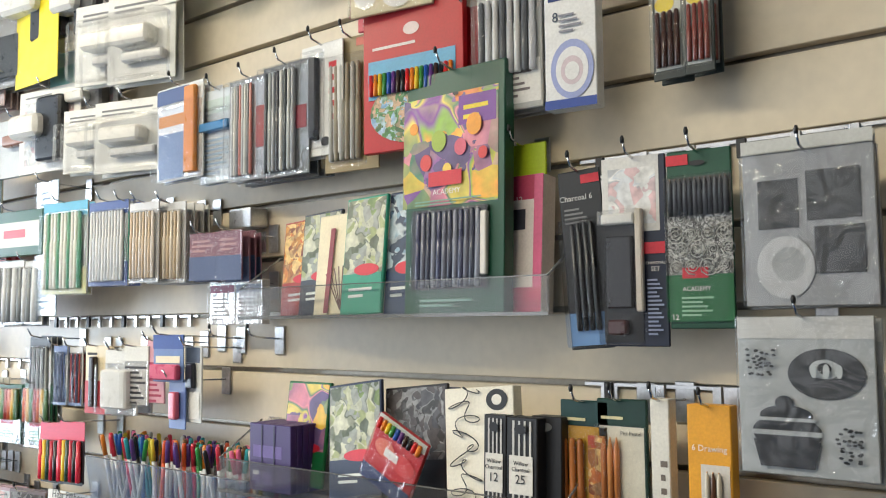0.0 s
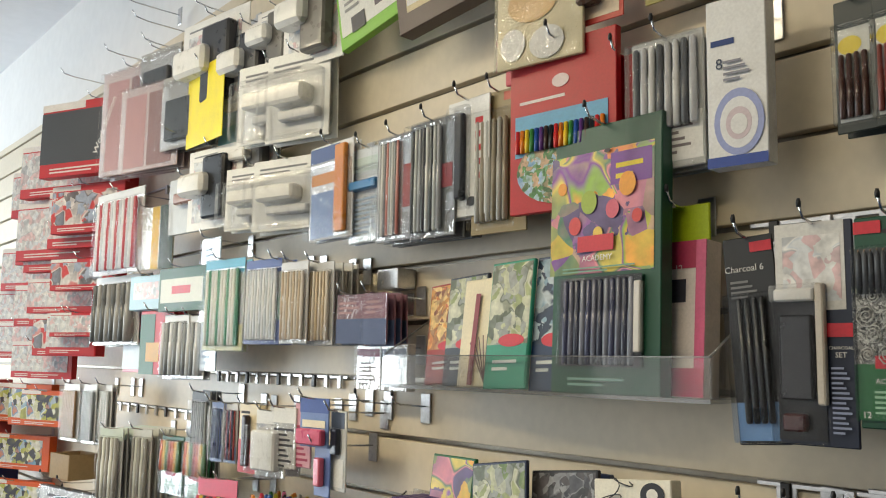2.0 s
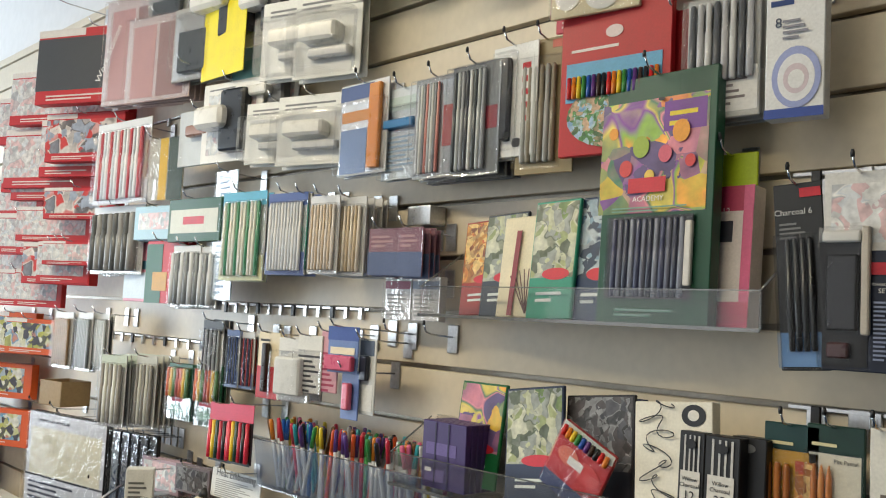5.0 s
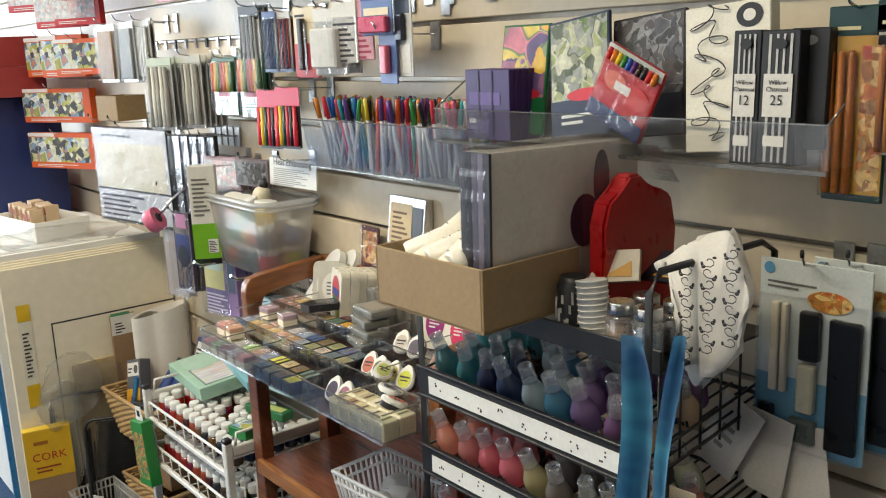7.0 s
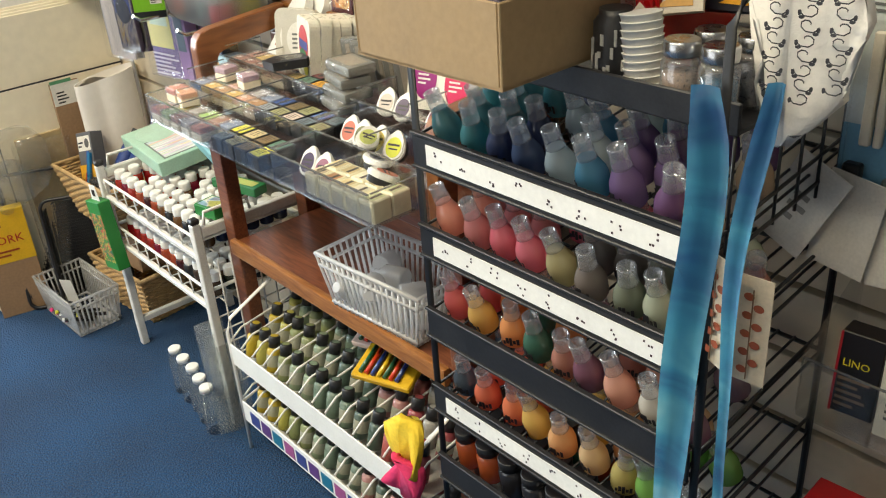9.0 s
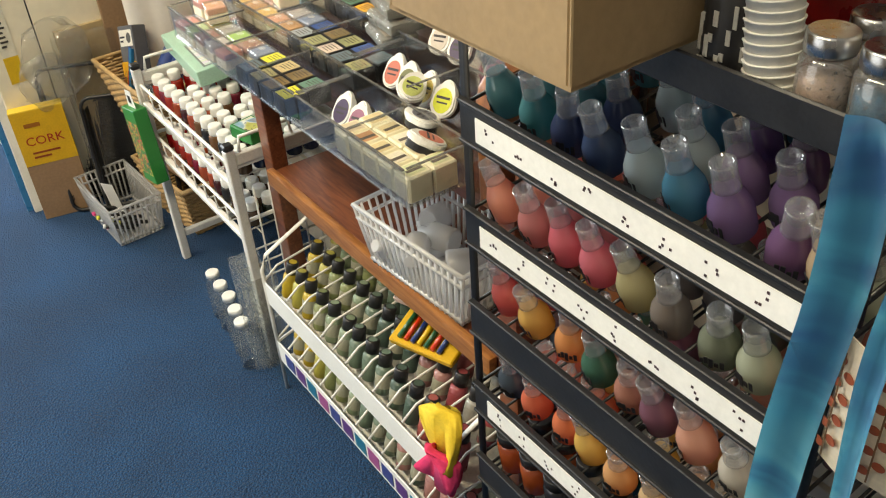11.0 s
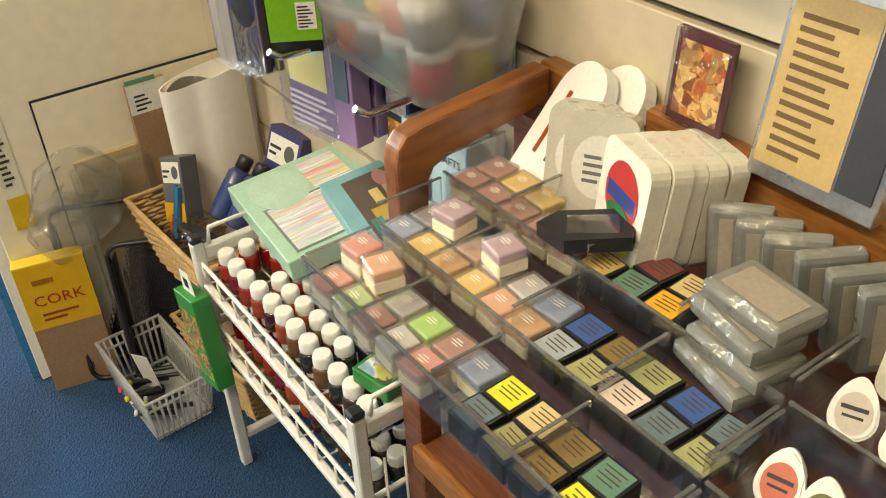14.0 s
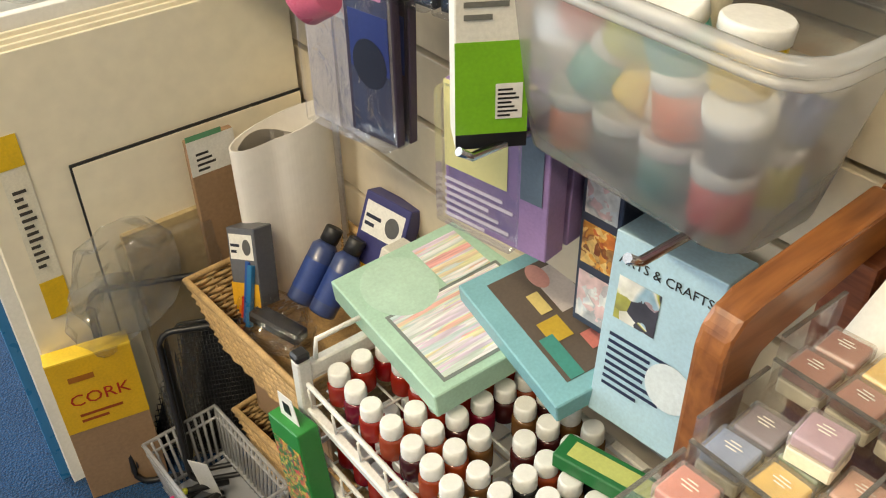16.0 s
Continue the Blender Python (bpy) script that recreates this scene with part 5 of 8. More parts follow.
for i, r in enumerate(("-0.309, 1.873, 0.042, 0.143", "-0.266, 1.871, 0.037, 0.143")):
    xc, zt, w, h = [float(v) for v in r.split(",")]
    goods("brush_set", "dark card of fine brushes with a yellow label", "brush set", xc, zt, w, h, 0.06 + 0.01 * i, 0.003, C(34, 44, 42),
          [("r", 0.1, 0.22, 0.9, 0.92, C(196, 196, 186)), ("o", 0.1, 0.28, 0.7, 0.42, C(214, 190, 50)), ("rods", 0.12, 0.42, 0.9, 0.9, None, 4, [C(120, 60, 50) if i else C(70, 44, 36)]), ("blis", 0.05, 0.2, 0.95, 0.96, 0.014)], n=2, gap=0.016)
goods("egg_pack", "printed bag of white craft shapes on a hook", "packet", -0.73, 2.104, 0.144, 0.204, 0.1, 0.006, C(206, 196, 160),
      [("r", 0.05, 0.12, 0.95, 0.34, C(220, 214, 150)), ("t", 0.3, 0.3, 0.02, "12", C(90, 80, 60)), ("o", 0.14, 0.42, 0.72, 0.7, C(216, 180, 120)), ("o", 0.05, 0.72, 0.35, 0.95, C(214, 214, 210)), ("o", 0.4, 0.75, 0.8, 0.98, C(220, 220, 216))], wrap=0.006, turn=10)
goods("craft_packet", "pink printed packet hanging on a hook", "packet", -0.751, 1.979, 0.132, 0.089, 0.07, 0.006, C(206, 80, 100), [("bars", 0.08, 0.6, 0.9, 0.92, C(230, 200, 200), 4)], turn=10)
goods("leaf_paint", "red card with a small bottle of leafing paint", "craft card", -0.648, 2.1, 0.081, 0.158, 0.07, 0.002, C(196, 70, 56), [("r", 0.08, 0.05, 0.92, 0.95, C(226, 206, 180)), ("bars", 0.15, 0.16, 0.85, 0.24, C(180, 60, 50), 1), ("block", 0.22, 0.46, 0.62, 0.86, (0.024, C(96, 74, 60))), ("block", 0.26, 0.34, 0.58, 0.455, (0.022, C(206, 206, 204)))], turn=5)
goods("gold_wax", "ornate green and white card with a gold wax tin", "craft card", -0.536, 2.111, 0.094, 0.162, 0.05, 0.002, C(150, 140, 70), [("o", 0.05, 0.02, 0.95, 0.98, C(222, 218, 200)), ("bars", 0.2, 0.22, 0.85, 0.36, C(150, 130, 90), 2)], turn=4)
wx, wz, ww, wh = -0.532, 2.043, 0.05, 0.057
th = thing("wax_tin", "small round gold-topped tin fixed on its card", "tin", pose(wx, -0.052, wz - wh / 2, 90))
part("tin", lathe(bmesh.new(), [(0.019, 0), (0.019, 0.014), (0.0175, 0.016)], 22), BLACK, th)
part("lid_disc", lathe(bmesh.new(), [(0.0165, 0.0162), (0.0165, 0.0175)], 22), mat("gold_foil", C(214, 176, 40), 0.3, 0.8), th, "gold lid")
goods("craft_packet", "pink and grey printed carton on the top row", "packet", -0.714, 2.229, 0.168, 0.153, 0.06, 0.02, C(206, 120, 140), [("r", 0, 0.78, 1, 1, C(70, 62, 62)), ("t", 0.85, 0.97, 0.014, "25", C(220, 214, 210)), ("bars", 0.1, 0.2, 0.9, 0.6, C(226, 206, 206), 3)], turn=5)
goods("stencil_sheet", "large grey wrapped sheet on the top row", "stencil", -0.339, 2.162, 0.138, 0.195, 0.06, 0.004, C(160, 162, 160), [("r", 0.1, 0.1, 0.9, 0.85, C(120, 122, 124))], wrap=0.004)
goods("craft_kit", "green and white carton with a photo of card crafts", "kit", -1.185, 2.238, 0.19, 0.172, 0.09, 0.016, C(130, 190, 60), [("r", 0.04, 0.06, 0.96, 0.86, C(222, 222, 214)), ("r", 0.55, 0.3, 0.75, 0.75, C(100, 92, 96)), ("r", 0.76, 0.12, 0.92, 0.6, C(196, 60, 100)), ("bars", 0.12, 0.3, 0.5, 0.6, C(150, 150, 146), 4), ("r", 0.2, 0.7, 0.4, 0.88, C(60, 60, 64))], turn=5, skew=-12)
goods("calligraphy_set", "brown carton of calligraphy pens with a cream script panel", "pen set", -0.985, 2.25, 0.19, 0.215, 0.1, 0.03, C(82, 66, 60), [("r", 0.12, 0.2, 0.9, 0.85, C(206, 190, 150)), ("bars", 0.55, 0.25, 0.88, 0.82, C(150, 130, 96), 12), ("r", 0.13, 0.25, 0.55, 0.8, C(226, 224, 220)), ("block", 0.16, 0.3, 0.55, 0.36, (0.006, C(60, 64, 70))), ("block", 0.16, 0.42, 0.55, 0.48, (0.006, C(60, 64, 70))), ("block", 0.16, 0.54, 0.5, 0.6, (0.006, C(60, 64, 70))), ("block", 0.16, 0.64, 0.3, 0.68, (0.005, C(60, 64, 70))), ("block", 0.16, 0.72, 0.3, 0.76, (0.005, C(60, 64, 70))), ("r", 0.1, 0.16, 0.92, 0.19, C(200, 90, 120)), ("bars", 0.2, 0.05, 0.8, 0.13, C(206, 196, 190), 1)], turn=8, skew=-9)


def punch(r, label, tone, d=0.07):
    """A hanging card with a hand punch on it."""
    xc, zt, w, h = r
    goods("border_punch", label, "punch", xc, zt, w, h, d, 0.003, C(238, 236, 230), [("bars", 0.1, 0.05, 0.9, 0.09, GREY, 1), ("r", 0.1, 0.14, 0.9, 0.9, PALEART), ("block", 0.45, 0.14, 0.85, 0.9, (0.028, tone)), ("block", 0.12, 0.34, 0.6, 0.62, (0.05, C(238, 236, 228)))], turn=8, cap=False)


punch((-1.781, 2.279, 0.27, 0.239), "card with a black and white border punch", C(44, 46, 52), 0.1)
punch((-1.636, 2.221, 0.177, 0.187), "card with a black and white border punch", C(44, 46, 52), 0.08)
punch((-1.531, 2.234, 0.156, 0.148), "card with a grey border punch", C(90, 88, 84))
punch((-1.374, 2.26, 0.187, 0.198), "card with a grey and cream border punch", C(110, 106, 100), 0.08)
punch((-1.748, 1.961, 0.212, 0.186), "card with a black corner punch", C(30, 32, 36), 0.1)
punch((-1.637, 1.965, 0.13, 0.079), "card with a small grey punch", C(110, 110, 110), 0.05)
for r in ((-1.506, 2.102, 0.21, 0.17), (-1.408, 2.097, 0.171, 0.18), (-1.567, 1.89, 0.183, 0.134), (-1.438, 1.886, 0.188, 0.145)):
    xc, zt, w, h = r
    goods("blade_pack", "white clear-wrapped pack of trimmer blades", "blister pack", xc, zt, w, h, 0.09, 0.003, C(240, 240, 234), [("bars", 0.1, 0.08, 0.9, 0.2, GREY, 2), ("block", 0.2, 0.4, 0.75, 0.62, (0.035, C(242, 240, 232))), ("block", 0.3, 0.68, 0.9, 0.8, (0.02, C(206, 206, 204))), ("blis", 0.05, 0.25, 0.95, 0.98, 0.04)], turn=16, n=2, gap=0.02, cap=False)
goods("yellow_card", "bright yellow card hanging behind the punches", "card", -1.763, 2.152, 0.188, 0.184, 0.125, 0.002, C(246, 226, 20), cap=False)
goods("teal_card", "pale teal and pink striped packet", "packet", -1.759, 2.087, 0.175, 0.209, 0.05, 0.003, C(150, 206, 206), [("r", 0.1, 0.55, 0.9, 0.7, C(220, 180, 190)), ("r", 0.1, 0.1, 0.9, 0.3, C(200, 226, 226))], cap=False)

# second row: knives, pens and lead packs
goods("craft_knife", "card with a blue craft knife and an orange brush", "knife card", -1.274, 1.886, 0.145, 0.178, 0.09, 0.003, C(216, 216, 214), [("r", 0, 0.02, 0.7, 0.18, C(60, 80, 130)), ("r", 0.05, 0.3, 0.9, 0.42, C(196, 130, 60)), ("r", 0.05, 0.5, 0.6, 0.98, C(110, 130, 170)), ("block", 0.68, 0.05, 0.9, 0.95, (0.01, C(206, 130, 50))), ("blis", 0, 0.2, 1, 1, 0.014)], n=2, gap=0.012)
goods("blade_set", "card of craft blades with a blue clip", "knife card", -1.166, 1.862, 0.117, 0.17, 0.08, 0.003, C(206, 212, 214), [("r", 0, 0.1, 1, 0.25, C(190, 204, 196)), ("block", 0.1, 0.35, 0.8, 0.45, (0.012, C(40, 110, 160))), ("bars", 0.1, 0.5, 0.9, 0.9, C(150, 170, 190), 8), ("blis", 0, 0.2, 1, 1, 0.012)], n=2)
goods("lead_pack", "clear pack of grey leads with a red title", "pen pack", -1.069, 1.863, 0.113, 0.178, 0.09, 0.003, C(150, 150, 150), [("rods", 0.1, 0.06, 0.6, 0.95, None, 8, [C(176, 178, 180), C(206, 204, 200), C(120, 122, 126), C(190, 120, 110)]), ("r", 0.66, 0.3, 0.9, 0.7, C(150, 60, 56)), ("blis", 0, 0.02, 1, 1, 0.014)], n=4, gap=0.014)
goods("lead_pack", "clear pack of black and grey mechanical pencils", "pen pack", -0.975, 1.87, 0.114, 0.189, 0.09, 0.003, C(110, 112, 112), [("rods", 0.08, 0.06, 0.75, 0.95, None, 8, [C(70, 74, 76), C(176, 180, 178), C(150, 152, 156), C(60, 60, 66), C(206, 206, 202)]), ("r", 0.7, 0.4, 0.95, 0.6, C(140, 50, 60)), ("blis", 0, 0.02, 1, 1, 0.016)], n=4, gap=0.014)
goods("marker_card", "white card with a black pen and red upright title", "pen card", -0.894, 1.888, 0.096, 0.182, 0.085, 0.003, C(230, 230, 226), [("r", 0.62, 0.1, 0.92, 0.72, C(226, 226, 222)), ("bars", 0.68, 0.12, 0.88, 0.7, C(190, 30, 40), 5), ("block", 0.28, 0.12, 0.46, 0.85, (0.011, C(30, 32, 38))), ("o", 0.5, 0.84, 0.72, 0.92, BLK), ("blis", 0.1, 0.06, 0.58, 0.94, 0.013)], n=2)
goods("metallic_markers", "gold card of metallic marker pens in a blister", "pen card", -0.837, 1.89, 0.108, 0.214, 0.075, 0.003, C(150, 134, 96), [("rods", 0.12, 0.2, 0.72, 0.92, None, 6, [C(170, 170, 164), C(140, 130, 110)]), ("r", 0.6, 0.02, 1, 0.08, C(190, 90, 70)), ("blis", 0.04, 0.14, 0.8, 0.97, 0.016)], turn=6)

# acrylic shelf with tins
def acrylic_shelf(x0, x1, z, depth, lip, label):
    th = thing("acrylic_shelf", label, "shelf", pose((x0 + x1) / 2, 0, z))
    w = x1 - x0
    part("shelf_floor", B(w, depth, 0.004, 0, -depth / 2 - 0.002, 0), ACRYL, th)
    part("front_edge", B(w, 0.0015, 0.005, 0, -depth - 0.003, 0), EDGE, th)
    part("front_lip", B(w, 0.003, lip, 0, -depth, 0.0045), ACRYL, th)
    part("lip_edge", B(w, 0.0032, 0.0015, 0, -depth, 0.0046 + lip), EDGE, th)
    part("back", B(w, 0.003, 0.11, 0, -0.0035, 0.0045), ACRYL, th)
    for s in (-1, 1):
        bm = prism(bmesh.new(), [(-depth, 0.004), (-0.004, 0.004), (-0.004, 0.11), (-0.02, 0.11), (-depth, lip)], -0.0015, 0.0015, Matrix.Translation((s * (w / 2 - 0.0016), 0, 0)) @ pose(0, 0, 0, 0, 0, 90))
        part("end_panel", bm, ACRYL, th)
        part("end_edge", tube(bmesh.new(), [(s * (w / 2 - 0.0016), -0.02, 0.111), (s * (w / 2 - 0.0016), -depth, lip + 0.005)], 0.0016, 5), EDGE, th)


SZ = 1.4475
acrylic_shelf(-1.06, -0.452, SZ, 0.115, 0.045, "clear acrylic shelf holding pencil tins on the slat wall")


def tin(r, label, top, low, lean=-8, turn=0, skew=0, d=0.085, badge=True, thick=0.0065):
    xc, zt, w, h = r
    p = [("r", 0.03, 0.02, 0.97, 0.66, top), ("r", 0.03, 0.66, 0.97, 0.98, low)]
    if badge:
        p += [("o", 0.3, 0.58, 0.9, 0.68, C(196, 36, 52)), ("bars", 0.2, 0.75, 0.85, 0.86, C(214, 220, 216), 2)]
    goods("pencil_tin", label, "pencil tin", xc, zt, w, h, d, thick, low if isinstance(low, tuple) else GREY, p, lean=lean, turn=turn, skew=skew, hang=False, group="pencil tins")


tin((-0.975, 1.614, 0.095, 0.159), "slim red tin of pastel pencils", WARMART, C(150, 40, 30), skew=-4, d=0.07)
tin((-0.921, 1.622, 0.089, 0.168), "slim tin of sketching pencils with a garden picture", GREENART, C(40, 48, 62), skew=-3, d=0.079)
tin((-0.867, 1.614, 0.099, 0.16), "cream and maroon tin of charcoal pencils", C(222, 210, 176), C(216, 204, 170), skew=-2, badge=False, d=0.088)
th = thing("pencil_fan", "printed fan of dark red pencils on a tin", "print", pose(-0.855, -0.0905, SZ + 0.008, -8))
for i in range(8):
    part("printed_pencil", B(0.0018, 0.0004, 0.07, 0, 0, 0, 0, pose(0.008, -0.0012, 0.004, 0, -34 + 8 * i, 0)), OWN, th, colour=C(80, 34, 30))
part("spine", B(0.01, 0.0006, 0.135, -0.024, -0.0012, 0), OWN, th, colour=C(130, 34, 44))
tin((-0.796, 1.633, 0.085, 0.18), "tin of colour pencils, pale landscape above green", GREENART, C(40, 140, 112), skew=-2, d=0.106)
tin((-0.725, 1.636, 0.065, 0.184), "dark blue tin of water-soluble pencils", BLUEART, C(30, 52, 84), skew=-2, d=0.097)
goods("pencil_gift_set", "large dark green boxed pencil set with a bright picture and window", "pencil set", -0.619, 1.795, 0.175, 0.344, 0.1, 0.022, GREEN,
      [("r", -0.03, 0.1, 0.94, 0.56, BRIGHT), ("r", 0.55, 0.12, 0.92, 0.24, C(110, 56, 140)), ("bars", 0.6, 0.14, 0.88, 0.22, C(226, 200, 60), 2)] + [("o", 0.08 + 0.12 * k - 0.04, 0.2 + 0.047 * (k * 3 % 5), 0.08 + 0.12 * k + 0.05 + 0.03 * (k % 3), 0.25 + 0.047 * (k * 3 % 5) + 0.02 * (k % 3), (C(226, 150, 40), C(200, 60, 60), C(150, 170, 60), C(226, 190, 80), C(206, 90, 110))[k % 5]) for k in range(7)] + [ ("o", 0.5, 0.1, 0.56, 0.115, BLK), label_red(0.26, 0.42, 0.6, 0.48), ("t", 0.45, 0.515, 0.013, "ACADEMY", WHITE, 0.28), ("bars", 0.12, 0.53, 0.9, 0.555, C(120, 160, 140), 2), ("r", 0.1, 0.575, 0.86, 0.9, C(36, 40, 46)), ("rods", 0.14, 0.585, 0.8, 0.895, None, 12, [C(70, 74, 104), C(104, 106, 124), C(60, 64, 84), C(130, 134, 150)]), ("block", 0.8, 0.6, 0.86, 0.85, (0.008, C(226, 222, 214))), ("blis", 0.1, 0.575, 0.87, 0.905, 0.01), ("bars", 0.2, 0.93, 0.8, 0.97, C(120, 160, 140), 2)], lean=-2, hang=True)
goods("pencil_box", "white and pink carton of colour pencils on the shelf", "pencil box", -0.521, 1.637, 0.055, 0.185, 0.07, 0.03, C(226, 214, 206), [("r", 0, 0, 1, 0.18, C(176, 60, 90)), ("t", 0.3, 0.2, 0.012, "12", WHITE), ("r", 0.08, 0.25, 0.5, 0.4, C(50, 50, 60)), ("r", 0.75, 0, 1, 1, C(206, 90, 130)), ("r", 0, 0.82, 1, 1, C(186, 60, 96))], hang=False, lean=-4)
goods("craft_packet", "lime green header card with a blue dot", "packet", -0.53, 1.681, 0.07, 0.052, 0.05, 0.004, C(170, 190, 30), [("o", 0.02, 0.3, 0.25, 0.8, C(30, 70, 140))])
for i in range(2):
    goods("lead_case", "clear plastic case of leads hung below the shelf end", "case", -1.181 + 0.075 * i, 1.517, 0.072, 0.078, 0.06, 0.018, C(210, 206, 204), [("r", 0.02, 0.1, 0.98, 0.28, C(150, 60, 90) if i == 0 else C(120, 130, 150)), ("bars", 0.1, 0.35, 0.9, 0.9, C(150, 150, 150), 6), ("blis", 0, 0.02, 1, 1, 0.006)])
for hx in (-1.198, -1.09):
    hook(hx, 1.413, 0.075)
th = thing("sharpener_clip", "grey metal sharpener holder with two steel clips on the wall", "holder", pose(-1.154, 0, 1.612))
part("body", B(0.062, 0.04, 0.036, 0, -0.024, 0, 0.004, seg=2), STEEL, th)
for s in (-1, 1):
    part("clip", B(0.02, 0.004, 0.04, s * 0.016, -0.004, -0.045, 0.002), CHROME, th)

# hanging sketch sets
sk = goods("sketching_set", "green header pack of twelve graphite pencils with swirl print", "pencil set", -0.273, 1.638, 0.077, 0.208, 0.07, 0.005, GREEN, [("r", 0.0, 0.15, 1, 0.34, C(60, 64, 62)), ("rods", 0.03, 0.16, 0.97, 0.37, True, 12, GRAPHITE), ("r", 0.0, 0.36, 1.0, 0.7, SWIRL), label_red(0.0, 0.02, 0.35, 0.08), ("o", 0.36, 0.06, 0.62, 0.09, BLK), ("r", 0.0, 0.7, 1, 0.96, C(24, 98, 50)), label_red(0.22, 0.66, 0.62, 0.72), ("t", 0.44, 0.79, 0.012, "ACADEMY", WHITE, 0.44), ("bars", 0.2, 0.81, 0.75, 0.93, C(150, 196, 160), 5), ("t", 0.1, 0.95, 0.009, "12", WHITE), ("blis", 0.0, 0.14, 1, 0.97, 0.012)], turn=3)
bm = bmesh.new()
for k in range(13):
    cx, cz, rr = -0.028 + 0.019 * (k % 4) + 0.006 * (k // 4 % 2), 0.072 + 0.019 * (k // 4), 0.0075 + 0.002 * (k % 3)
    tube(bm, [(cx + rr * q / 22 * math.cos(q * 0.72 + k), -0.0032, cz + rr * q / 22 * math.sin(q * 0.72 + k)) for q in range(3, 24)], 0.0007, 4)
part("scroll_print", bm, OWNM, sk, "pale scrolls printed on black", C(196, 196, 190))
goods("charcoal_set", "blister set of charcoal pencils and blender with a sketch print", "pencil set", -0.354, 1.639, 0.082, 0.23, 0.075, 0.004, C(32, 40, 60), [("r", 0.0, 0.0, 0.9, 0.4, C(214, 212, 206)), ("r", 0.1, 0.06, 0.85, 0.36, PALEART), ("r", 0.0, 0.35, 0.62, 0.98, C(26, 27, 29)), ("block", 0.02, 0.3, 0.55, 0.36, (0.012, C(216, 214, 208))), ("block", 0.55, 0.28, 0.66, 0.82, (0.01, C(206, 196, 180))), ("block", 0.08, 0.42, 0.5, 0.8, (0.01, C(30, 30, 32))), ("r", 0.3, 0.54, 0.45, 0.62, C(206, 206, 200)), label_red(0.66, 0.46, 0.98, 0.52), ("t", 0.83, 0.575, 0.0095, "CHARCOAL", WHITE, 0.3), ("t", 0.83, 0.61, 0.0095, "SET", WHITE, 0.14), ("bars", 0.7, 0.64, 0.96, 0.94, C(150, 160, 190), 14), ("block", 0.1, 0.86, 0.4, 0.94, (0.012, C(70, 40, 38))), ("blis", 0, 0.28, 0.68, 0.99, 0.02)], turn=4)
goods("charcoal_sticks", "black blister card of six charcoal sticks", "charcoal", -0.431, 1.631, 0.058, 0.226, 0.075, 0.003, C(34, 36, 38), [("t", 0.4, 0.17, 0.015, "Charcoal 6", C(220, 220, 216), 0.78), ("bars", 0.1, 0.2, 0.7, 0.3, C(120, 120, 120), 4), label_red(0.55, 0.03, 0.98, 0.08), ("rods", 0.2, 0.3, 0.8, 0.9, None, 4, [C(18, 18, 20)]), ("r", 0.04, 0.8, 0.96, 0.98, C(110, 150, 200)), ("blis", 0.05, 0.28, 0.95, 0.99, 0.02)], turn=6, skew=-4)
goods("stencil_sheet", "clear wrapped grey stencil sheet with dark squares", "stencil", -0.15, 1.622, 0.138, 0.168, 0.075, 0.003, C(150, 152, 154), [("r", 0.12, 0.18, 0.44, 0.5, C(52, 54, 56)), ("r", 0.5, 0.14, 0.9, 0.46, C(52, 54, 56)), ("r", 0.55, 0.5, 0.92, 0.8, C(58, 60, 62)), ("o", 0.1, 0.55, 0.55, 0.95, C(186, 188, 188)), ("o", 0.22, 0.62, 0.48, 0.84, C(160, 162, 162)), ("r", 0.0, -0.09, 1, 0.0, C(190, 190, 184))], n=2, wrap=0.006)
xc, zt, w, h = -0.155, 1.443, 0.14, 0.166
cup = goods("stencil_sheet", "grey plastic stencil sheet cut with cake and flower shapes", "stencil", xc, zt, w, h, 0.09, 0.003, C(172, 176, 176), [("r", 0, 0, 1, 0.14, C(200, 200, 196)), ("o", 0.38, 0.2, 0.94, 0.52, C(44, 46, 48)), ("o", 0.54, 0.27, 0.76, 0.39, C(172, 176, 176)), ("o", 0.6, 0.29, 0.7, 0.36, C(44, 46, 48)), ("o", 0.1, 0.62, 0.62, 0.84, C(44, 46, 48)), ("o", 0.16, 0.56, 0.56, 0.7, C(44, 46, 48)), ("o", 0.28, 0.5, 0.42, 0.6, C(44, 46, 48)), ("r", 0.1, 0.72, 0.62, 0.75, C(172, 176, 176)), ("r", 0.14, 0.64, 0.58, 0.66, C(172, 176, 176))], n=2, wrap=0.004)
bm = prism(bmesh.new(), [(-0.39 * w, 0.22 * h), (0.11 * w, 0.22 * h), (0.06 * w, 0.05 * h), (-0.34 * w, 0.05 * h)], -0.0036, -0.0032)
part("cut_shape", bm, OWN, cup, colour=C(44, 46, 48))
bm = bmesh.new()
for i in range(60):
    gx, gz = ((i % 6) * 0.033 - 0.4, (i // 6 % 5) * 0.035 + 0.64) if i < 30 else ((i % 6) * 0.03 + 0.24, (i // 6 % 5) * 0.045 + 0.12)
    prism(bm, oval(0.005, 0.003, 6, gx * w + rnd.uniform(-0.003, 0.003), gz * h + rnd.uniform(-0.003, 0.003)), -0.0036, -0.0032)
tagged(part("dotted_cuts", bm, OWN, cup, colour=C(60, 62, 64)), kind="stuff")
for i in range(3):
    part("petal", prism(bmesh.new(), oval(0.05 * w, 0.09 * h, 10, 0.0 + 0.08 * w + 0.09 * w * i, 0.66 * h), -0.0056, -0.0052), OWN, cup, colour=C(172, 176, 176))

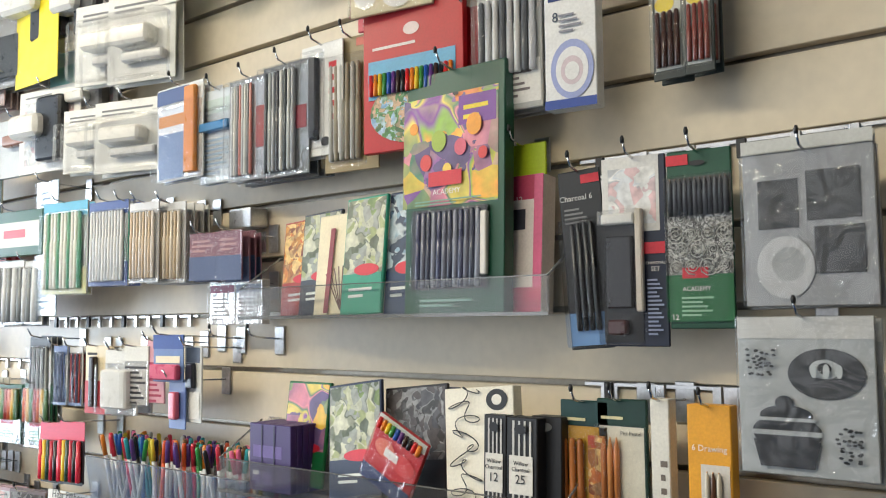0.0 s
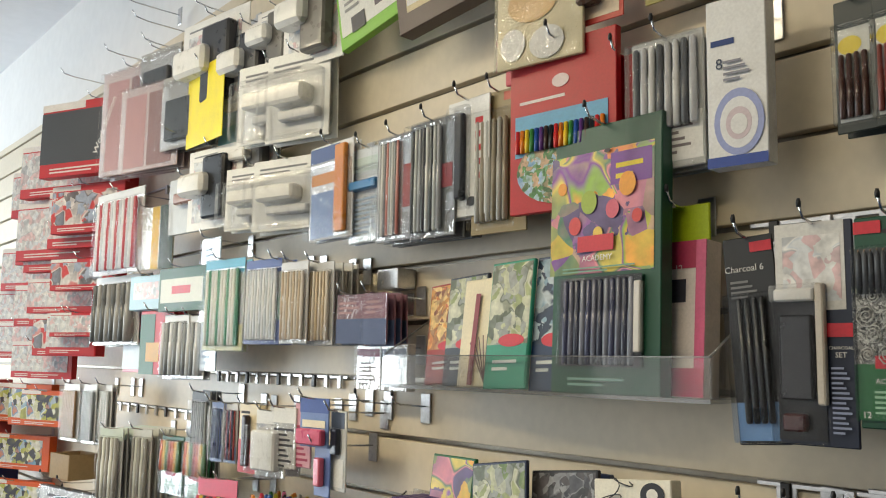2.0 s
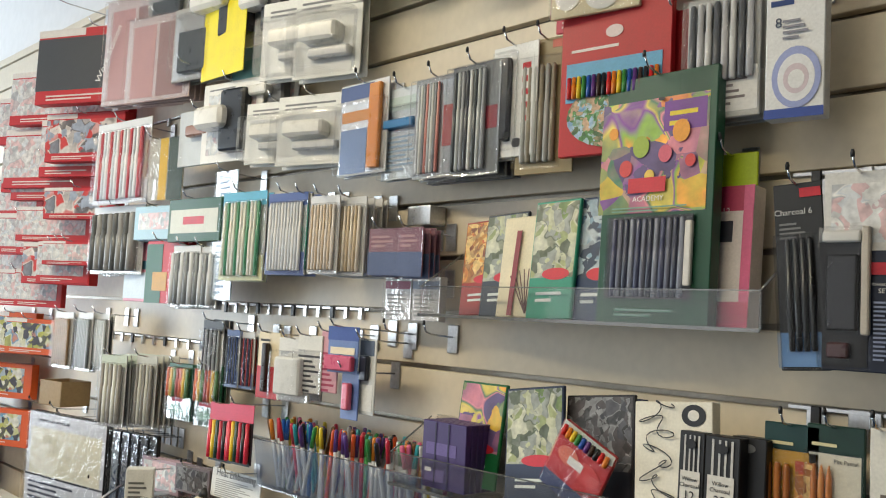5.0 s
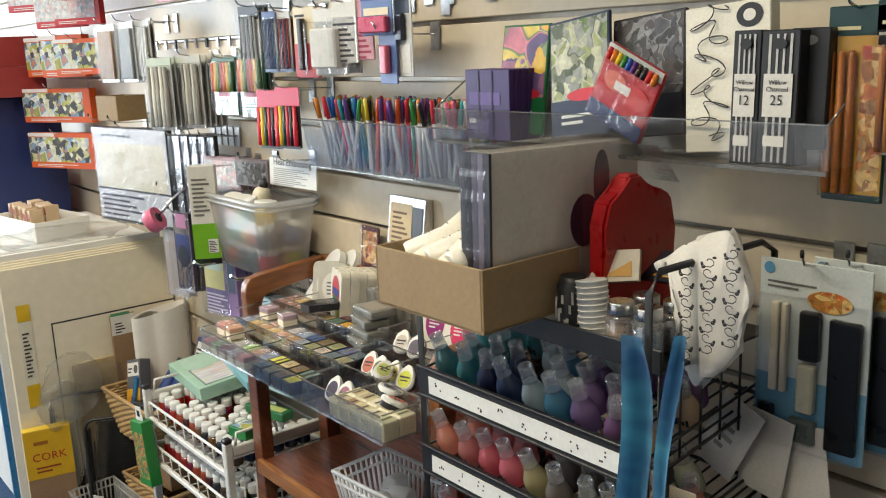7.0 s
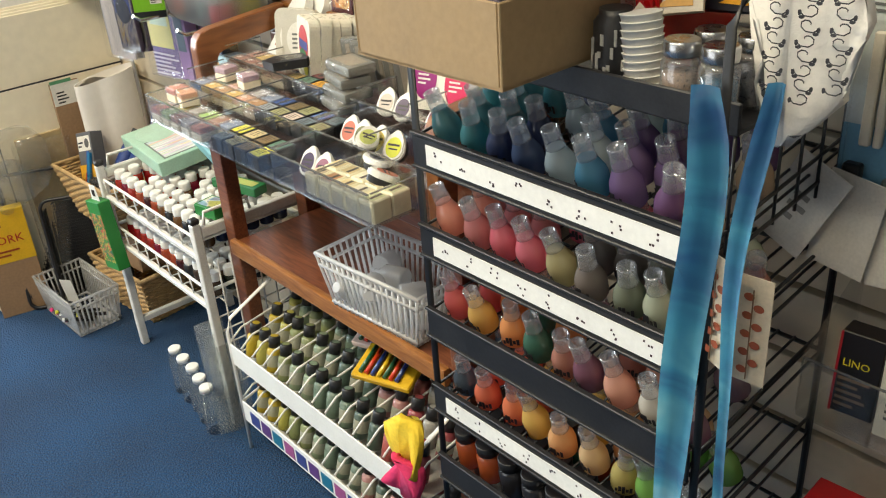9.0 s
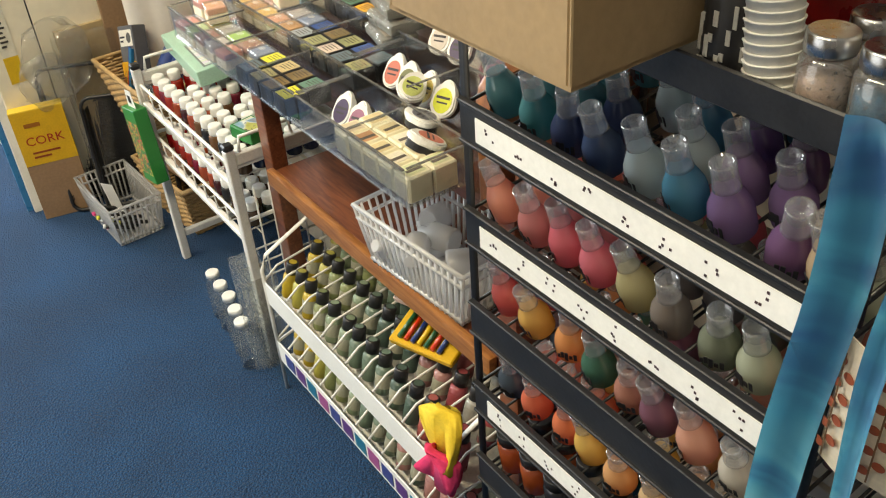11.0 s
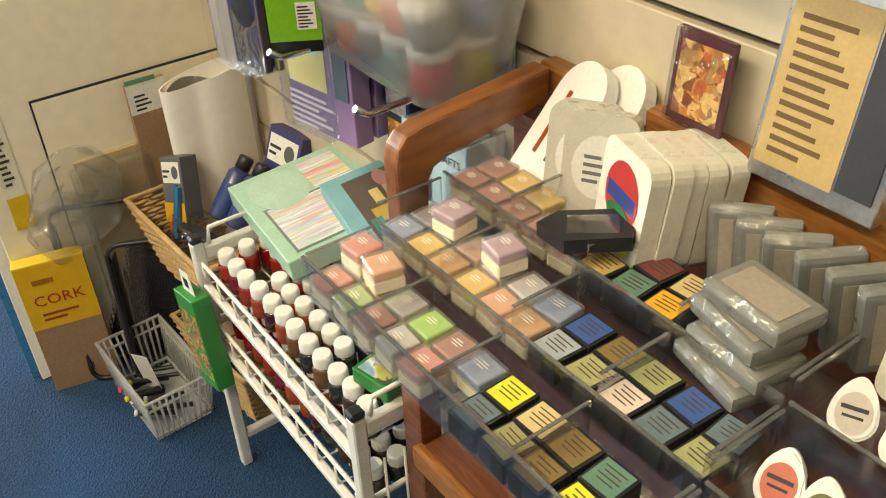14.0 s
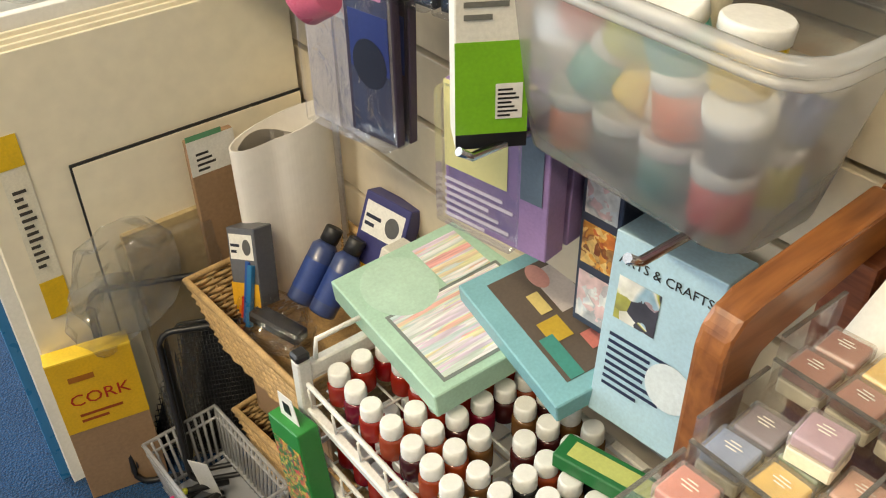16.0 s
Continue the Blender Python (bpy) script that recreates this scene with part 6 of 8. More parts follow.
# lower acrylic shelf
acrylic_shelf(-0.979 - 0.14, -0.439, 1.161, 0.11, 0.05, "clear acrylic shelf holding tins and charcoal boxes")
for i in range(5):
    goods("pencil_carton", "slim purple carton of pencils", "pencil box", -1, 1.278, 0.102, 0.108, 0.1 - 0.013 * i, 0.012, PURPLE, [("bars", 0.1, 0.1, 0.9, 0.9, C(100, 84, 140), 2), ("r", 0.3, 0.02, 0.33, 0.98, C(40, 26, 66)), ("r", 0.6, 0.02, 0.63, 0.98, C(40, 26, 66)), ("r", 0.1, 0.7, 0.25, 0.76, WHITE)], hang=False)
tin((-0.974, 1.345, 0.102, 0.168), "tin of colour pencils with a bright picture", BRIGHT, C(24, 96, 50), d=0.06)
tin((-0.841, 1.35, 0.112, 0.174), "tin of tinted pencils with a house and garden picture", GREENART, C(38, 48, 74), d=0.09, skew=-8)
tin((-0.732, 1.348, 0.12, 0.162), "dark tin of drawing pencils with a graphite picture", GREYART, C(40, 38, 42), d=0.07, skew=-6, badge=False)
goods("pencil_box", "dark blue wallet of pencils at the back of the shelf", "pencil box", -0.695, 1.345, 0.055, 0.147, 0.03, 0.01, NAVY, [("bars", 0.1, 0.35, 0.9, 0.42, C(160, 166, 190), 1)], hang=False)
goods("pastel_set", "small red tilted wallet of coloured pencils in clear film", "pencil set", -0.701, 1.292, 0.097, 0.1, 0.108, 0.008, C(190, 40, 44), [("r", 0, 0, 1, 0.14, C(206, 210, 206)), ("rods", 0.04, 0.04, 0.96, 0.2, None, 10, PENCILS), ("o", 0.45, 0.34, 0.95, 0.62, C(206, 60, 60)), ("o", 0.1, 0.3, 0.5, 0.55, C(220, 120, 100)), ("r", 0.32, 0.4, 0.6, 0.52, WHITE), ("r", 0.0, 0.78, 1, 1, C(60, 70, 110))], skew=26, wrap=0.003, hang=False)
goods("charcoal_box", "tall white carton with flowing black brush lettering", "charcoal box", -0.588, 1.353, 0.116, 0.175, 0.1, 0.02, C(230, 224, 206), [("o", 0.62, 0.02, 0.92, 0.18, BLK), ("o", 0.7, 0.06, 0.84, 0.14, C(226, 222, 210)), ("r", 0.82, 0.4, 0.88, 0.68, C(150, 40, 44))], skew=-5, lean=-5, hang=False)
mb = thing("brush_lettering", "long black handwritten brush stroke on a carton", "lettering", pose(-0.584, -0.1045, 1.178, -5, -5, 0))
part("stroke", tube(bmesh.new(), [(0.016 * math.sin(k * 0.23) + 0.012 * math.sin(k * 0.6) - 0.01, 0.0008, 0.012 + k * 0.0014 + 0.009 * math.sin(k * 0.46 + 1)) for k in range(120)], 0.0008, 5), BLACK, mb)
for i, r in enumerate(((-0.545, 1.32, 0.036, 0.153), (-0.503, 1.319, 0.047, 0.15), (-0.479, 1.32, 0.046, 0.134))):
    xc, zt, w, h = r
    goods("charcoal_box", "black and white striped carton of willow charcoal", "charcoal box", xc, zt, w, h, 0.11 - 0.02 * (i == 2), 0.03, C(36, 36, 38), ([("r", 0.2, 0.03, 0.27, 0.98, C(190, 188, 182)), ("r", 0.4, 0.03, 0.46, 0.98, C(190, 188, 182)), ("r", 0.58, 0.03, 0.64, 0.98, C(190, 188, 182)), ("r", 0.76, 0.03, 0.83, 0.98, C(190, 188, 182)), ("r", 0.12, 0.32, 0.88, 0.64, C(214, 210, 200)), ("t", 0.5, 0.4, 0.0075, "Willow", BLK), ("t", 0.5, 0.45, 0.0075, "Charcoal", BLK), ("t", 0.5, 0.55, 0.016, "25" if i else "12", BLK), ("o", 0.3, 0.06, 0.7, 0.14, BLK), ("r", 0.2, 0.78, 0.75, 0.86, C(220, 216, 206))] if i < 2 else [("o", 0.3, 0.06, 0.7, 0.14, C(120, 120, 120))]), hang=False, lean=-2)
goods("pastel_pencils", "dark green wallet of brown pastel pencils with a gold panel", "pencil set", -0.433, 1.341, 0.069, 0.212, 0.07, 0.006, C(16, 58, 56), [("r", 0.02, 0.15, 0.98, 0.96, C(196, 150, 40)), ("rods", 0.04, 0.22, 0.55, 0.96, None, 3, [C(150, 90, 40), C(170, 104, 46)]), ("r", 0.58, 0.2, 0.95, 0.94, WARMART), ("bars", 0.1, 0.08, 0.9, 0.12, C(214, 206, 160), 1), ("blis", 0, 0.14, 1, 0.98, 0.008)])
goods("pastel_pencils", "dark green wallet of pastel pencils with a cream panel", "pencil set", -0.381, 1.345, 0.067, 0.165, 0.07, 0.006, C(18, 54, 44), [("r", 0.05, 0.2, 0.95, 0.98, C(222, 216, 196)), ("rods", 0.1, 0.28, 0.5, 0.96, True, 3, [C(190, 120, 66), C(206, 140, 80)]), ("bars", 0.1, 0.1, 0.9, 0.15, C(214, 206, 160), 1), ("t", 0.7, 0.26, 0.007, "Pitt Pastel", C(80, 80, 70)), ("blis", 0, 0.18, 1, 0.99, 0.008)])
goods("sketching_box", "slim white carton with upright lettering", "pencil box", -0.328, 1.348, 0.024, 0.157, 0.075, 0.02, C(222, 218, 206), [("bars", 0.5, 0.4, 0.9, 0.9, C(110, 100, 90), 5)])
goods("drawing_pencils", "orange-yellow carton of six drawing pencils", "pencil box", -0.268, 1.344, 0.052, 0.148, 0.075, 0.02, C(226, 160, 40), [("t", 0.5, 0.35, 0.016, "6 Drawing", C(240, 230, 210), 0.8), ("r", 0.3, 0.45, 0.95, 0.9, C(206, 200, 190)), ("rods", 0.4, 0.5, 0.8, 0.95, True, 3, [C(200, 190, 170), C(90, 60, 40)])])
for a, b, z, n in ((-0.47, -0.02, 1.654, 7), (-0.47, -0.1, 1.357, 5), (-1.95, -0.98, 1.854, 16), (-2.1, -1.33, 1.654, 16), (-1.9, -1.33, 1.456, 12), (-2.6, -1.95, 1.357, 10), (-3.2, -2.1, 1.556, 12), (-3.3, -2.2, 1.755, 9), (-3.0, -2.0, 1.954, 6)):
    rail(a, b, z - 0.003, n)

# pen trough
px0, px1, pz0, pz1 = -1.543, -1.033, 1.088, 1.185
th = thing("pen_trough", "clear acrylic wall trough full of loose pens", "trough", pose((px0 + px1) / 2, 0, pz0))
pw, phh = px1 - px0, pz1 - pz0
part("front", B(pw, 0.003, phh, 0, 0, 0, 0, pose(0, -0.1, 0, 9)), ACRYL, th)
part("front_edge", B(pw, 0.0032, 0.0016, 0, 0, phh + 0.0002, 0, pose(0, -0.1, 0, 9)), EDGE, th)
part("floor", B(pw, 0.096, 0.003, 0, -0.05, 0), ACRYL, th)
for k in range(7):
    part("divider", B(0.0025, 0.092, phh * 0.9, -pw / 2 + 0.002 + (pw - 0.004) * k / 6, -0.05, 0.004), ACRYL, th)
loose = thing("pen", "slim coloured pen standing in the trough", "pen", group="loose pens in the trough")
part("barrel", lathe(bmesh.new(), [(0.0034, 0), (0.0038, 0.004), (0.0038, 0.095)], 8), OWNG, loose)
part("cap", lathe(bmesh.new(), [(0.0044, 0.0952), (0.0044, 0.132), (0.003, 0.136)], 8), OWNG, loose)
PENC = [C(220, 90, 40), C(40, 90, 170), C(60, 140, 70), C(200, 50, 70), C(220, 200, 60), C(90, 60, 130), C(30, 30, 34), C(60, 160, 170), C(214, 130, 40), C(190, 190, 186), C(120, 84, 50), C(230, 110, 150)]
first = True
for i in range(110):
    f = (i + 0.5) / 110
    x = px0 + 0.012 + f * (pw - 0.024)
    m = pose(x, rnd.uniform(-0.088, -0.02), pz0 + 0.004, rnd.uniform(-6, 10), rnd.uniform(-13, 13), rnd.uniform(0, 90))
    o = loose if first else copy_thing(loose, m)
    loose.matrix_basis = m if first else loose.matrix_basis
    first = False
    c = rnd.choice(PENC)
    tint(o, ("cap",), c)
    tint(o, ("barrel",), c if rnd.random() < 0.4 else C(206, 210, 214))

# ---- middle and left of the wall ----
def pens(r, label, cols, n=1, d=0.09, head=None, k=4, low=None, gap=0.012, turn=6):
    xc, zt, w, h = r
    p = [("rods", 0.08, 0.12, 0.92, 0.95, None, k * 3 - 1, cols)]
    if head:
        p = [("r", 0, 0, 1, 0.16, head)] + p
    if low:
        p += [("r", 0, 0.72, 1, 1, low)]
    p += [("blis", 0, 0.1, 1, 1, 0.012)]
    goods("pen_pack", label, "pen pack", xc, zt, w, h, d, 0.003, C(206, 206, 204), p, n=n, gap=gap, turn=turn, cap=False)


pens((-1.63, 1.695, 0.151, 0.19), "wrapped bundle of pale blue and green pens", [C(214, 214, 200), C(60, 130, 90), C(206, 206, 196)], 2, 0.12, C(90, 170, 200), 4, C(200, 200, 150))
pens((-1.479, 1.684, 0.122, 0.167), "blue-topped pack of white markers", [C(220, 220, 220), C(196, 200, 206)], 3, 0.11, C(70, 90, 150), 4, C(80, 96, 150))
pens((-1.43, 1.681, 0.03, 0.161), "slim teal pen pack", [C(30, 130, 110)], 1, 0.1, None, 2)
pens((-1.323, 1.666, 0.081, 0.149), "clear sleeve with beige blending stumps", [C(196, 176, 150), C(214, 206, 196)], 6, 0.13, C(210, 210, 210), 3, None, 0.016)
pens((-1.274, 1.663, 0.09, 0.148), "clear sleeve with beige blending stumps", [C(190, 170, 140), C(206, 196, 180)], 4, 0.11, None, 3, None, 0.016)
for r in ((-1.18, 1.601, 0.075, 0.084), (-1.108, 1.601, 0.056, 0.086)):
    xc, zt, w, h = r
    goods("eraser_pack", "small mauve and blue printed pack", "packet", xc, zt, w, h, 0.1, 0.004, C(140, 96, 110), [("r", 0, 0.5, 1, 1, C(90, 104, 140)), ("bars", 0.1, 0.1, 0.9, 0.4, C(190, 150, 150), 3), ("blis", 0, 0, 1, 1, 0.006)], n=4, gap=0.012, turn=8, cap=False)
goods("pencil_wallet", "dark green wallet of pencils lying across the hooks", "pencil set", -1.852, 1.695, 0.208, 0.101, 0.12, 0.01, C(40, 84, 60), [("r", 0.05, 0.25, 0.95, 0.8, C(206, 206, 190)), label_red(0.3, 0.42, 0.7, 0.6)], turn=6, cap=False)
goods("eraser_pack", "pale blue blister pack", "packet", -2.044, 1.688, 0.187, 0.084, 0.12, 0.008, C(170, 204, 220), [("r", 0.1, 0.2, 0.9, 0.7, PALEART)], turn=8, cap=False, n=2)
goods("crayon_pack", "pink and white packet of crayons", "packet", -2.163, 1.6, 0.126, 0.15, 0.1, 0.006, C(222, 150, 170), [("r", 0, 0.3, 1, 0.45, C(60, 110, 120)), ("r", 0, 0.5, 1, 0.95, C(206, 220, 230))], turn=8, cap=False)
goods("crayon_pack", "red and green packet of crayons", "packet", -1.983, 1.599, 0.148, 0.151, 0.12, 0.012, C(190, 26, 36), [("r", 0.0, 0.05, 0.45, 1, C(30, 90, 60)), ("r", 0.2, 0.5, 0.6, 0.8, C(200, 150, 60))], turn=8, cap=False, n=2)
pens((-1.892, 1.587, 0.111, 0.146), "clear pack of silver tubes", [C(196, 200, 204), C(120, 124, 128)], 2, 0.11, None, 2)
pens((-1.821, 1.584, 0.104, 0.143), "clear pack of silver tubes", [C(196, 200, 204), C(120, 124, 128)], 2, 0.1, None, 2)
goods("ruler_pack", "long clear wallet with a pale blue ruler", "ruler", -1.747, 1.753, 0.093, 0.292, 0.1, 0.003, C(206, 220, 232), [("bars", 0.2, 0.05, 0.8, 0.95, C(150, 170, 196), 20), ("blis", 0, 0, 1, 1, 0.006)], cap=False)
pens((-2.263, 1.7, 0.257, 0.182), "clear sleeve with dark drawing tools", [C(90, 92, 92), C(150, 150, 148)], 4, 0.12, None, 3)
goods("ruler_pack", "pale packet with yellow and green stripes", "packet", -2.061, 1.858, 0.209, 0.156, 0.12, 0.004, C(214, 208, 190), [("r", 0.55, 0, 0.7, 1, C(220, 180, 60)), ("r", 0.72, 0, 1, 1, C(70, 84, 76)), ("blis", 0, 0, 1, 1, 0.008)], turn=10, cap=False)
pens((-2.225, 1.92, 0.266, 0.219), "clear hanging pack of white and red pens", [C(226, 226, 230), C(180, 60, 70), C(200, 204, 210)], 1, 0.14, None, 5, C(206, 206, 214))
goods("tube_pack", "clear packet with a copper tube", "packet", -1.889, 1.914, 0.175, 0.135, 0.1, 0.008, C(196, 200, 200), [("block", 0.3, 0.3, 0.8, 0.5, (0.02, C(150, 110, 90)))], turn=6, cap=False)

# row of black pens, erasers and pencil packs lower down
pens((-1.761, 1.416, 0.074, 0.184), "black carded pack of fine pens", [C(40, 40, 44), C(150, 152, 150)], 3, 0.1, C(30, 30, 32), 3)
pens((-1.655, 1.399, 0.045, 0.122), "blue carded pack of black pens", [C(26, 28, 34), C(50, 70, 120)], 2, 0.11, C(70, 90, 140), 3, C(120, 140, 180))
pens((-1.612, 1.397, 0.044, 0.12), "black and blue carded pens", [C(26, 26, 30), C(160, 60, 60), C(40, 50, 90)], 2, 0.1, None, 3, C(120, 140, 180))
goods("marker_card", "cream and red card with one black marker", "pen card", -1.515, 1.4, 0.069, 0.133, 0.11, 0.003, C(222, 206, 170), [("r", 0, 0.52, 1, 1, C(180, 40, 44)), ("bars", 0.1, 0.06, 0.9, 0.14, C(60, 56, 50), 1), ("block", 0.36, 0.16, 0.6, 0.9, (0.012, C(50, 40, 38)))], n=2, cap=False, turn=6)
goods("eraser_pack", "clear packet of white erasers", "eraser pack", -1.41, 1.393, 0.091, 0.122, 0.12, 0.004, C(214, 212, 206), [("block", 0.1, 0.3, 0.9, 0.9, (0.02, C(228, 228, 224))), ("blis", 0, 0.2, 1, 1, 0.026)], n=2, gap=0.03, cap=False, turn=8)
goods("eraser_pack", "card of striped grey and white erasers", "eraser pack", -1.359, 1.401, 0.067, 0.109, 0.12, 0.004, C(222, 220, 212), [("bars", 0.05, 0.3, 0.98, 0.98, C(70, 70, 74), 8), ("blis", 0, 0.25, 1, 1, 0.014)], cap=False, turn=8)
goods("eraser_pack", "pink carded eraser pack", "eraser pack", -1.31, 1.411, 0.046, 0.114, 0.11, 0.004, C(214, 160, 170), [("bars", 0.05, 0.3, 0.98, 0.98, C(170, 70, 96), 8)], cap=False, turn=8)
goods("eraser_card", "blue card with a pink and white eraser", "eraser pack", -1.256, 1.422, 0.077, 0.084, 0.12, 0.003, C(110, 134, 186), [("r", 0, 0, 1, 0.3, C(66, 90, 160)), ("block", 0.05, 0.62, 0.95, 0.95, (0.014, C(206, 90, 120))), ("r", 0.1, 0.45, 0.9, 0.6, C(226, 220, 190))], cap=False, turn=8)
goods("eraser_card", "blue card with a pink eraser pen", "eraser pack", -1.242, 1.343, 0.05, 0.088, 0.11, 0.003, C(96, 116, 170), [("block", 0.3, 0.25, 0.7, 0.8, (0.012, C(206, 100, 120)))], cap=False)
goods("eraser_card", "white card with a dark grey eraser stick", "eraser pack", -1.209, 1.402, 0.05, 0.135, 0.1, 0.003, C(206, 206, 202), [("r", 0.1, 0.02, 0.9, 0.22, C(70, 80, 100)), ("block", 0.3, 0.22, 0.7, 0.55, (0.01, C(40, 44, 56))), ("r", 0.1, 0.6, 0.9, 0.95, C(222, 220, 214))], cap=False)
for i, r in enumerate(((-1.679, 1.24, 0.08, 0.121), (-1.602, 1.246, 0.075, 0.123))):
    xc, zt, w, h = r
    goods("pencil_pack", "pink-topped hanging pack of coloured pencils", "pencil pack", xc, zt, w, h, 0.11, 0.004, C(60, 50, 54), [("r", -0.05, 0, 1.05, 0.3, C(206, 60, 90)), ("rods", 0.02, 0.3, 0.98, 0.97, None, 6, [C(206, 50, 70), C(230, 190, 50), C(40, 70, 60), C(180, 40, 60), C(30, 30, 34)]), ("r", 0, 0.95, 1, 1.02, BLK)], turn=6, cap=False)
pens((-2.13, 1.314, 0.091, 0.175), "clear wallet with a grey lino-cutting handle", [C(150, 146, 140), C(206, 206, 196)], 8, 0.16, C(196, 206, 190), 2, None, 0.014, 16)
pens((-2.034, 1.318, 0.073, 0.173), "clear wallet with a grey lino-cutting handle", [C(140, 136, 130), C(200, 200, 190)], 5, 0.12, C(200, 200, 190), 2, None, 0.014, 14)
for i, r in enumerate(((-1.9, 1.31, 0.097, 0.13), (-1.767, 1.316, 0.098, 0.137))):
    xc, zt, w, h = r
    goods("pencil_pack", "green card pack of coloured pencils", "pencil pack", xc, zt, w, h, 0.1, 0.004, C(26, 82, 54), [("rods", 0.05, 0.08, 0.95, 0.6, None, 7, [C(190, 90, 40), C(206, 170, 60), C(80, 120, 70), C(150, 50, 40)]), label_red(0.2, 0.6, 0.7, 0.68), ("bars", 0.15, 0.72, 0.8, 0.9, C(140, 180, 150), 4), ("blis", 0, 0.06, 1, 1, 0.01)], n=2, cap=False, turn=6)
pens((-2.552, 1.411, 0.104, 0.159), "clear pack of wooden modelling tools", [C(176, 146, 104), C(150, 120, 84)], 2, 0.13, None, 3)
pens((-2.425, 1.414, 0.08, 0.161), "clear pack of silver modelling tools", [C(180, 184, 186), C(120, 124, 126)], 2, 0.12, None, 3)
pens((-2.364, 1.414, 0.078, 0.154), "white pack of modelling tools", [C(214, 214, 210), C(150, 152, 150)], 2, 0.1, None, 3)

# ---- far left: red boxed kits and toy boxes ----
def kit(r, label, paint, d=0.14, thick=0.035, base=C(190, 26, 34), turn=24, hang=True):
    xc, zt, w, h = r
    goods("hobby_kit", label, "kit", xc, zt, w, h, d, thick, base, [("r", 0.0, 0.12, 0.9, 0.82, paint), ("r", 0.0, 0.0, 0.4, 0.1, C(226, 220, 214)), ("bars", 0.1, 0.86, 0.8, 0.95, C(226, 214, 206), 2)], turn=turn, hang=hang, cap=False, group="boxed hobby kits")


kit((-2.401, 2.206, 0.429, 0.214), "red carton of a modelling work station", C(60, 62, 66), 0.16)
wsx, wsz = (-2.253, 2.098)
words("Work Station", 0.03, OWNM, tagged(thing("kit_title", "white slanted lettering on a red carton", "lettering", pose(wsx - 0.02, -0.172, wsz, 0, -62, 14))), pose(0, 0, 0), WHITE)
for r in ((-2.808, 2.072, 0.395, 0.149), (-2.634, 2.127, 0.461, 0.161), (-2.711, 1.959, 0.4, 0.181), (-2.492, 1.976, 0.287, 0.138), (-2.762, 1.879, 0.281, 0.135), (-2.488, 1.763, 0.265, 0.09), (-2.663, 1.718, 0.304, 0.103), (-2.626, 1.609, 0.262, 0.121), (-2.519, 1.611, 0.215, 0.068)):
    kit(r, "red boxed hobby kit with a pale picture", REDART if rnd.random() < 0.5 else PALEART)
for r in ((-3.156, 1.707, 0.281, 0.118), (-2.956, 1.712, 0.213, 0.128), (-2.778, 1.701, 0.212, 0.123), (-2.948, 1.533, 0.211, 0.115), (-2.78, 1.533, 0.192, 0.114), (-2.6, 1.613, 0.2, 0.121), (-3.146, 1.599, 0.292, 0.12), (-3.081, 1.846, 0.27, 0.142), (-2.585, 1.973, 0.262, 0.17), (-2.821, 1.932, 0.345, 0.158)):
    kit(r, "red hanging hobby kit with a white front", PALEART, 0.13, 0.02)
for r in ((-3.163, 1.395, 0.201, 0.128), (-3.002, 1.397, 0.195, 0.132), (-2.83, 1.381, 0.216, 0.108), (-3.129, 1.228, 0.32, 0.112), (-3.122, 1.081, 0.32, 0.119)):
    kit(r, "orange boxed toy kit with a bright picture", TOYART, 0.12, 0.03, C(214, 90, 30))
for r in ((-2.188, 2.247, 0.261, 0.284), (-2.058, 2.17, 0.243, 0.219)):
    xc, zt, w, h = r
    goods("ruler_pack", "pink and cream wallet of long tools", "packet", xc, zt, w, h, 0.14, 0.004, C(206, 180, 170), [("r", 0.1, 0.1, 0.45, 0.95, C(190, 150, 150)), ("r", 0.5, 0.1, 0.9, 0.95, C(150, 120, 120)), ("blis", 0, 0, 1, 1, 0.01)], n=4, gap=0.012, turn=14, cap=False)
for r in ((-2.054, 2.266, 0.184, 0.155), (-1.901, 2.166, 0.176, 0.182)):
    xc, zt, w, h = r
    goods("scissor_card", "grey card with dark-handled scissors", "scissors", xc, zt, w, h, 0.12, 0.003, C(170, 168, 160), [("block", 0.2, 0.35, 0.8, 0.9, (0.014, C(70, 74, 76))), ("blis", 0, 0.1, 1, 1, 0.016)], n=3, gap=0.014, turn=10, cap=False)
for hx, hz in (((-2.136, 2.357)), ((-2.064, 2.277)), ((-2.341, 2.321)), ((-2.733, 2.349)), ((-1.757, 2.28)), ((-1.456, 2.294)), ((-1.899, 2.012)), ((-2.23, 2.437))):
    hook(hx, hz, 0.17, tip=False)

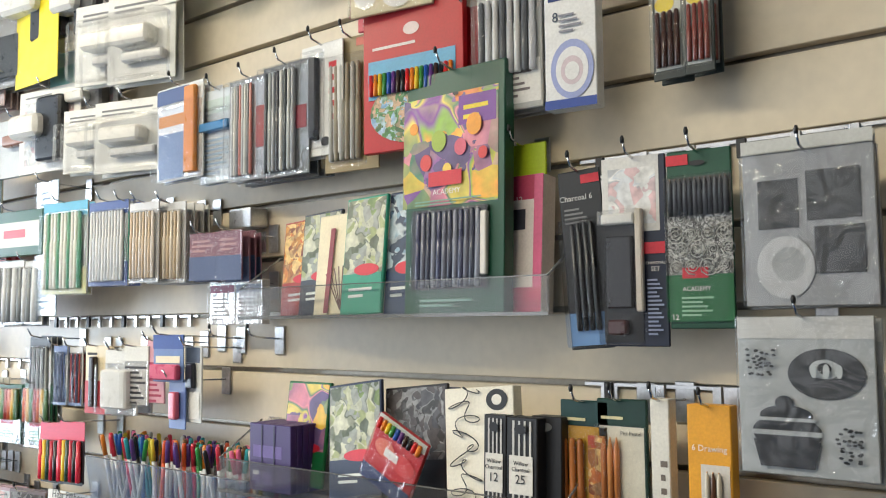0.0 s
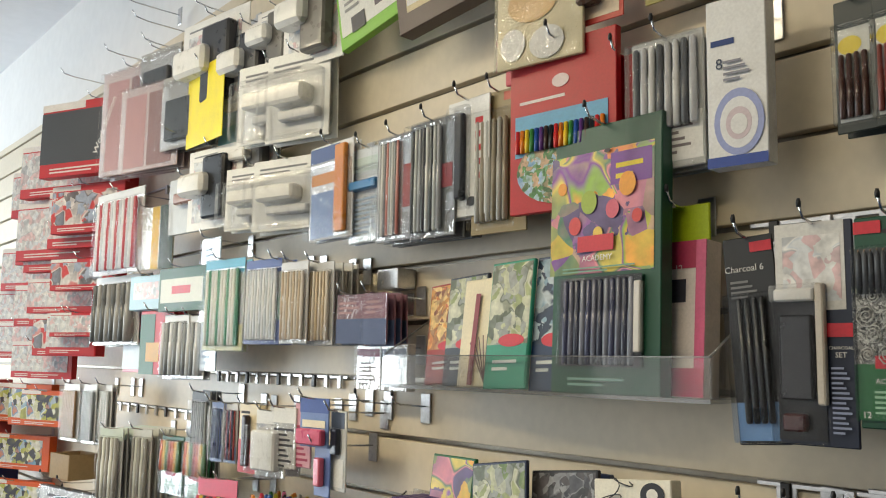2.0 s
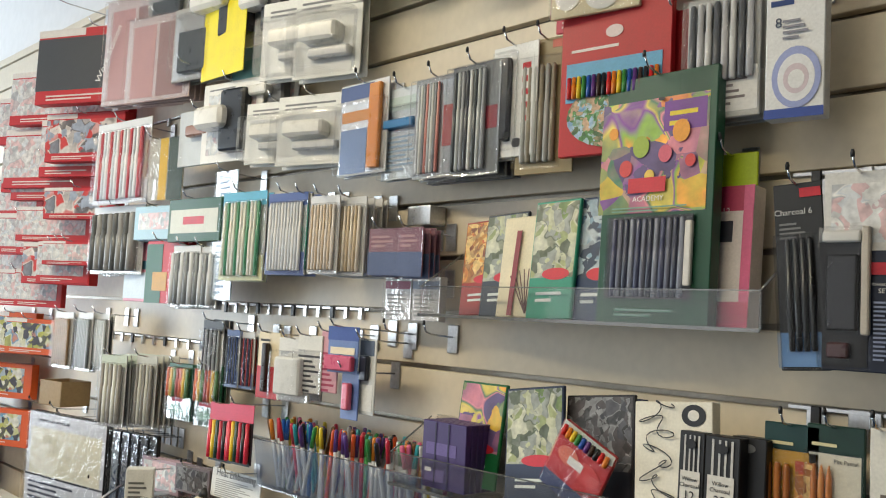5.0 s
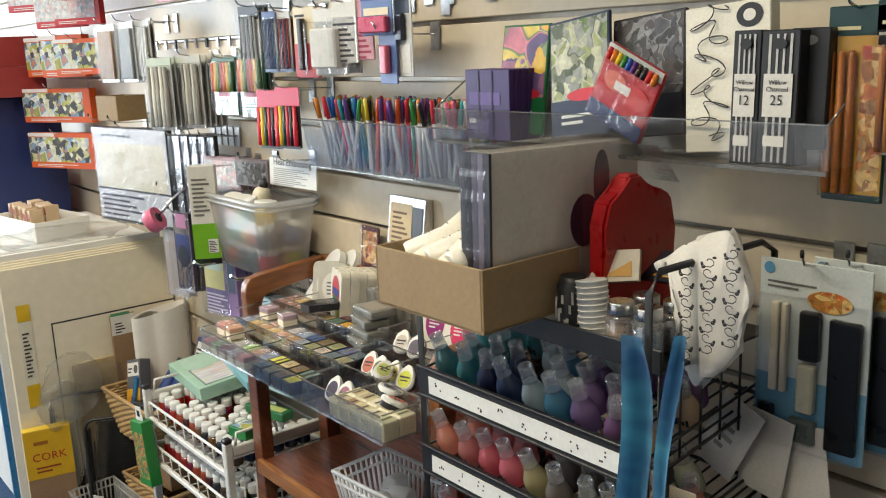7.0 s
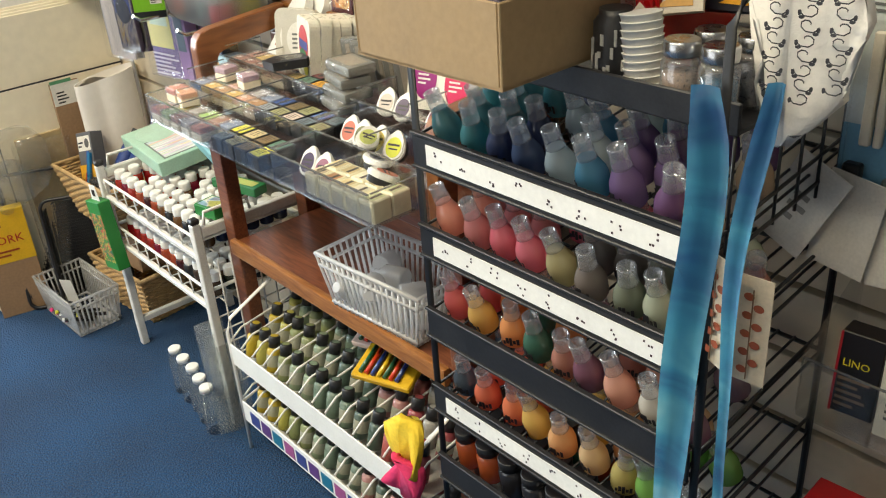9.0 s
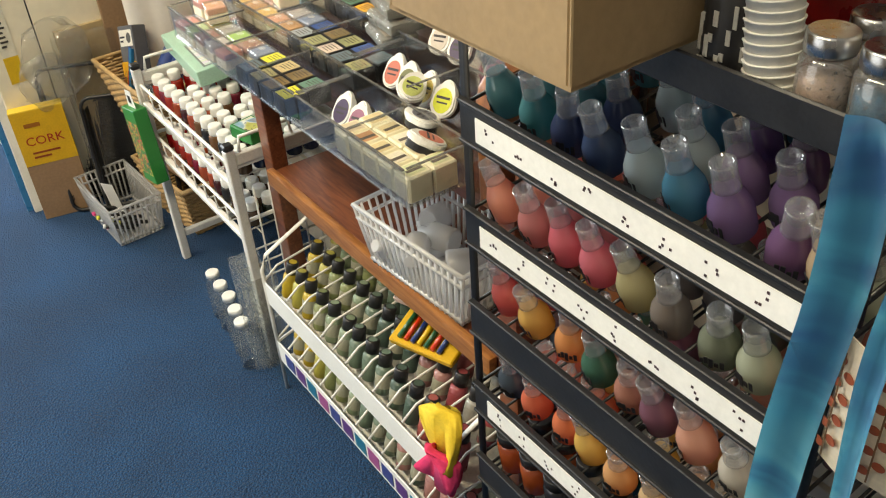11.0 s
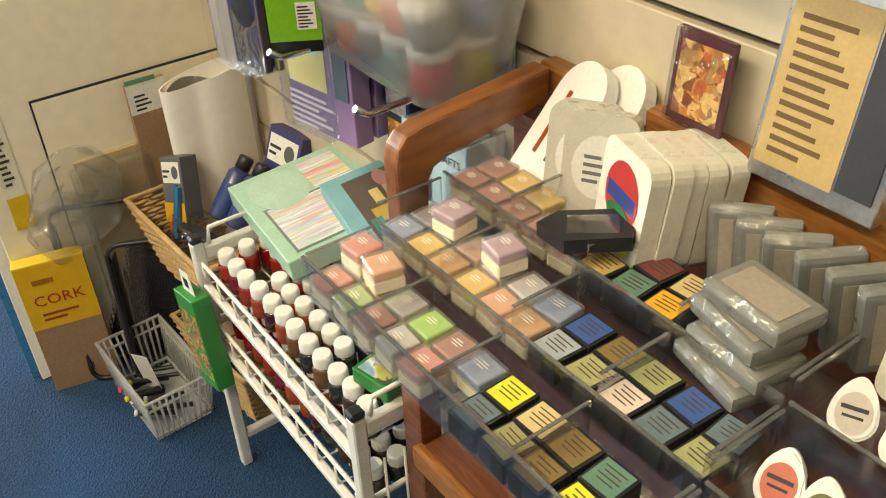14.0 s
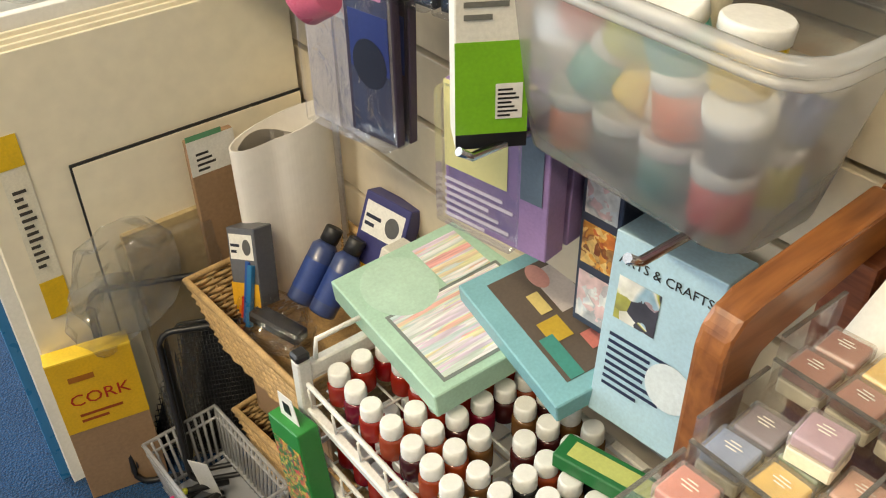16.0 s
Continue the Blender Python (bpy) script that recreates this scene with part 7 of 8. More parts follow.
# toy shelf unit
sx = -3.35
unit = thing("toy_shelf_unit", "dark blue shelf unit stacked with toy boxes", "shelf unit")
part("end_panel", B(0.03, 0.26, 1.2, sx + 0.0, -0.18, 0.0, 0.003), BLUEP, unit)
part("end_panel", B(0.03, 0.26, 1.2, sx - 0.95, -0.18, 0.0, 0.003), BLUEP, unit)
for z in (0.12, 0.60, 1.18):
    part("shelf", B(0.916, 0.25, 0.022, sx - 0.475, -0.18, z, 0.002), BLUEP if z < 1 else WHITEP, unit)
for x, z, w, h, m_, lab in ((-3.55, 0.623, 0.34, 0.2, REDART, "carton with a printed picture"), (-3.55, 0.824, 0.34, 0.16, GREYART, "carton with a grey battle picture"), (-3.92, 0.623, 0.34, 0.3, TOYART, "carton with a bright toy picture"), (-3.4, 1.203, 0.26, 0.1, REDART, "pink and red toy carton"), (-3.42, 1.304, 0.24, 0.1, PALEART, "pale toy carton"), (-3.75, 1.203, 0.3, 0.16, REDART, "red toy carton")):
    goods("toy_box", lab + " stacked on the shelf unit", "toy box", x, z + h, w, h, 0.3, 0.2, C(150, 60, 60), [("r", 0.05, 0.1, 0.95, 0.9, m_)], hang=False, turn=0, group="toy boxes")


# ---- boards leaning in the corner ----
BOARDS = Matrix.Translation((-2.575, -0.49, 0)) @ pose(0, 0, 0, 0, 0, 90)


def board(name, label, along, w, h, out, thick, material, colour=None, lift=0.0, slope=0.0, panels=()):
    """A flat thing standing against the boards: along from their front edge, out from their face."""
    th = thing(name, label, "board", BOARDS @ pose(along + w / 2, -out, lift, slope, 0, 0))
    part("sheet", B(w, thick, h, 0, thick / 2, 0, min(0.001, thick * 0.2)), material, th, colour=colour)
    add_panels(th, w, h, panels)
    return th


for i in range(4):
    board("mount_board", "large cream mount board leaning by the display wall", 0.0, 0.482 - 0.002 * i, 0.765 + 0.006 * i, -0.001 - 0.0055 * i, 0.005, CREAMB)
board("mount_board", "white edged foam board behind the cream boards", -0.02, 0.49, 0.80, -0.026, 0.016, PAPER)
board("blue_folder", "blue edged plastic folder behind the boards", -0.035, 0.05, 0.56, -0.044, 0.01, OWNG, C(60, 120, 170))
board("barcode_label", "yellow and white price label stuck on the board", 0.03, 0.035, 0.30, 0.0006, 0.0005, OWN, C(232, 226, 206), 0.36, 0, [("r", 0, 0, 1, 0.16, C(226, 186, 40)), ("r", 0, 0.78, 1, 1, C(226, 186, 40)), ("bars", 0.2, 0.25, 0.8, 0.7, C(70, 66, 60), 12)])
board("black_edged_board", "cream board with a thin black edge", 0.116, 0.366, 0.592, 0.006, 0.003, BLACK)
board("black_edged_board", "cream board with a thin black edge", 0.119, 0.36, 0.588, 0.0075, 0.001, CREAMB)
board("wood_strip", "brown wooden strip with a white barcode header", 0.272, 0.075, 0.582, 0.034, 0.012, BROWNB, None, 0, 0, [("r", 0, 0, 1, 0.1, C(228, 226, 218)), ("bars", 0.15, 0.03, 0.6, 0.09, C(40, 40, 40), 4), ("r", 0.0, -0.015, 0.75, 0.0, C(90, 150, 110))])
cork_sheet = board("cork_board_sheet", "speckled brown sheet wrapped in crinkled clear film", 0.155, 0.125, 0.462, 0.05, 0.012, mat("speckled_sheet", C(176, 156, 116), 0.7, vary=0.35, scale=70, bump=0.2), None, 0, -4)
part("film", B(0.15, 0.03, 0.45, 0, 0, 0, 0.006), FROST, cork_sheet, "crinkled clear film")
th = thing("film_roll", "folded roll of white plastic film", "roll", BOARDS @ pose(0.4, -0.088, 0.005))
bm = bmesh.new()
n, shells = 72, []
for s_ in (1.0, 0.965):
    for k in range(2):
        row = []
        for i in range(n):
            a = 2 * math.pi * i / n
            r = s_ * (1 - 0.3 * math.exp(-((a - 4.2) / 0.5) ** 2))
            row.append(bm.verts.new((0.086 * r * math.cos(a), 0.034 * r * math.sin(a), 0.585 * k + 0.012 * k * math.cos(a))))
        shells.append(row)
for p, q in ((0, 1), (3, 2), (1, 3), (2, 0)):
    for i in range(n):
        j = (i + 1) % n
        bm.faces.new((shells[p][i], shells[p][j], shells[q][j], shells[q][i]))
WFILM = mat("white_film", C(240, 236, 230), 0.35, vary=0.06, scale=8)
part("film", bm, WFILM, th)
bm, rows = bmesh.new(), []
for i in range(25):
    f = i / 24
    x, y = -0.07 + 0.14 * f, 0.016 * math.sin(6.0 * f + 0.4)
    rows.append([bm.verts.new((x, y, z)) for z in (0.2, 0.57 + 0.012 * math.sin(5 * f))])
for p, q in zip(rows, rows[1:]):
    bm.faces.new((p[0], q[0], q[1], p[1])).smooth = True
bmesh.ops.solidify(bm, geom=bm.faces[:], thickness=0.0012)
part("inner_fold", bm, WFILM, th, "inner fold of the white film")
ck = thing("cork_tile_pack", "pack of brown cork tiles in a yellow printed wrapper", "cork pack", pose(-2.535, -0.436, 0.0, 0, 0, 78))
part("tiles", B(0.125, 0.03, 0.30, 0, 0.015, 0, 0.001), BROWNB, ck)
add_panels(ck, 0.125, 0.30, [("r", 0, 0.0, 1, 0.48, C(222, 176, 36)), ("t", 0.5, 0.3, 0.036, "CORK", C(176, 50, 30), 0.72), ("bars", 0.2, 0.34, 0.8, 0.42, C(150, 70, 30), 2), ("bars", 0.2, 0.06, 0.75, 0.14, C(160, 100, 30), 1)])
part("wrapper_top", B(0.1256, 0.031, 0.003, 0, 0.015, 0.3), OWN, ck, colour=C(240, 206, 70))
th = thing("plastic_bag", "crumpled clear plastic bag over the boards", "bag", BOARDS @ pose(0.1, -0.075, 0.33))
bm = bmesh.new()
bmesh.ops.create_icosphere(bm, subdivisions=3, radius=1, matrix=Matrix.Translation((0.04, 0.03, 0.08)) @ Matrix.Diagonal((0.085, 0.014, 0.1, 1)))
for v in bm.verts:
    v.co += 0.012 * noise.noise_vector(v.co * 46)
part("film", bm, FROST, th)
bm = bmesh.new()
bmesh.ops.create_icosphere(bm, subdivisions=3, radius=1, matrix=Matrix.Translation((0.0, 0.03, 0.03)) @ Matrix.Diagonal((0.06, 0.014, 0.07, 1)))
for v in bm.verts:
    v.co += 0.016 * noise.noise_vector(v.co * 38)
part("loose_film", bm, FROST, th, "loose folds of film")


def mesh_tray(m, w, h):
    th = thing("mesh_tray", "black wire mesh letter tray leaning on the boards", "tray", m, "black mesh trays")
    rim = rounded(w, h, 0.025)
    part("rim", tube(bmesh.new(), [(x, 0, z) for x, z in rim], 0.005, 6, True), BLACK, th)
    part("inner_rim", tube(bmesh.new(), [(x * 0.88, 0.05, 0.06 * h + z * 0.88) for x, z in rim], 0.003, 6, True), BLACK, th)
    bm = bmesh.new()
    k = 30
    for i in range(k):
        x = -w * 0.42 + w * 0.84 * i / (k - 1)
        tube(bm, [(x, 0.05, h * 0.07), (x, 0.05, h * 0.93)], 0.0011, 3)
        z = h * 0.07 + h * 0.86 * i / (k - 1)
        tube(bm, [(-w * 0.42, 0.05, z), (w * 0.42, 0.05, z)], 0.0011, 3)
    tagged(part("mesh", bm, BLACKW, th), kind="stuff")
    for s in (-1, 1):
        part("side", prism(bmesh.new(), [(0, 0.03), (0.05, h * 0.1), (0.05, h * 0.9), (0, h - 0.03)], -0.001, 0.001, Matrix.Translation((s * w * 0.47, 0, 0)) @ pose(0, 0, 0, 0, 0, 90)), BLACK, th)
    part("back_sheet", B(w * 0.84, 0.002, h * 0.86, 0, 0.054, h * 0.07), BLACK, th)


mesh_tray(pose(-2.48, -0.32, 0.006, -9, 0, 66), 0.235, 0.375)
mesh_tray(pose(-2.43, -0.27, 0.006, -9, 0, 64), 0.19, 0.3)


# ---- wicker baskets and their contents ----
def wicker(m, w, d, h):
    th = thing("wicker_basket", "pale woven wicker basket beside the trolley", "basket", m)
    def at(u, v, f):
        k = 0.8 + 0.2 * f
        return Vector((u * w / 2 * k, v * d / 2 * k, h * f))
    part("base", B(w * 0.8, d * 0.8, 0.006, 0, 0, 0), WICKER, th)
    rows = int(h / 0.0075)
    for r in range(rows):
        f = (r + 0.5) / rows
        pts = []
        for (u0, v0), (u1, v1) in (((-1, -1), (1, -1)), ((1, -1), (1, 1)), ((1, 1), (-1, 1)), ((-1, 1), (-1, -1))):
            for q in range(14):
                t = q / 14
                pt = at(u0 + (u1 - u0) * t, v0 + (v1 - v0) * t, f)
                s = 0.0022 * (1 if (q + r) % 2 else -1)
                pts.append(pt + Vector((0 if v0 == v1 else s, s if v0 == v1 else 0, 0)))
        part("cane", tube(bmesh.new(), pts, 0.0038, 5, True), WICKER, th)
    for u, v in [(i / 7 * 2 - 1, s) for i in range(8) for s in (-1, 1)] + [(s, i / 7 * 2 - 1) for i in range(8) for s in (-1, 1)]:
        part("stake", tube(bmesh.new(), [at(u, v, 0), at(u, v, 1)], 0.0026, 5), WICKER, th)
    part("rim", tube(bmesh.new(), [at(-1, -1, 1), at(1, -1, 1), at(1, 1, 1), at(-1, 1, 1)], 0.007, 7, True), WICKER, th)


WB = pose(-2.345, -0.14, 0.26, 0, 0, 3)
wicker(WB, 0.295, 0.265, 0.135)
wicker(pose(-2.33, -0.14, 0.0, 0, 0, 6), 0.26, 0.22, 0.14)
open_box("storage_crate", "plain brown crate under the wicker basket", "crate", pose(-2.34, -0.13, 0.142, 0, 0, 6), 0.2, 0.18, 0.115, 0.006, BROWNB)
for i in range(2):
    th = thing("glue_bottle", "clear bottle of blue craft fluid with a black cap", "bottle", WB @ pose(-0.035 + 0.046 * i, -0.012 + 0.008 * i, 0.1, -38, 6, 8), "craft fluid bottles")
    part("body", lathe(bmesh.new(), [(0.02, 0), (0.021, 0.004), (0.021, 0.09), (0.012, 0.1)], 16), OWNG, th, colour=C(62, 74, 116))
    part("label", lathe(bmesh.new(), [(0.0213, 0.02), (0.0213, 0.07)], 16, cap=False), OWN, th, colour=C(50, 70, 130))
    part("cap", lathe(bmesh.new(), [(0.014, 0.1005), (0.014, 0.122), (0.012, 0.124)], 16), BLACK, th)
for m_, c, lab, w, d_, h in ((WB @ pose(-0.085, -0.055, 0.09, -18, -14, 20), C(96, 98, 104), "black and white carton of resin", 0.055, 0.04, 0.12), (WB @ pose(0.1, 0.05, 0.1, -14, 10, 12), C(226, 224, 214), "white and yellow carton of resin", 0.062, 0.05, 0.13), (WB @ pose(0.035, 0.072, 0.11, -20, 4, 10), C(60, 60, 110), "dark purple carton of cyanotype dye", 0.085, 0.03, 0.155)):
    th = thing("resin_carton", lab + " in the wicker basket", "carton", m_)
    part("carton", B(w, d_, h, 0, 0, 0, 0.0015), OWN, th, colour=c)
    add_panels(th, w, h, [("r", 0.08, 0.08, 0.92, 0.4, C(232, 230, 222)), ("o", 0.55, 0.14, 0.85, 0.34, C(90, 90, 90)), ("bars", 0.12, 0.16, 0.5, 0.32, C(40, 44, 60), 2), ("r", 0.0, 0.7, 1, 1.0, C(226, 170, 50))], -d_ / 2)
for i in range(5):
    th = thing("wax_stick", "coloured wax stick in the wicker basket", "wax stick", WB @ pose(-0.105 + 0.011 * i, -0.075 - 0.003 * i, 0.075, -22, -8, 16), "wax sticks")
    part("stick", B(0.009, 0.009, 0.095, 0, 0, 0, 0.001), OWNG, th, colour=(C(226, 180, 20), C(226, 130, 20), C(200, 60, 30), C(40, 80, 150), C(40, 110, 160))[i])
th = thing("film_bag", "crumpled clear bag of black tools in the basket", "bag", WB @ pose(-0.03, -0.06, 0.055))
bm = bmesh.new()
bmesh.ops.create_icosphere(bm, subdivisions=3, radius=1, matrix=Matrix.Translation((0, 0, 0.035)) @ Matrix.Diagonal((0.08, 0.05, 0.03, 1)))
for v in bm.verts:
    v.co += 0.01 * noise.noise_vector(v.co * 40)
part("bag", bm, WRAP, th)
part("tool", B(0.09, 0.03, 0.02, 0, 0, 0.022, 0.004, pose(0, 0, 0, 0, 10, 20)), BLACK, th)
fl = thing("printed_box", "green floral printed carton hanging on the trolley front", "carton", pose(-2.11, -0.302, 0.245, 0, -8, 4))
part("carton", B(0.066, 0.03, 0.17, 0, 0, 0, 0.0012), OWN, fl, colour=C(50, 132, 60))
part("floral_print", B(0.06, 0.0005, 0.12, 0, -0.0155, 0.02), art("floral_print", [C(46, 130, 58), C(56, 140, 64), C(206, 70, 80), C(220, 200, 80), C(40, 110, 90)], 70), fl)
part("hang_tab", prism(bmesh.new(), [(-0.02, 0.17), (0.02, 0.17), (0.015, 0.207), (-0.015, 0.207)], -0.003, -0.002), PAPER, fl, "white hang tab")
part("motif", B(0.014, 0.0006, 0.016, 0, -0.0036, 0.18), OWN, fl, colour=BLK)
# ---- glass bottles and film by the trolley ----
gb = thing("glass_bottle", "tall empty clear bottle with a white lid on the carpet", "bottle", group="clear bottles on the carpet")
part("bottle", lathe(bmesh.new(), [(0.017, 0), (0.019, 0.003), (0.019, 0.088), (0.012, 0.1), (0.012, 0.106)], 18, cap=True), clear("bottle_glass", (0.93, 0.95, 0.95), 0.25, 0.04, haze=0.08), gb)
part("lid", lathe(bmesh.new(), [(0.0145, 0.1062), (0.0145, 0.116), (0.013, 0.118)], 18), WHITEP, gb, "white lid")
spots = ((-1.698, -0.322), (-1.742, -0.315), (-1.79, -0.306), (-1.838, -0.304), (-1.886, -0.3))
for i, (x, y) in enumerate(spots):
    m = pose(x, y, 0.0)
    if i == 0:
        gb.matrix_basis = m
    else:
        copy_thing(gb, m)
for i in range(3):
    th = thing("film_sheet", "narrow clear plastic sheet leaning on the trolley", "sheet", pose(-1.672 + 0.006 * i, -0.292 + 0.01 * i, 0.0, -4, 0, 84), "clear sheets")
    part("sheet", B(0.06, 0.002, 0.27 - 0.03 * i, 0, 0, 0), FROST, th)
th = thing("paint_tin", "round tin with a red and white lid under the stand", "tin", pose(-1.6, -0.14, 0.0))
part("tin", lathe(bmesh.new(), [(0.045, 0), (0.046, 0.002), (0.046, 0.1), (0.044, 0.102)], 24), BLACK, th)
part("lid", lathe(bmesh.new(), [(0.042, 0.1022), (0.042, 0.106)], 24), OWN, th, "pale lid", C(214, 200, 196))
part("lid_label", lathe(bmesh.new(), [(0.026, 0.1062), (0.026, 0.1068)], 20), OWN, th, "red round label", C(170, 50, 46))


# ---- tub of paints on its bracket ----
def taper_tub(m, w, d, h, material):
    th = thing("plastic_tub", "translucent white plastic tub full of paint pots", "tub", m)
    bm = bmesh.new()
    k = 0.78
    lo = rounded(w * k, d * k, 0.03, 4)
    hi = rounded(w, d, 0.036, 4)
    a = [bm.verts.new((x, y - d * k / 2, 0)) for x, y in lo]
    b = [bm.verts.new((x, y - d / 2, h)) for x, y in hi]
    bm.faces.new(a)
    for i in range(len(a)):
        j = (i + 1) % len(a)
        bm.faces.new((a[i], a[j], b[j], b[i])).smooth = True
    bmesh.ops.solidify(bm, geom=bm.faces[:], thickness=0.0022)
    part("body", bm, material, th)
    part("rim", tube(bmesh.new(), [(x * 1.03, (y - d / 2) * 1.03, h) for x, y in hi], 0.0065, 6, True), material, th)
    part("rim_skirt", tube(bmesh.new(), [(x * 1.035, (y - d / 2) * 1.035, h - 0.012) for x, y in hi], 0.004, 6, True), material, th)
    return th


TM = pose(-1.812, -0.082, 0.833, 0, 0, -1)
taper_tub(TM, 0.3, 0.15, 0.165, clear("tub_polythene", (0.97, 0.97, 0.96), 0.1, 0.2, haze=0.36))
potb = thing("craft_paint_pot", "round plastic pot of craft paint with a white lid", "pot", group="paint pots in the tub")
part("pot", lathe(bmesh.new(), [(0.022, 0), (0.024, 0.003), (0.024, 0.036), (0.022, 0.038)], 18), OWNG, potb)
part("lid", lathe(bmesh.new(), [(0.0255, 0.0382), (0.0258, 0.05), (0.024, 0.052)], 20), WHITEP, potb, "white screw lid")
TUBC = [C(226, 110, 50), C(206, 40, 50), C(222, 90, 60), C(226, 190, 40), C(40, 130, 130), C(40, 70, 140), C(90, 170, 160), C(60, 60, 66), C(226, 140, 60), C(206, 206, 60)]
first = True
for i in range(20):
    lay = i // 8
    q = i % 8
    m = TM @ pose(-0.075 + 0.05 * (q % 4) + 0.01 * (lay % 2), -0.028 + 0.054 * (q // 4), 0.012 + 0.05 * lay, rnd.uniform(-24, 24), rnd.uniform(-24, 24), rnd.uniform(0, 360))
    m = m @ pose(0, 0, -0.0) if lay else TM @ pose(-0.076 + 0.051 * (q % 4), -0.028 + 0.056 * (q // 4), 0.005, 0, 0, 0)
    o = potb if first else copy_thing(potb, m)
    potb.matrix_basis = m if first else potb.matrix_basis
    first = False
    tint(o, ("pot",), TUBC[(i * 7) % 10])
squeeze_bottle(TM @ pose(0.0, -0.02, 0.06, -10, 8, 0), C(222, 214, 190), 0.15, 0.022)
for x in (-1.93, -1.74):
    th = thing("shelf_bracket", "chrome prong bracket holding the tub", "bracket", pose(x, 0, 0.829), "tub brackets")
    part("prong", tube(bmesh.new(), [(0, -0.003, 0.003), (0, -0.19, 0.003), (0, -0.205, 0.014)], 0.0042, 7), CHROME, th)
    part("back_plate", B(0.03, 0.003, 0.06, 0, -0.004, -0.03, 0.001), STEEL, th)
goods("embossing_card", "white printed embossing leaflet standing in the tub", "leaflet", -1.696, 1.086, 0.183, 0.062, 0.06, 0.003, C(222, 222, 218), [("t", 0.5, 0.25, 0.014, "Heat Embossing", C(110, 110, 110), 0.8), ("bars", 0.1, 0.32, 0.9, 0.95, C(160, 160, 156), 9)], turn=4, lean=-4, hang=True)
goods("heat_tool_box", "tall white, green and black carton hanging by the tub", "carton", -1.935, 1.065, 0.062, 0.235, 0.165, 0.04, C(226, 224, 214), [("r", 0, 0.58, 1, 0.94, C(120, 180, 40)), ("r", 0, 0.94, 1, 1.0, BLK), ("bars", 0.12, 0.1, 0.8, 0.5, C(110, 110, 104), 9), ("r", 0.55, 0.74, 0.92, 0.88, WHITE), ("bars", 0.58, 0.75, 0.9, 0.87, BLK, 7)], turn=58, hang=False)
hook(-1.955, 1.055, 0.2, tip=False)
goods("bead_pack", "lilac blister pack of pale craft tapes", "blister pack", -1.98, 0.845, 0.13, 0.16, 0.12, 0.03, C(150, 124, 170), [("r", 0.0, 0.0, 0.62, 0.6, C(222, 214, 150)), ("r", 0.08, 0.12, 0.55, 0.3, C(196, 214, 200)), ("bars", 0.0, 0.65, 0.75, 0.98, C(214, 206, 220), 6), ("r", 0.75, 0.1, 0.95, 0.6, C(96, 110, 126)), ("blis", 0, 0.02, 0.75, 0.98, 0.016)], turn=10, n=2)
goods("embossing_pack", "dark hanging packet with a blue window", "packet", -2.19, 0.92, 0.075, 0.21, 0.12, 0.012, C(70, 60, 76), [("r", 0.1, 0.28, 0.9, 0.6, C(50, 66, 130)), ("o", 0.15, 0.42, 0.85, 0.7, C(40, 44, 60)), ("r", 0.2, 0.02, 0.8, 0.2, C(220, 150, 190)), ("blis", 0, 0, 1, 1, 0.02)], turn=10, n=2)
goods("stamp_sheet", "tall clear packet of stamps on a pale card", "packet", -2.3, 0.97, 0.1, 0.3, 0.1, 0.004, C(206, 200, 206), [("r", 0.1, 0.1, 0.9, 0.5, PALEART), ("blis", 0, 0, 1, 1, 0.014)], turn=10, n=2, gap=0.016)
goods("metal_pole", "thin chrome ruler hanging at the corner of the wall", "ruler", -2.44, 1.02, 0.016, 0.7, 0.03, 0.004, C(150, 150, 150), material=STEEL)
th = thing("tape_roll", "pink roll of tape on a chrome arm", "tape roll", pose(-2.16, -0.2, 0.915, 0, 60, 40))
part("roll", lathe(bmesh.new(), [(0.03, -0.014), (0.031, -0.012), (0.031, 0.012), (0.03, 0.014)], 22), OWNG, th, colour=C(214, 110, 140))
part("core", lathe(bmesh.new(), [(0.013, -0.0146), (0.013, 0.0146)], 16), BLACK, th)
part("arm", tube(bmesh.new(), [(0, 0, 0.016), (-0.02, 0.02, 0.05), (-0.03, 0.05, 0.1), (-0.02, 0.12, 0.12)], 0.004, 7), CHROME, th)
goods("craft_foam_pack", "white and grey pack of cut-and-dry stamp foam", "foam pack", -2.421, 1.131, 0.372, 0.267, 0.15, 0.02, C(40, 42, 48), [("r", 0, 0.01, 1, 0.97, C(206, 206, 210)), ("bars", 0.12, 0.04, 0.88, 0.1, C(110, 110, 116), 1), ("r", 0.04, 0.16, 0.96, 0.64, C(222, 214, 186)), ("bars", 0.05, 0.68, 0.7, 0.94, C(70, 72, 90), 5), ("r", 0.0, 0.64, 1, 0.66, C(60, 60, 66))], turn=10, wrap=0.004)
for i in range(5):
    goods("brayer_pack", "black handled tool hanging in a clear pack", "tool pack", -2.194 + 0.035 * i, 1.121, 0.03, 0.24, 0.11 - 0.008 * i, 0.012, C(30, 30, 33), [("blis", 0, 0, 1, 1, 0.014)], turn=8, material=BLACK, cap=False)
goods("stamp_packet", "pink and grey printed packets behind the tub", "packet", -2.005, 1.072, 0.155, 0.078, 0.08, 0.006, C(176, 150, 160), [("r", 0.05, 0.1, 0.95, 0.9, PALEART)], n=3, turn=8)
goods("stamp_packet", "clear packet of dark tools behind the tub", "packet", -1.867, 1.074, 0.129, 0.063, 0.07, 0.006, C(120, 110, 116), [("r", 0.05, 0.1, 0.95, 0.9, GREYART)], n=2, turn=8)
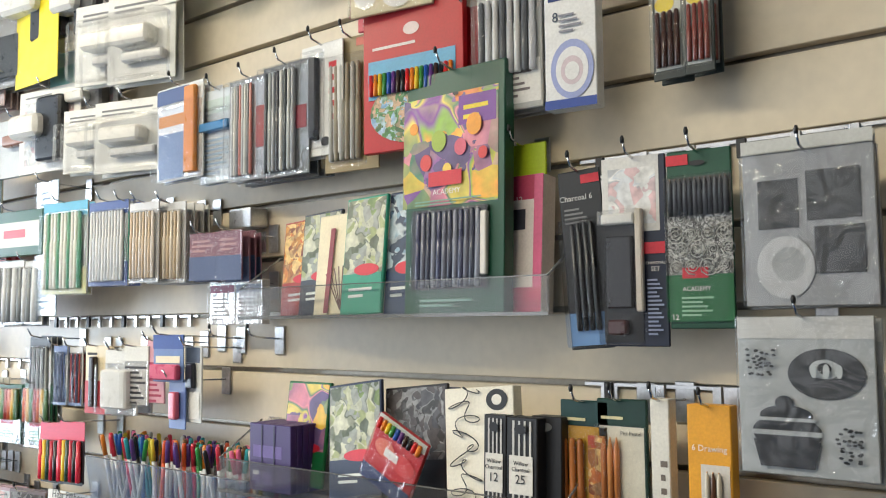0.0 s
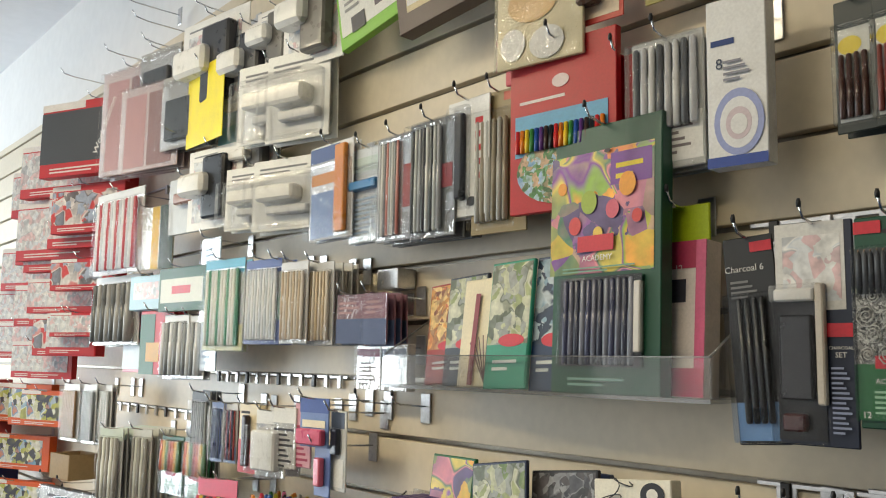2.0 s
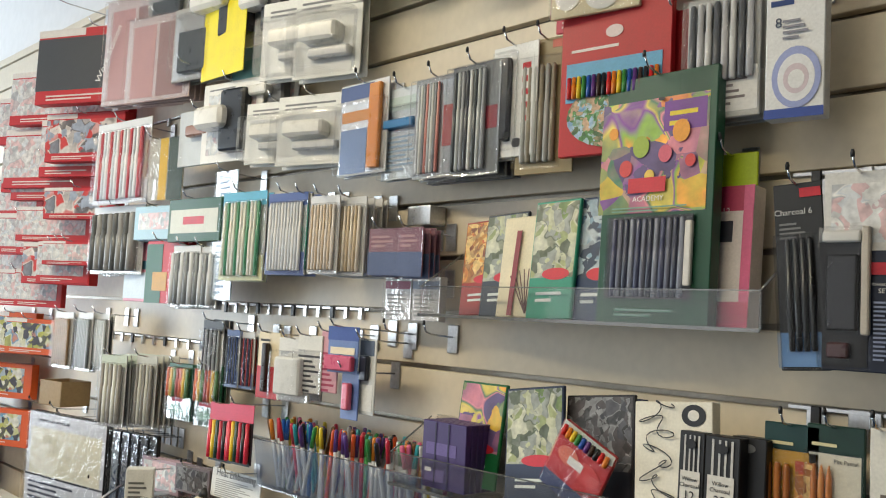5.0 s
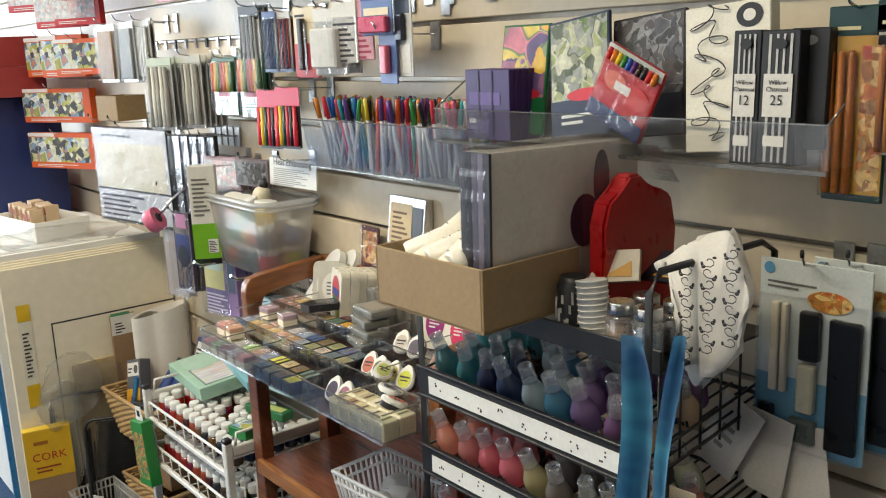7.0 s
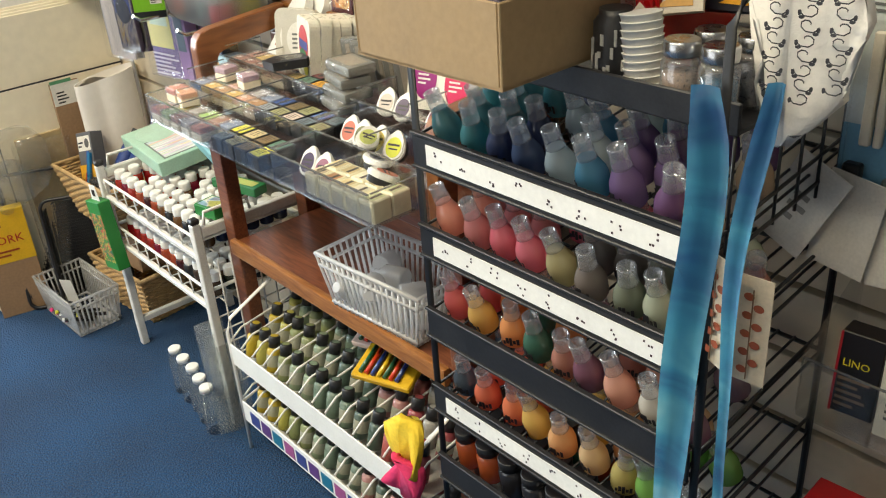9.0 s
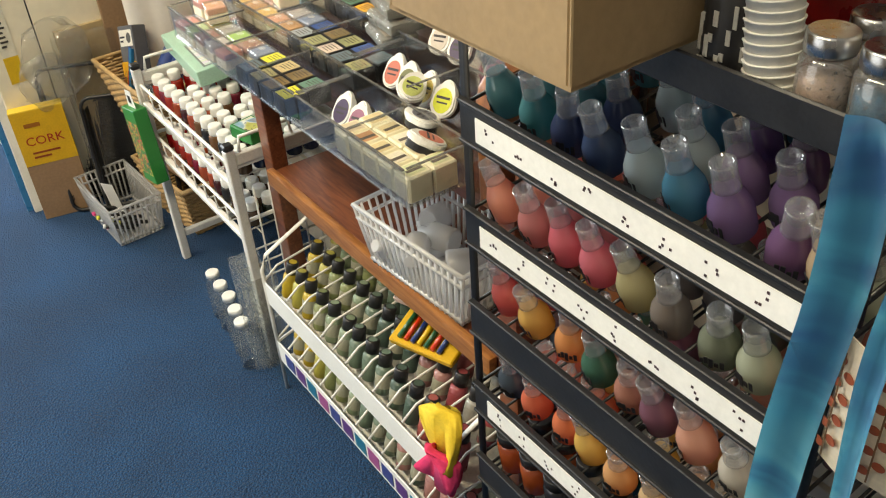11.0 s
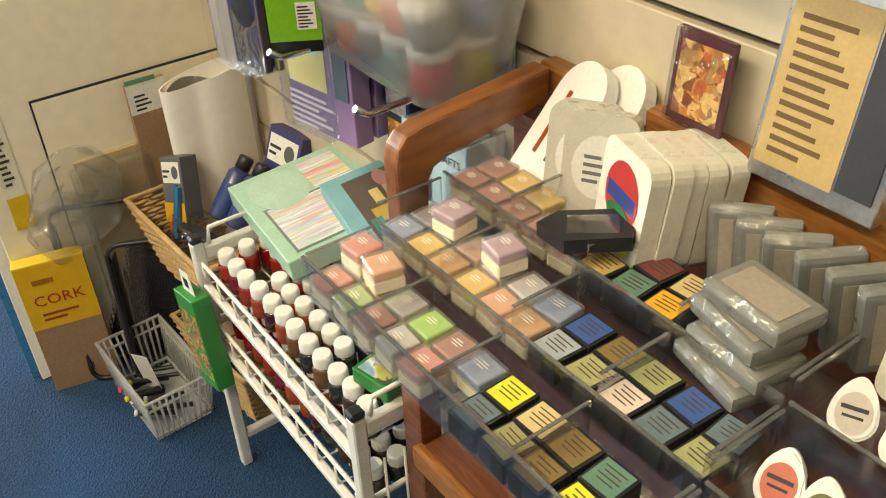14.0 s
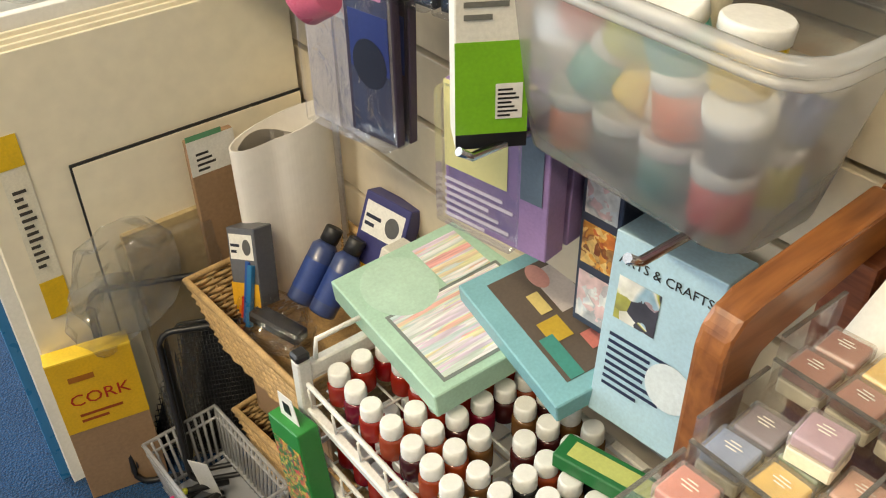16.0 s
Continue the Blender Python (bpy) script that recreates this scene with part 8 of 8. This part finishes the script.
op = open_box("ornament_box", "white card box of small wooden ornaments on the boards", "box", pose(-2.92, -0.27, 0.79, 0, 0, 8), 0.30, 0.17, 0.06, 0.004, PAPER)
for i in range(14):
    th = thing("wooden_block", "pale wooden mounted rubber stamp", "stamp", pose(-3.04 + 0.033 * (i % 8), -0.31 + 0.06 * (i // 8), 0.797, rnd.uniform(-6, 6), rnd.uniform(-10, 10), rnd.uniform(-14, 14)), "wooden stamps")
    part("block", B(0.024, 0.04, 0.085, 0, 0, 0, 0.002), mat("pale_wood", C(206, 180, 146), 0.55, vary=0.25, scale=30) if i == 0 else bpy.data.materials["pale_wood"], th)
    part("print", B(0.018, 0.0005, 0.02, 0, -0.0205, 0.055), OWNM, th, colour=C(160, 70, 66))
part("plinth", B(0.55, 0.46, 0.788, -2.98, -0.255, 0.0, 0.004), PAPER)
tagged(bpy.data.objects["plinth"], "white painted display plinth behind the boards", "plinth")
th = thing("bubble_wrap", "crumpled white plastic wrap on top of the boards", "wrap", pose(-2.72, -0.27, 0.80))
bm = bmesh.new()
bmesh.ops.create_icosphere(bm, subdivisions=4, radius=1, matrix=Matrix.Translation((0, 0, 0.012)) @ Matrix.Diagonal((0.07, 0.2, 0.03, 1)))
for v in bm.verts:
    v.co += 0.012 * noise.noise_vector(v.co * 22)
part("wrap", bm, FROST, th)
open_box("small_carton", "small brown printed carton box on the hooks", "box", pose(-2.582, -0.1, 1.144, 0, 0, 8), 0.12, 0.09, 0.07, 0.003, KRAFT)
hook(-2.663, 1.141 - 0.004, 0.17)
hook(-2.503, 1.141 - 0.004, 0.17)

# ---- right of the rack ----
for i, (xc, zt, w, h) in enumerate(((-0.469, 1.051, 0.136, 0.235), (-0.428, 1.053, 0.114, 0.225))):
    goods("charcoal_pencil_set", "pale blue blister card of charcoal pencils and erasers", "pencil set", xc, zt, w, h, 0.07 - 0.03 * i, 0.003, C(206, 214, 214),
          [("r", 0, 0.62, 1, 1, C(110, 160, 190)), ("o", 0.04, 0.02, 0.14, 0.08, C(90, 150, 190)), ("bars", 0.08, 0.1, 0.6, 0.15, C(110, 110, 110), 2), ("o", 0.45, 0.13, 0.85, 0.24, WARMART), ("block", 0.14, 0.22, 0.22, 0.7, (0.008, C(222, 214, 196))), ("block", 0.24, 0.22, 0.3, 0.7, (0.008, C(214, 206, 190))), ("block", 0.42, 0.24, 0.6, 0.5, (0.012, C(26, 27, 30))), ("block", 0.42, 0.52, 0.58, 0.78, (0.014, C(206, 200, 176))), ("block", 0.68, 0.26, 0.95, 0.95, (0.009, C(20, 20, 22))), ("block", 0.06, 0.78, 0.2, 0.88, (0.012, C(20, 20, 22))), ("block", 0.35, 0.82, 0.6, 0.95, (0.01, C(96, 104, 96))), ("blis", 0.03, 0.18, 0.98, 0.99, 0.016)], turn=3)
LX, LZ = -0.514, 0.58
th = thing("acrylic_bin", "clear acrylic wall bin holding lino tool boxes", "bin", pose(LX + 0.1, 0, LZ))
part("front", B(0.21, 0.003, 0.075, 0, -0.125, 0), ACRYL, th)
part("floor", B(0.21, 0.12, 0.003, 0, -0.063, 0), ACRYL, th)
for s in (-1, 1):
    part("end", prism(bmesh.new(), [(-0.123, 0.004), (-0.004, 0.004), (-0.004, 0.15), (-0.123, 0.075)], -0.0015, 0.0015, Matrix.Translation((s * 0.1065, 0, 0)) @ pose(0, 0, 0, 0, 0, 90)), ACRYL, th)
part("front_edge", B(0.21, 0.0032, 0.0015, 0, -0.125, 0.0752), EDGE, th)
goods("lino_set", "black carton of lino cutting tools with a yellow title", "tool box", LX + 0.042, LZ + 0.108, 0.046, 0.1, 0.1, 0.03, C(34, 30, 32), [("t", 0.45, 0.4, 0.012, "LINO", C(230, 210, 40), 0.6), ("bars", 0.1, 0.5, 0.9, 0.9, C(120, 100, 80), 5), ("r", 0, 0, 0.06, 1, C(170, 30, 40))], hang=False, turn=6, lean=-4)
goods("lino_set", "cream printed carton of lino tools", "tool box", LX + 0.092, LZ + 0.124, 0.042, 0.12, 0.105, 0.03, C(222, 216, 200), [("bars", 0.2, 0.3, 0.8, 0.8, C(110, 104, 96), 7)], hang=False, turn=6)
goods("lino_ink_box", "red carton with a white diamond mark", "carton", -0.40, 0.46, 0.2, 0.14, 0.12, 0.06, C(170, 26, 32), [("o", 0.3, 0.2, 0.7, 0.7, C(222, 216, 210)), ("r", 0.4, 0.35, 0.6, 0.55, C(170, 26, 32))], hang=False, turn=4)
th = thing("wire_shelf", "black wire shelf holding cartons beside the rack", "shelf")
for i in range(7):
    part("wire", tube(bmesh.new(), [(-0.52 + i * 0.04, -0.003, 0.3165), (-0.52 + i * 0.04, -0.14, 0.3165)], 0.002, 5), BLACKW, th)
part("front_bar", tube(bmesh.new(), [(-0.53, -0.14, 0.3165), (-0.27, -0.14, 0.3165)], 0.003, 6), BLACKW, th)
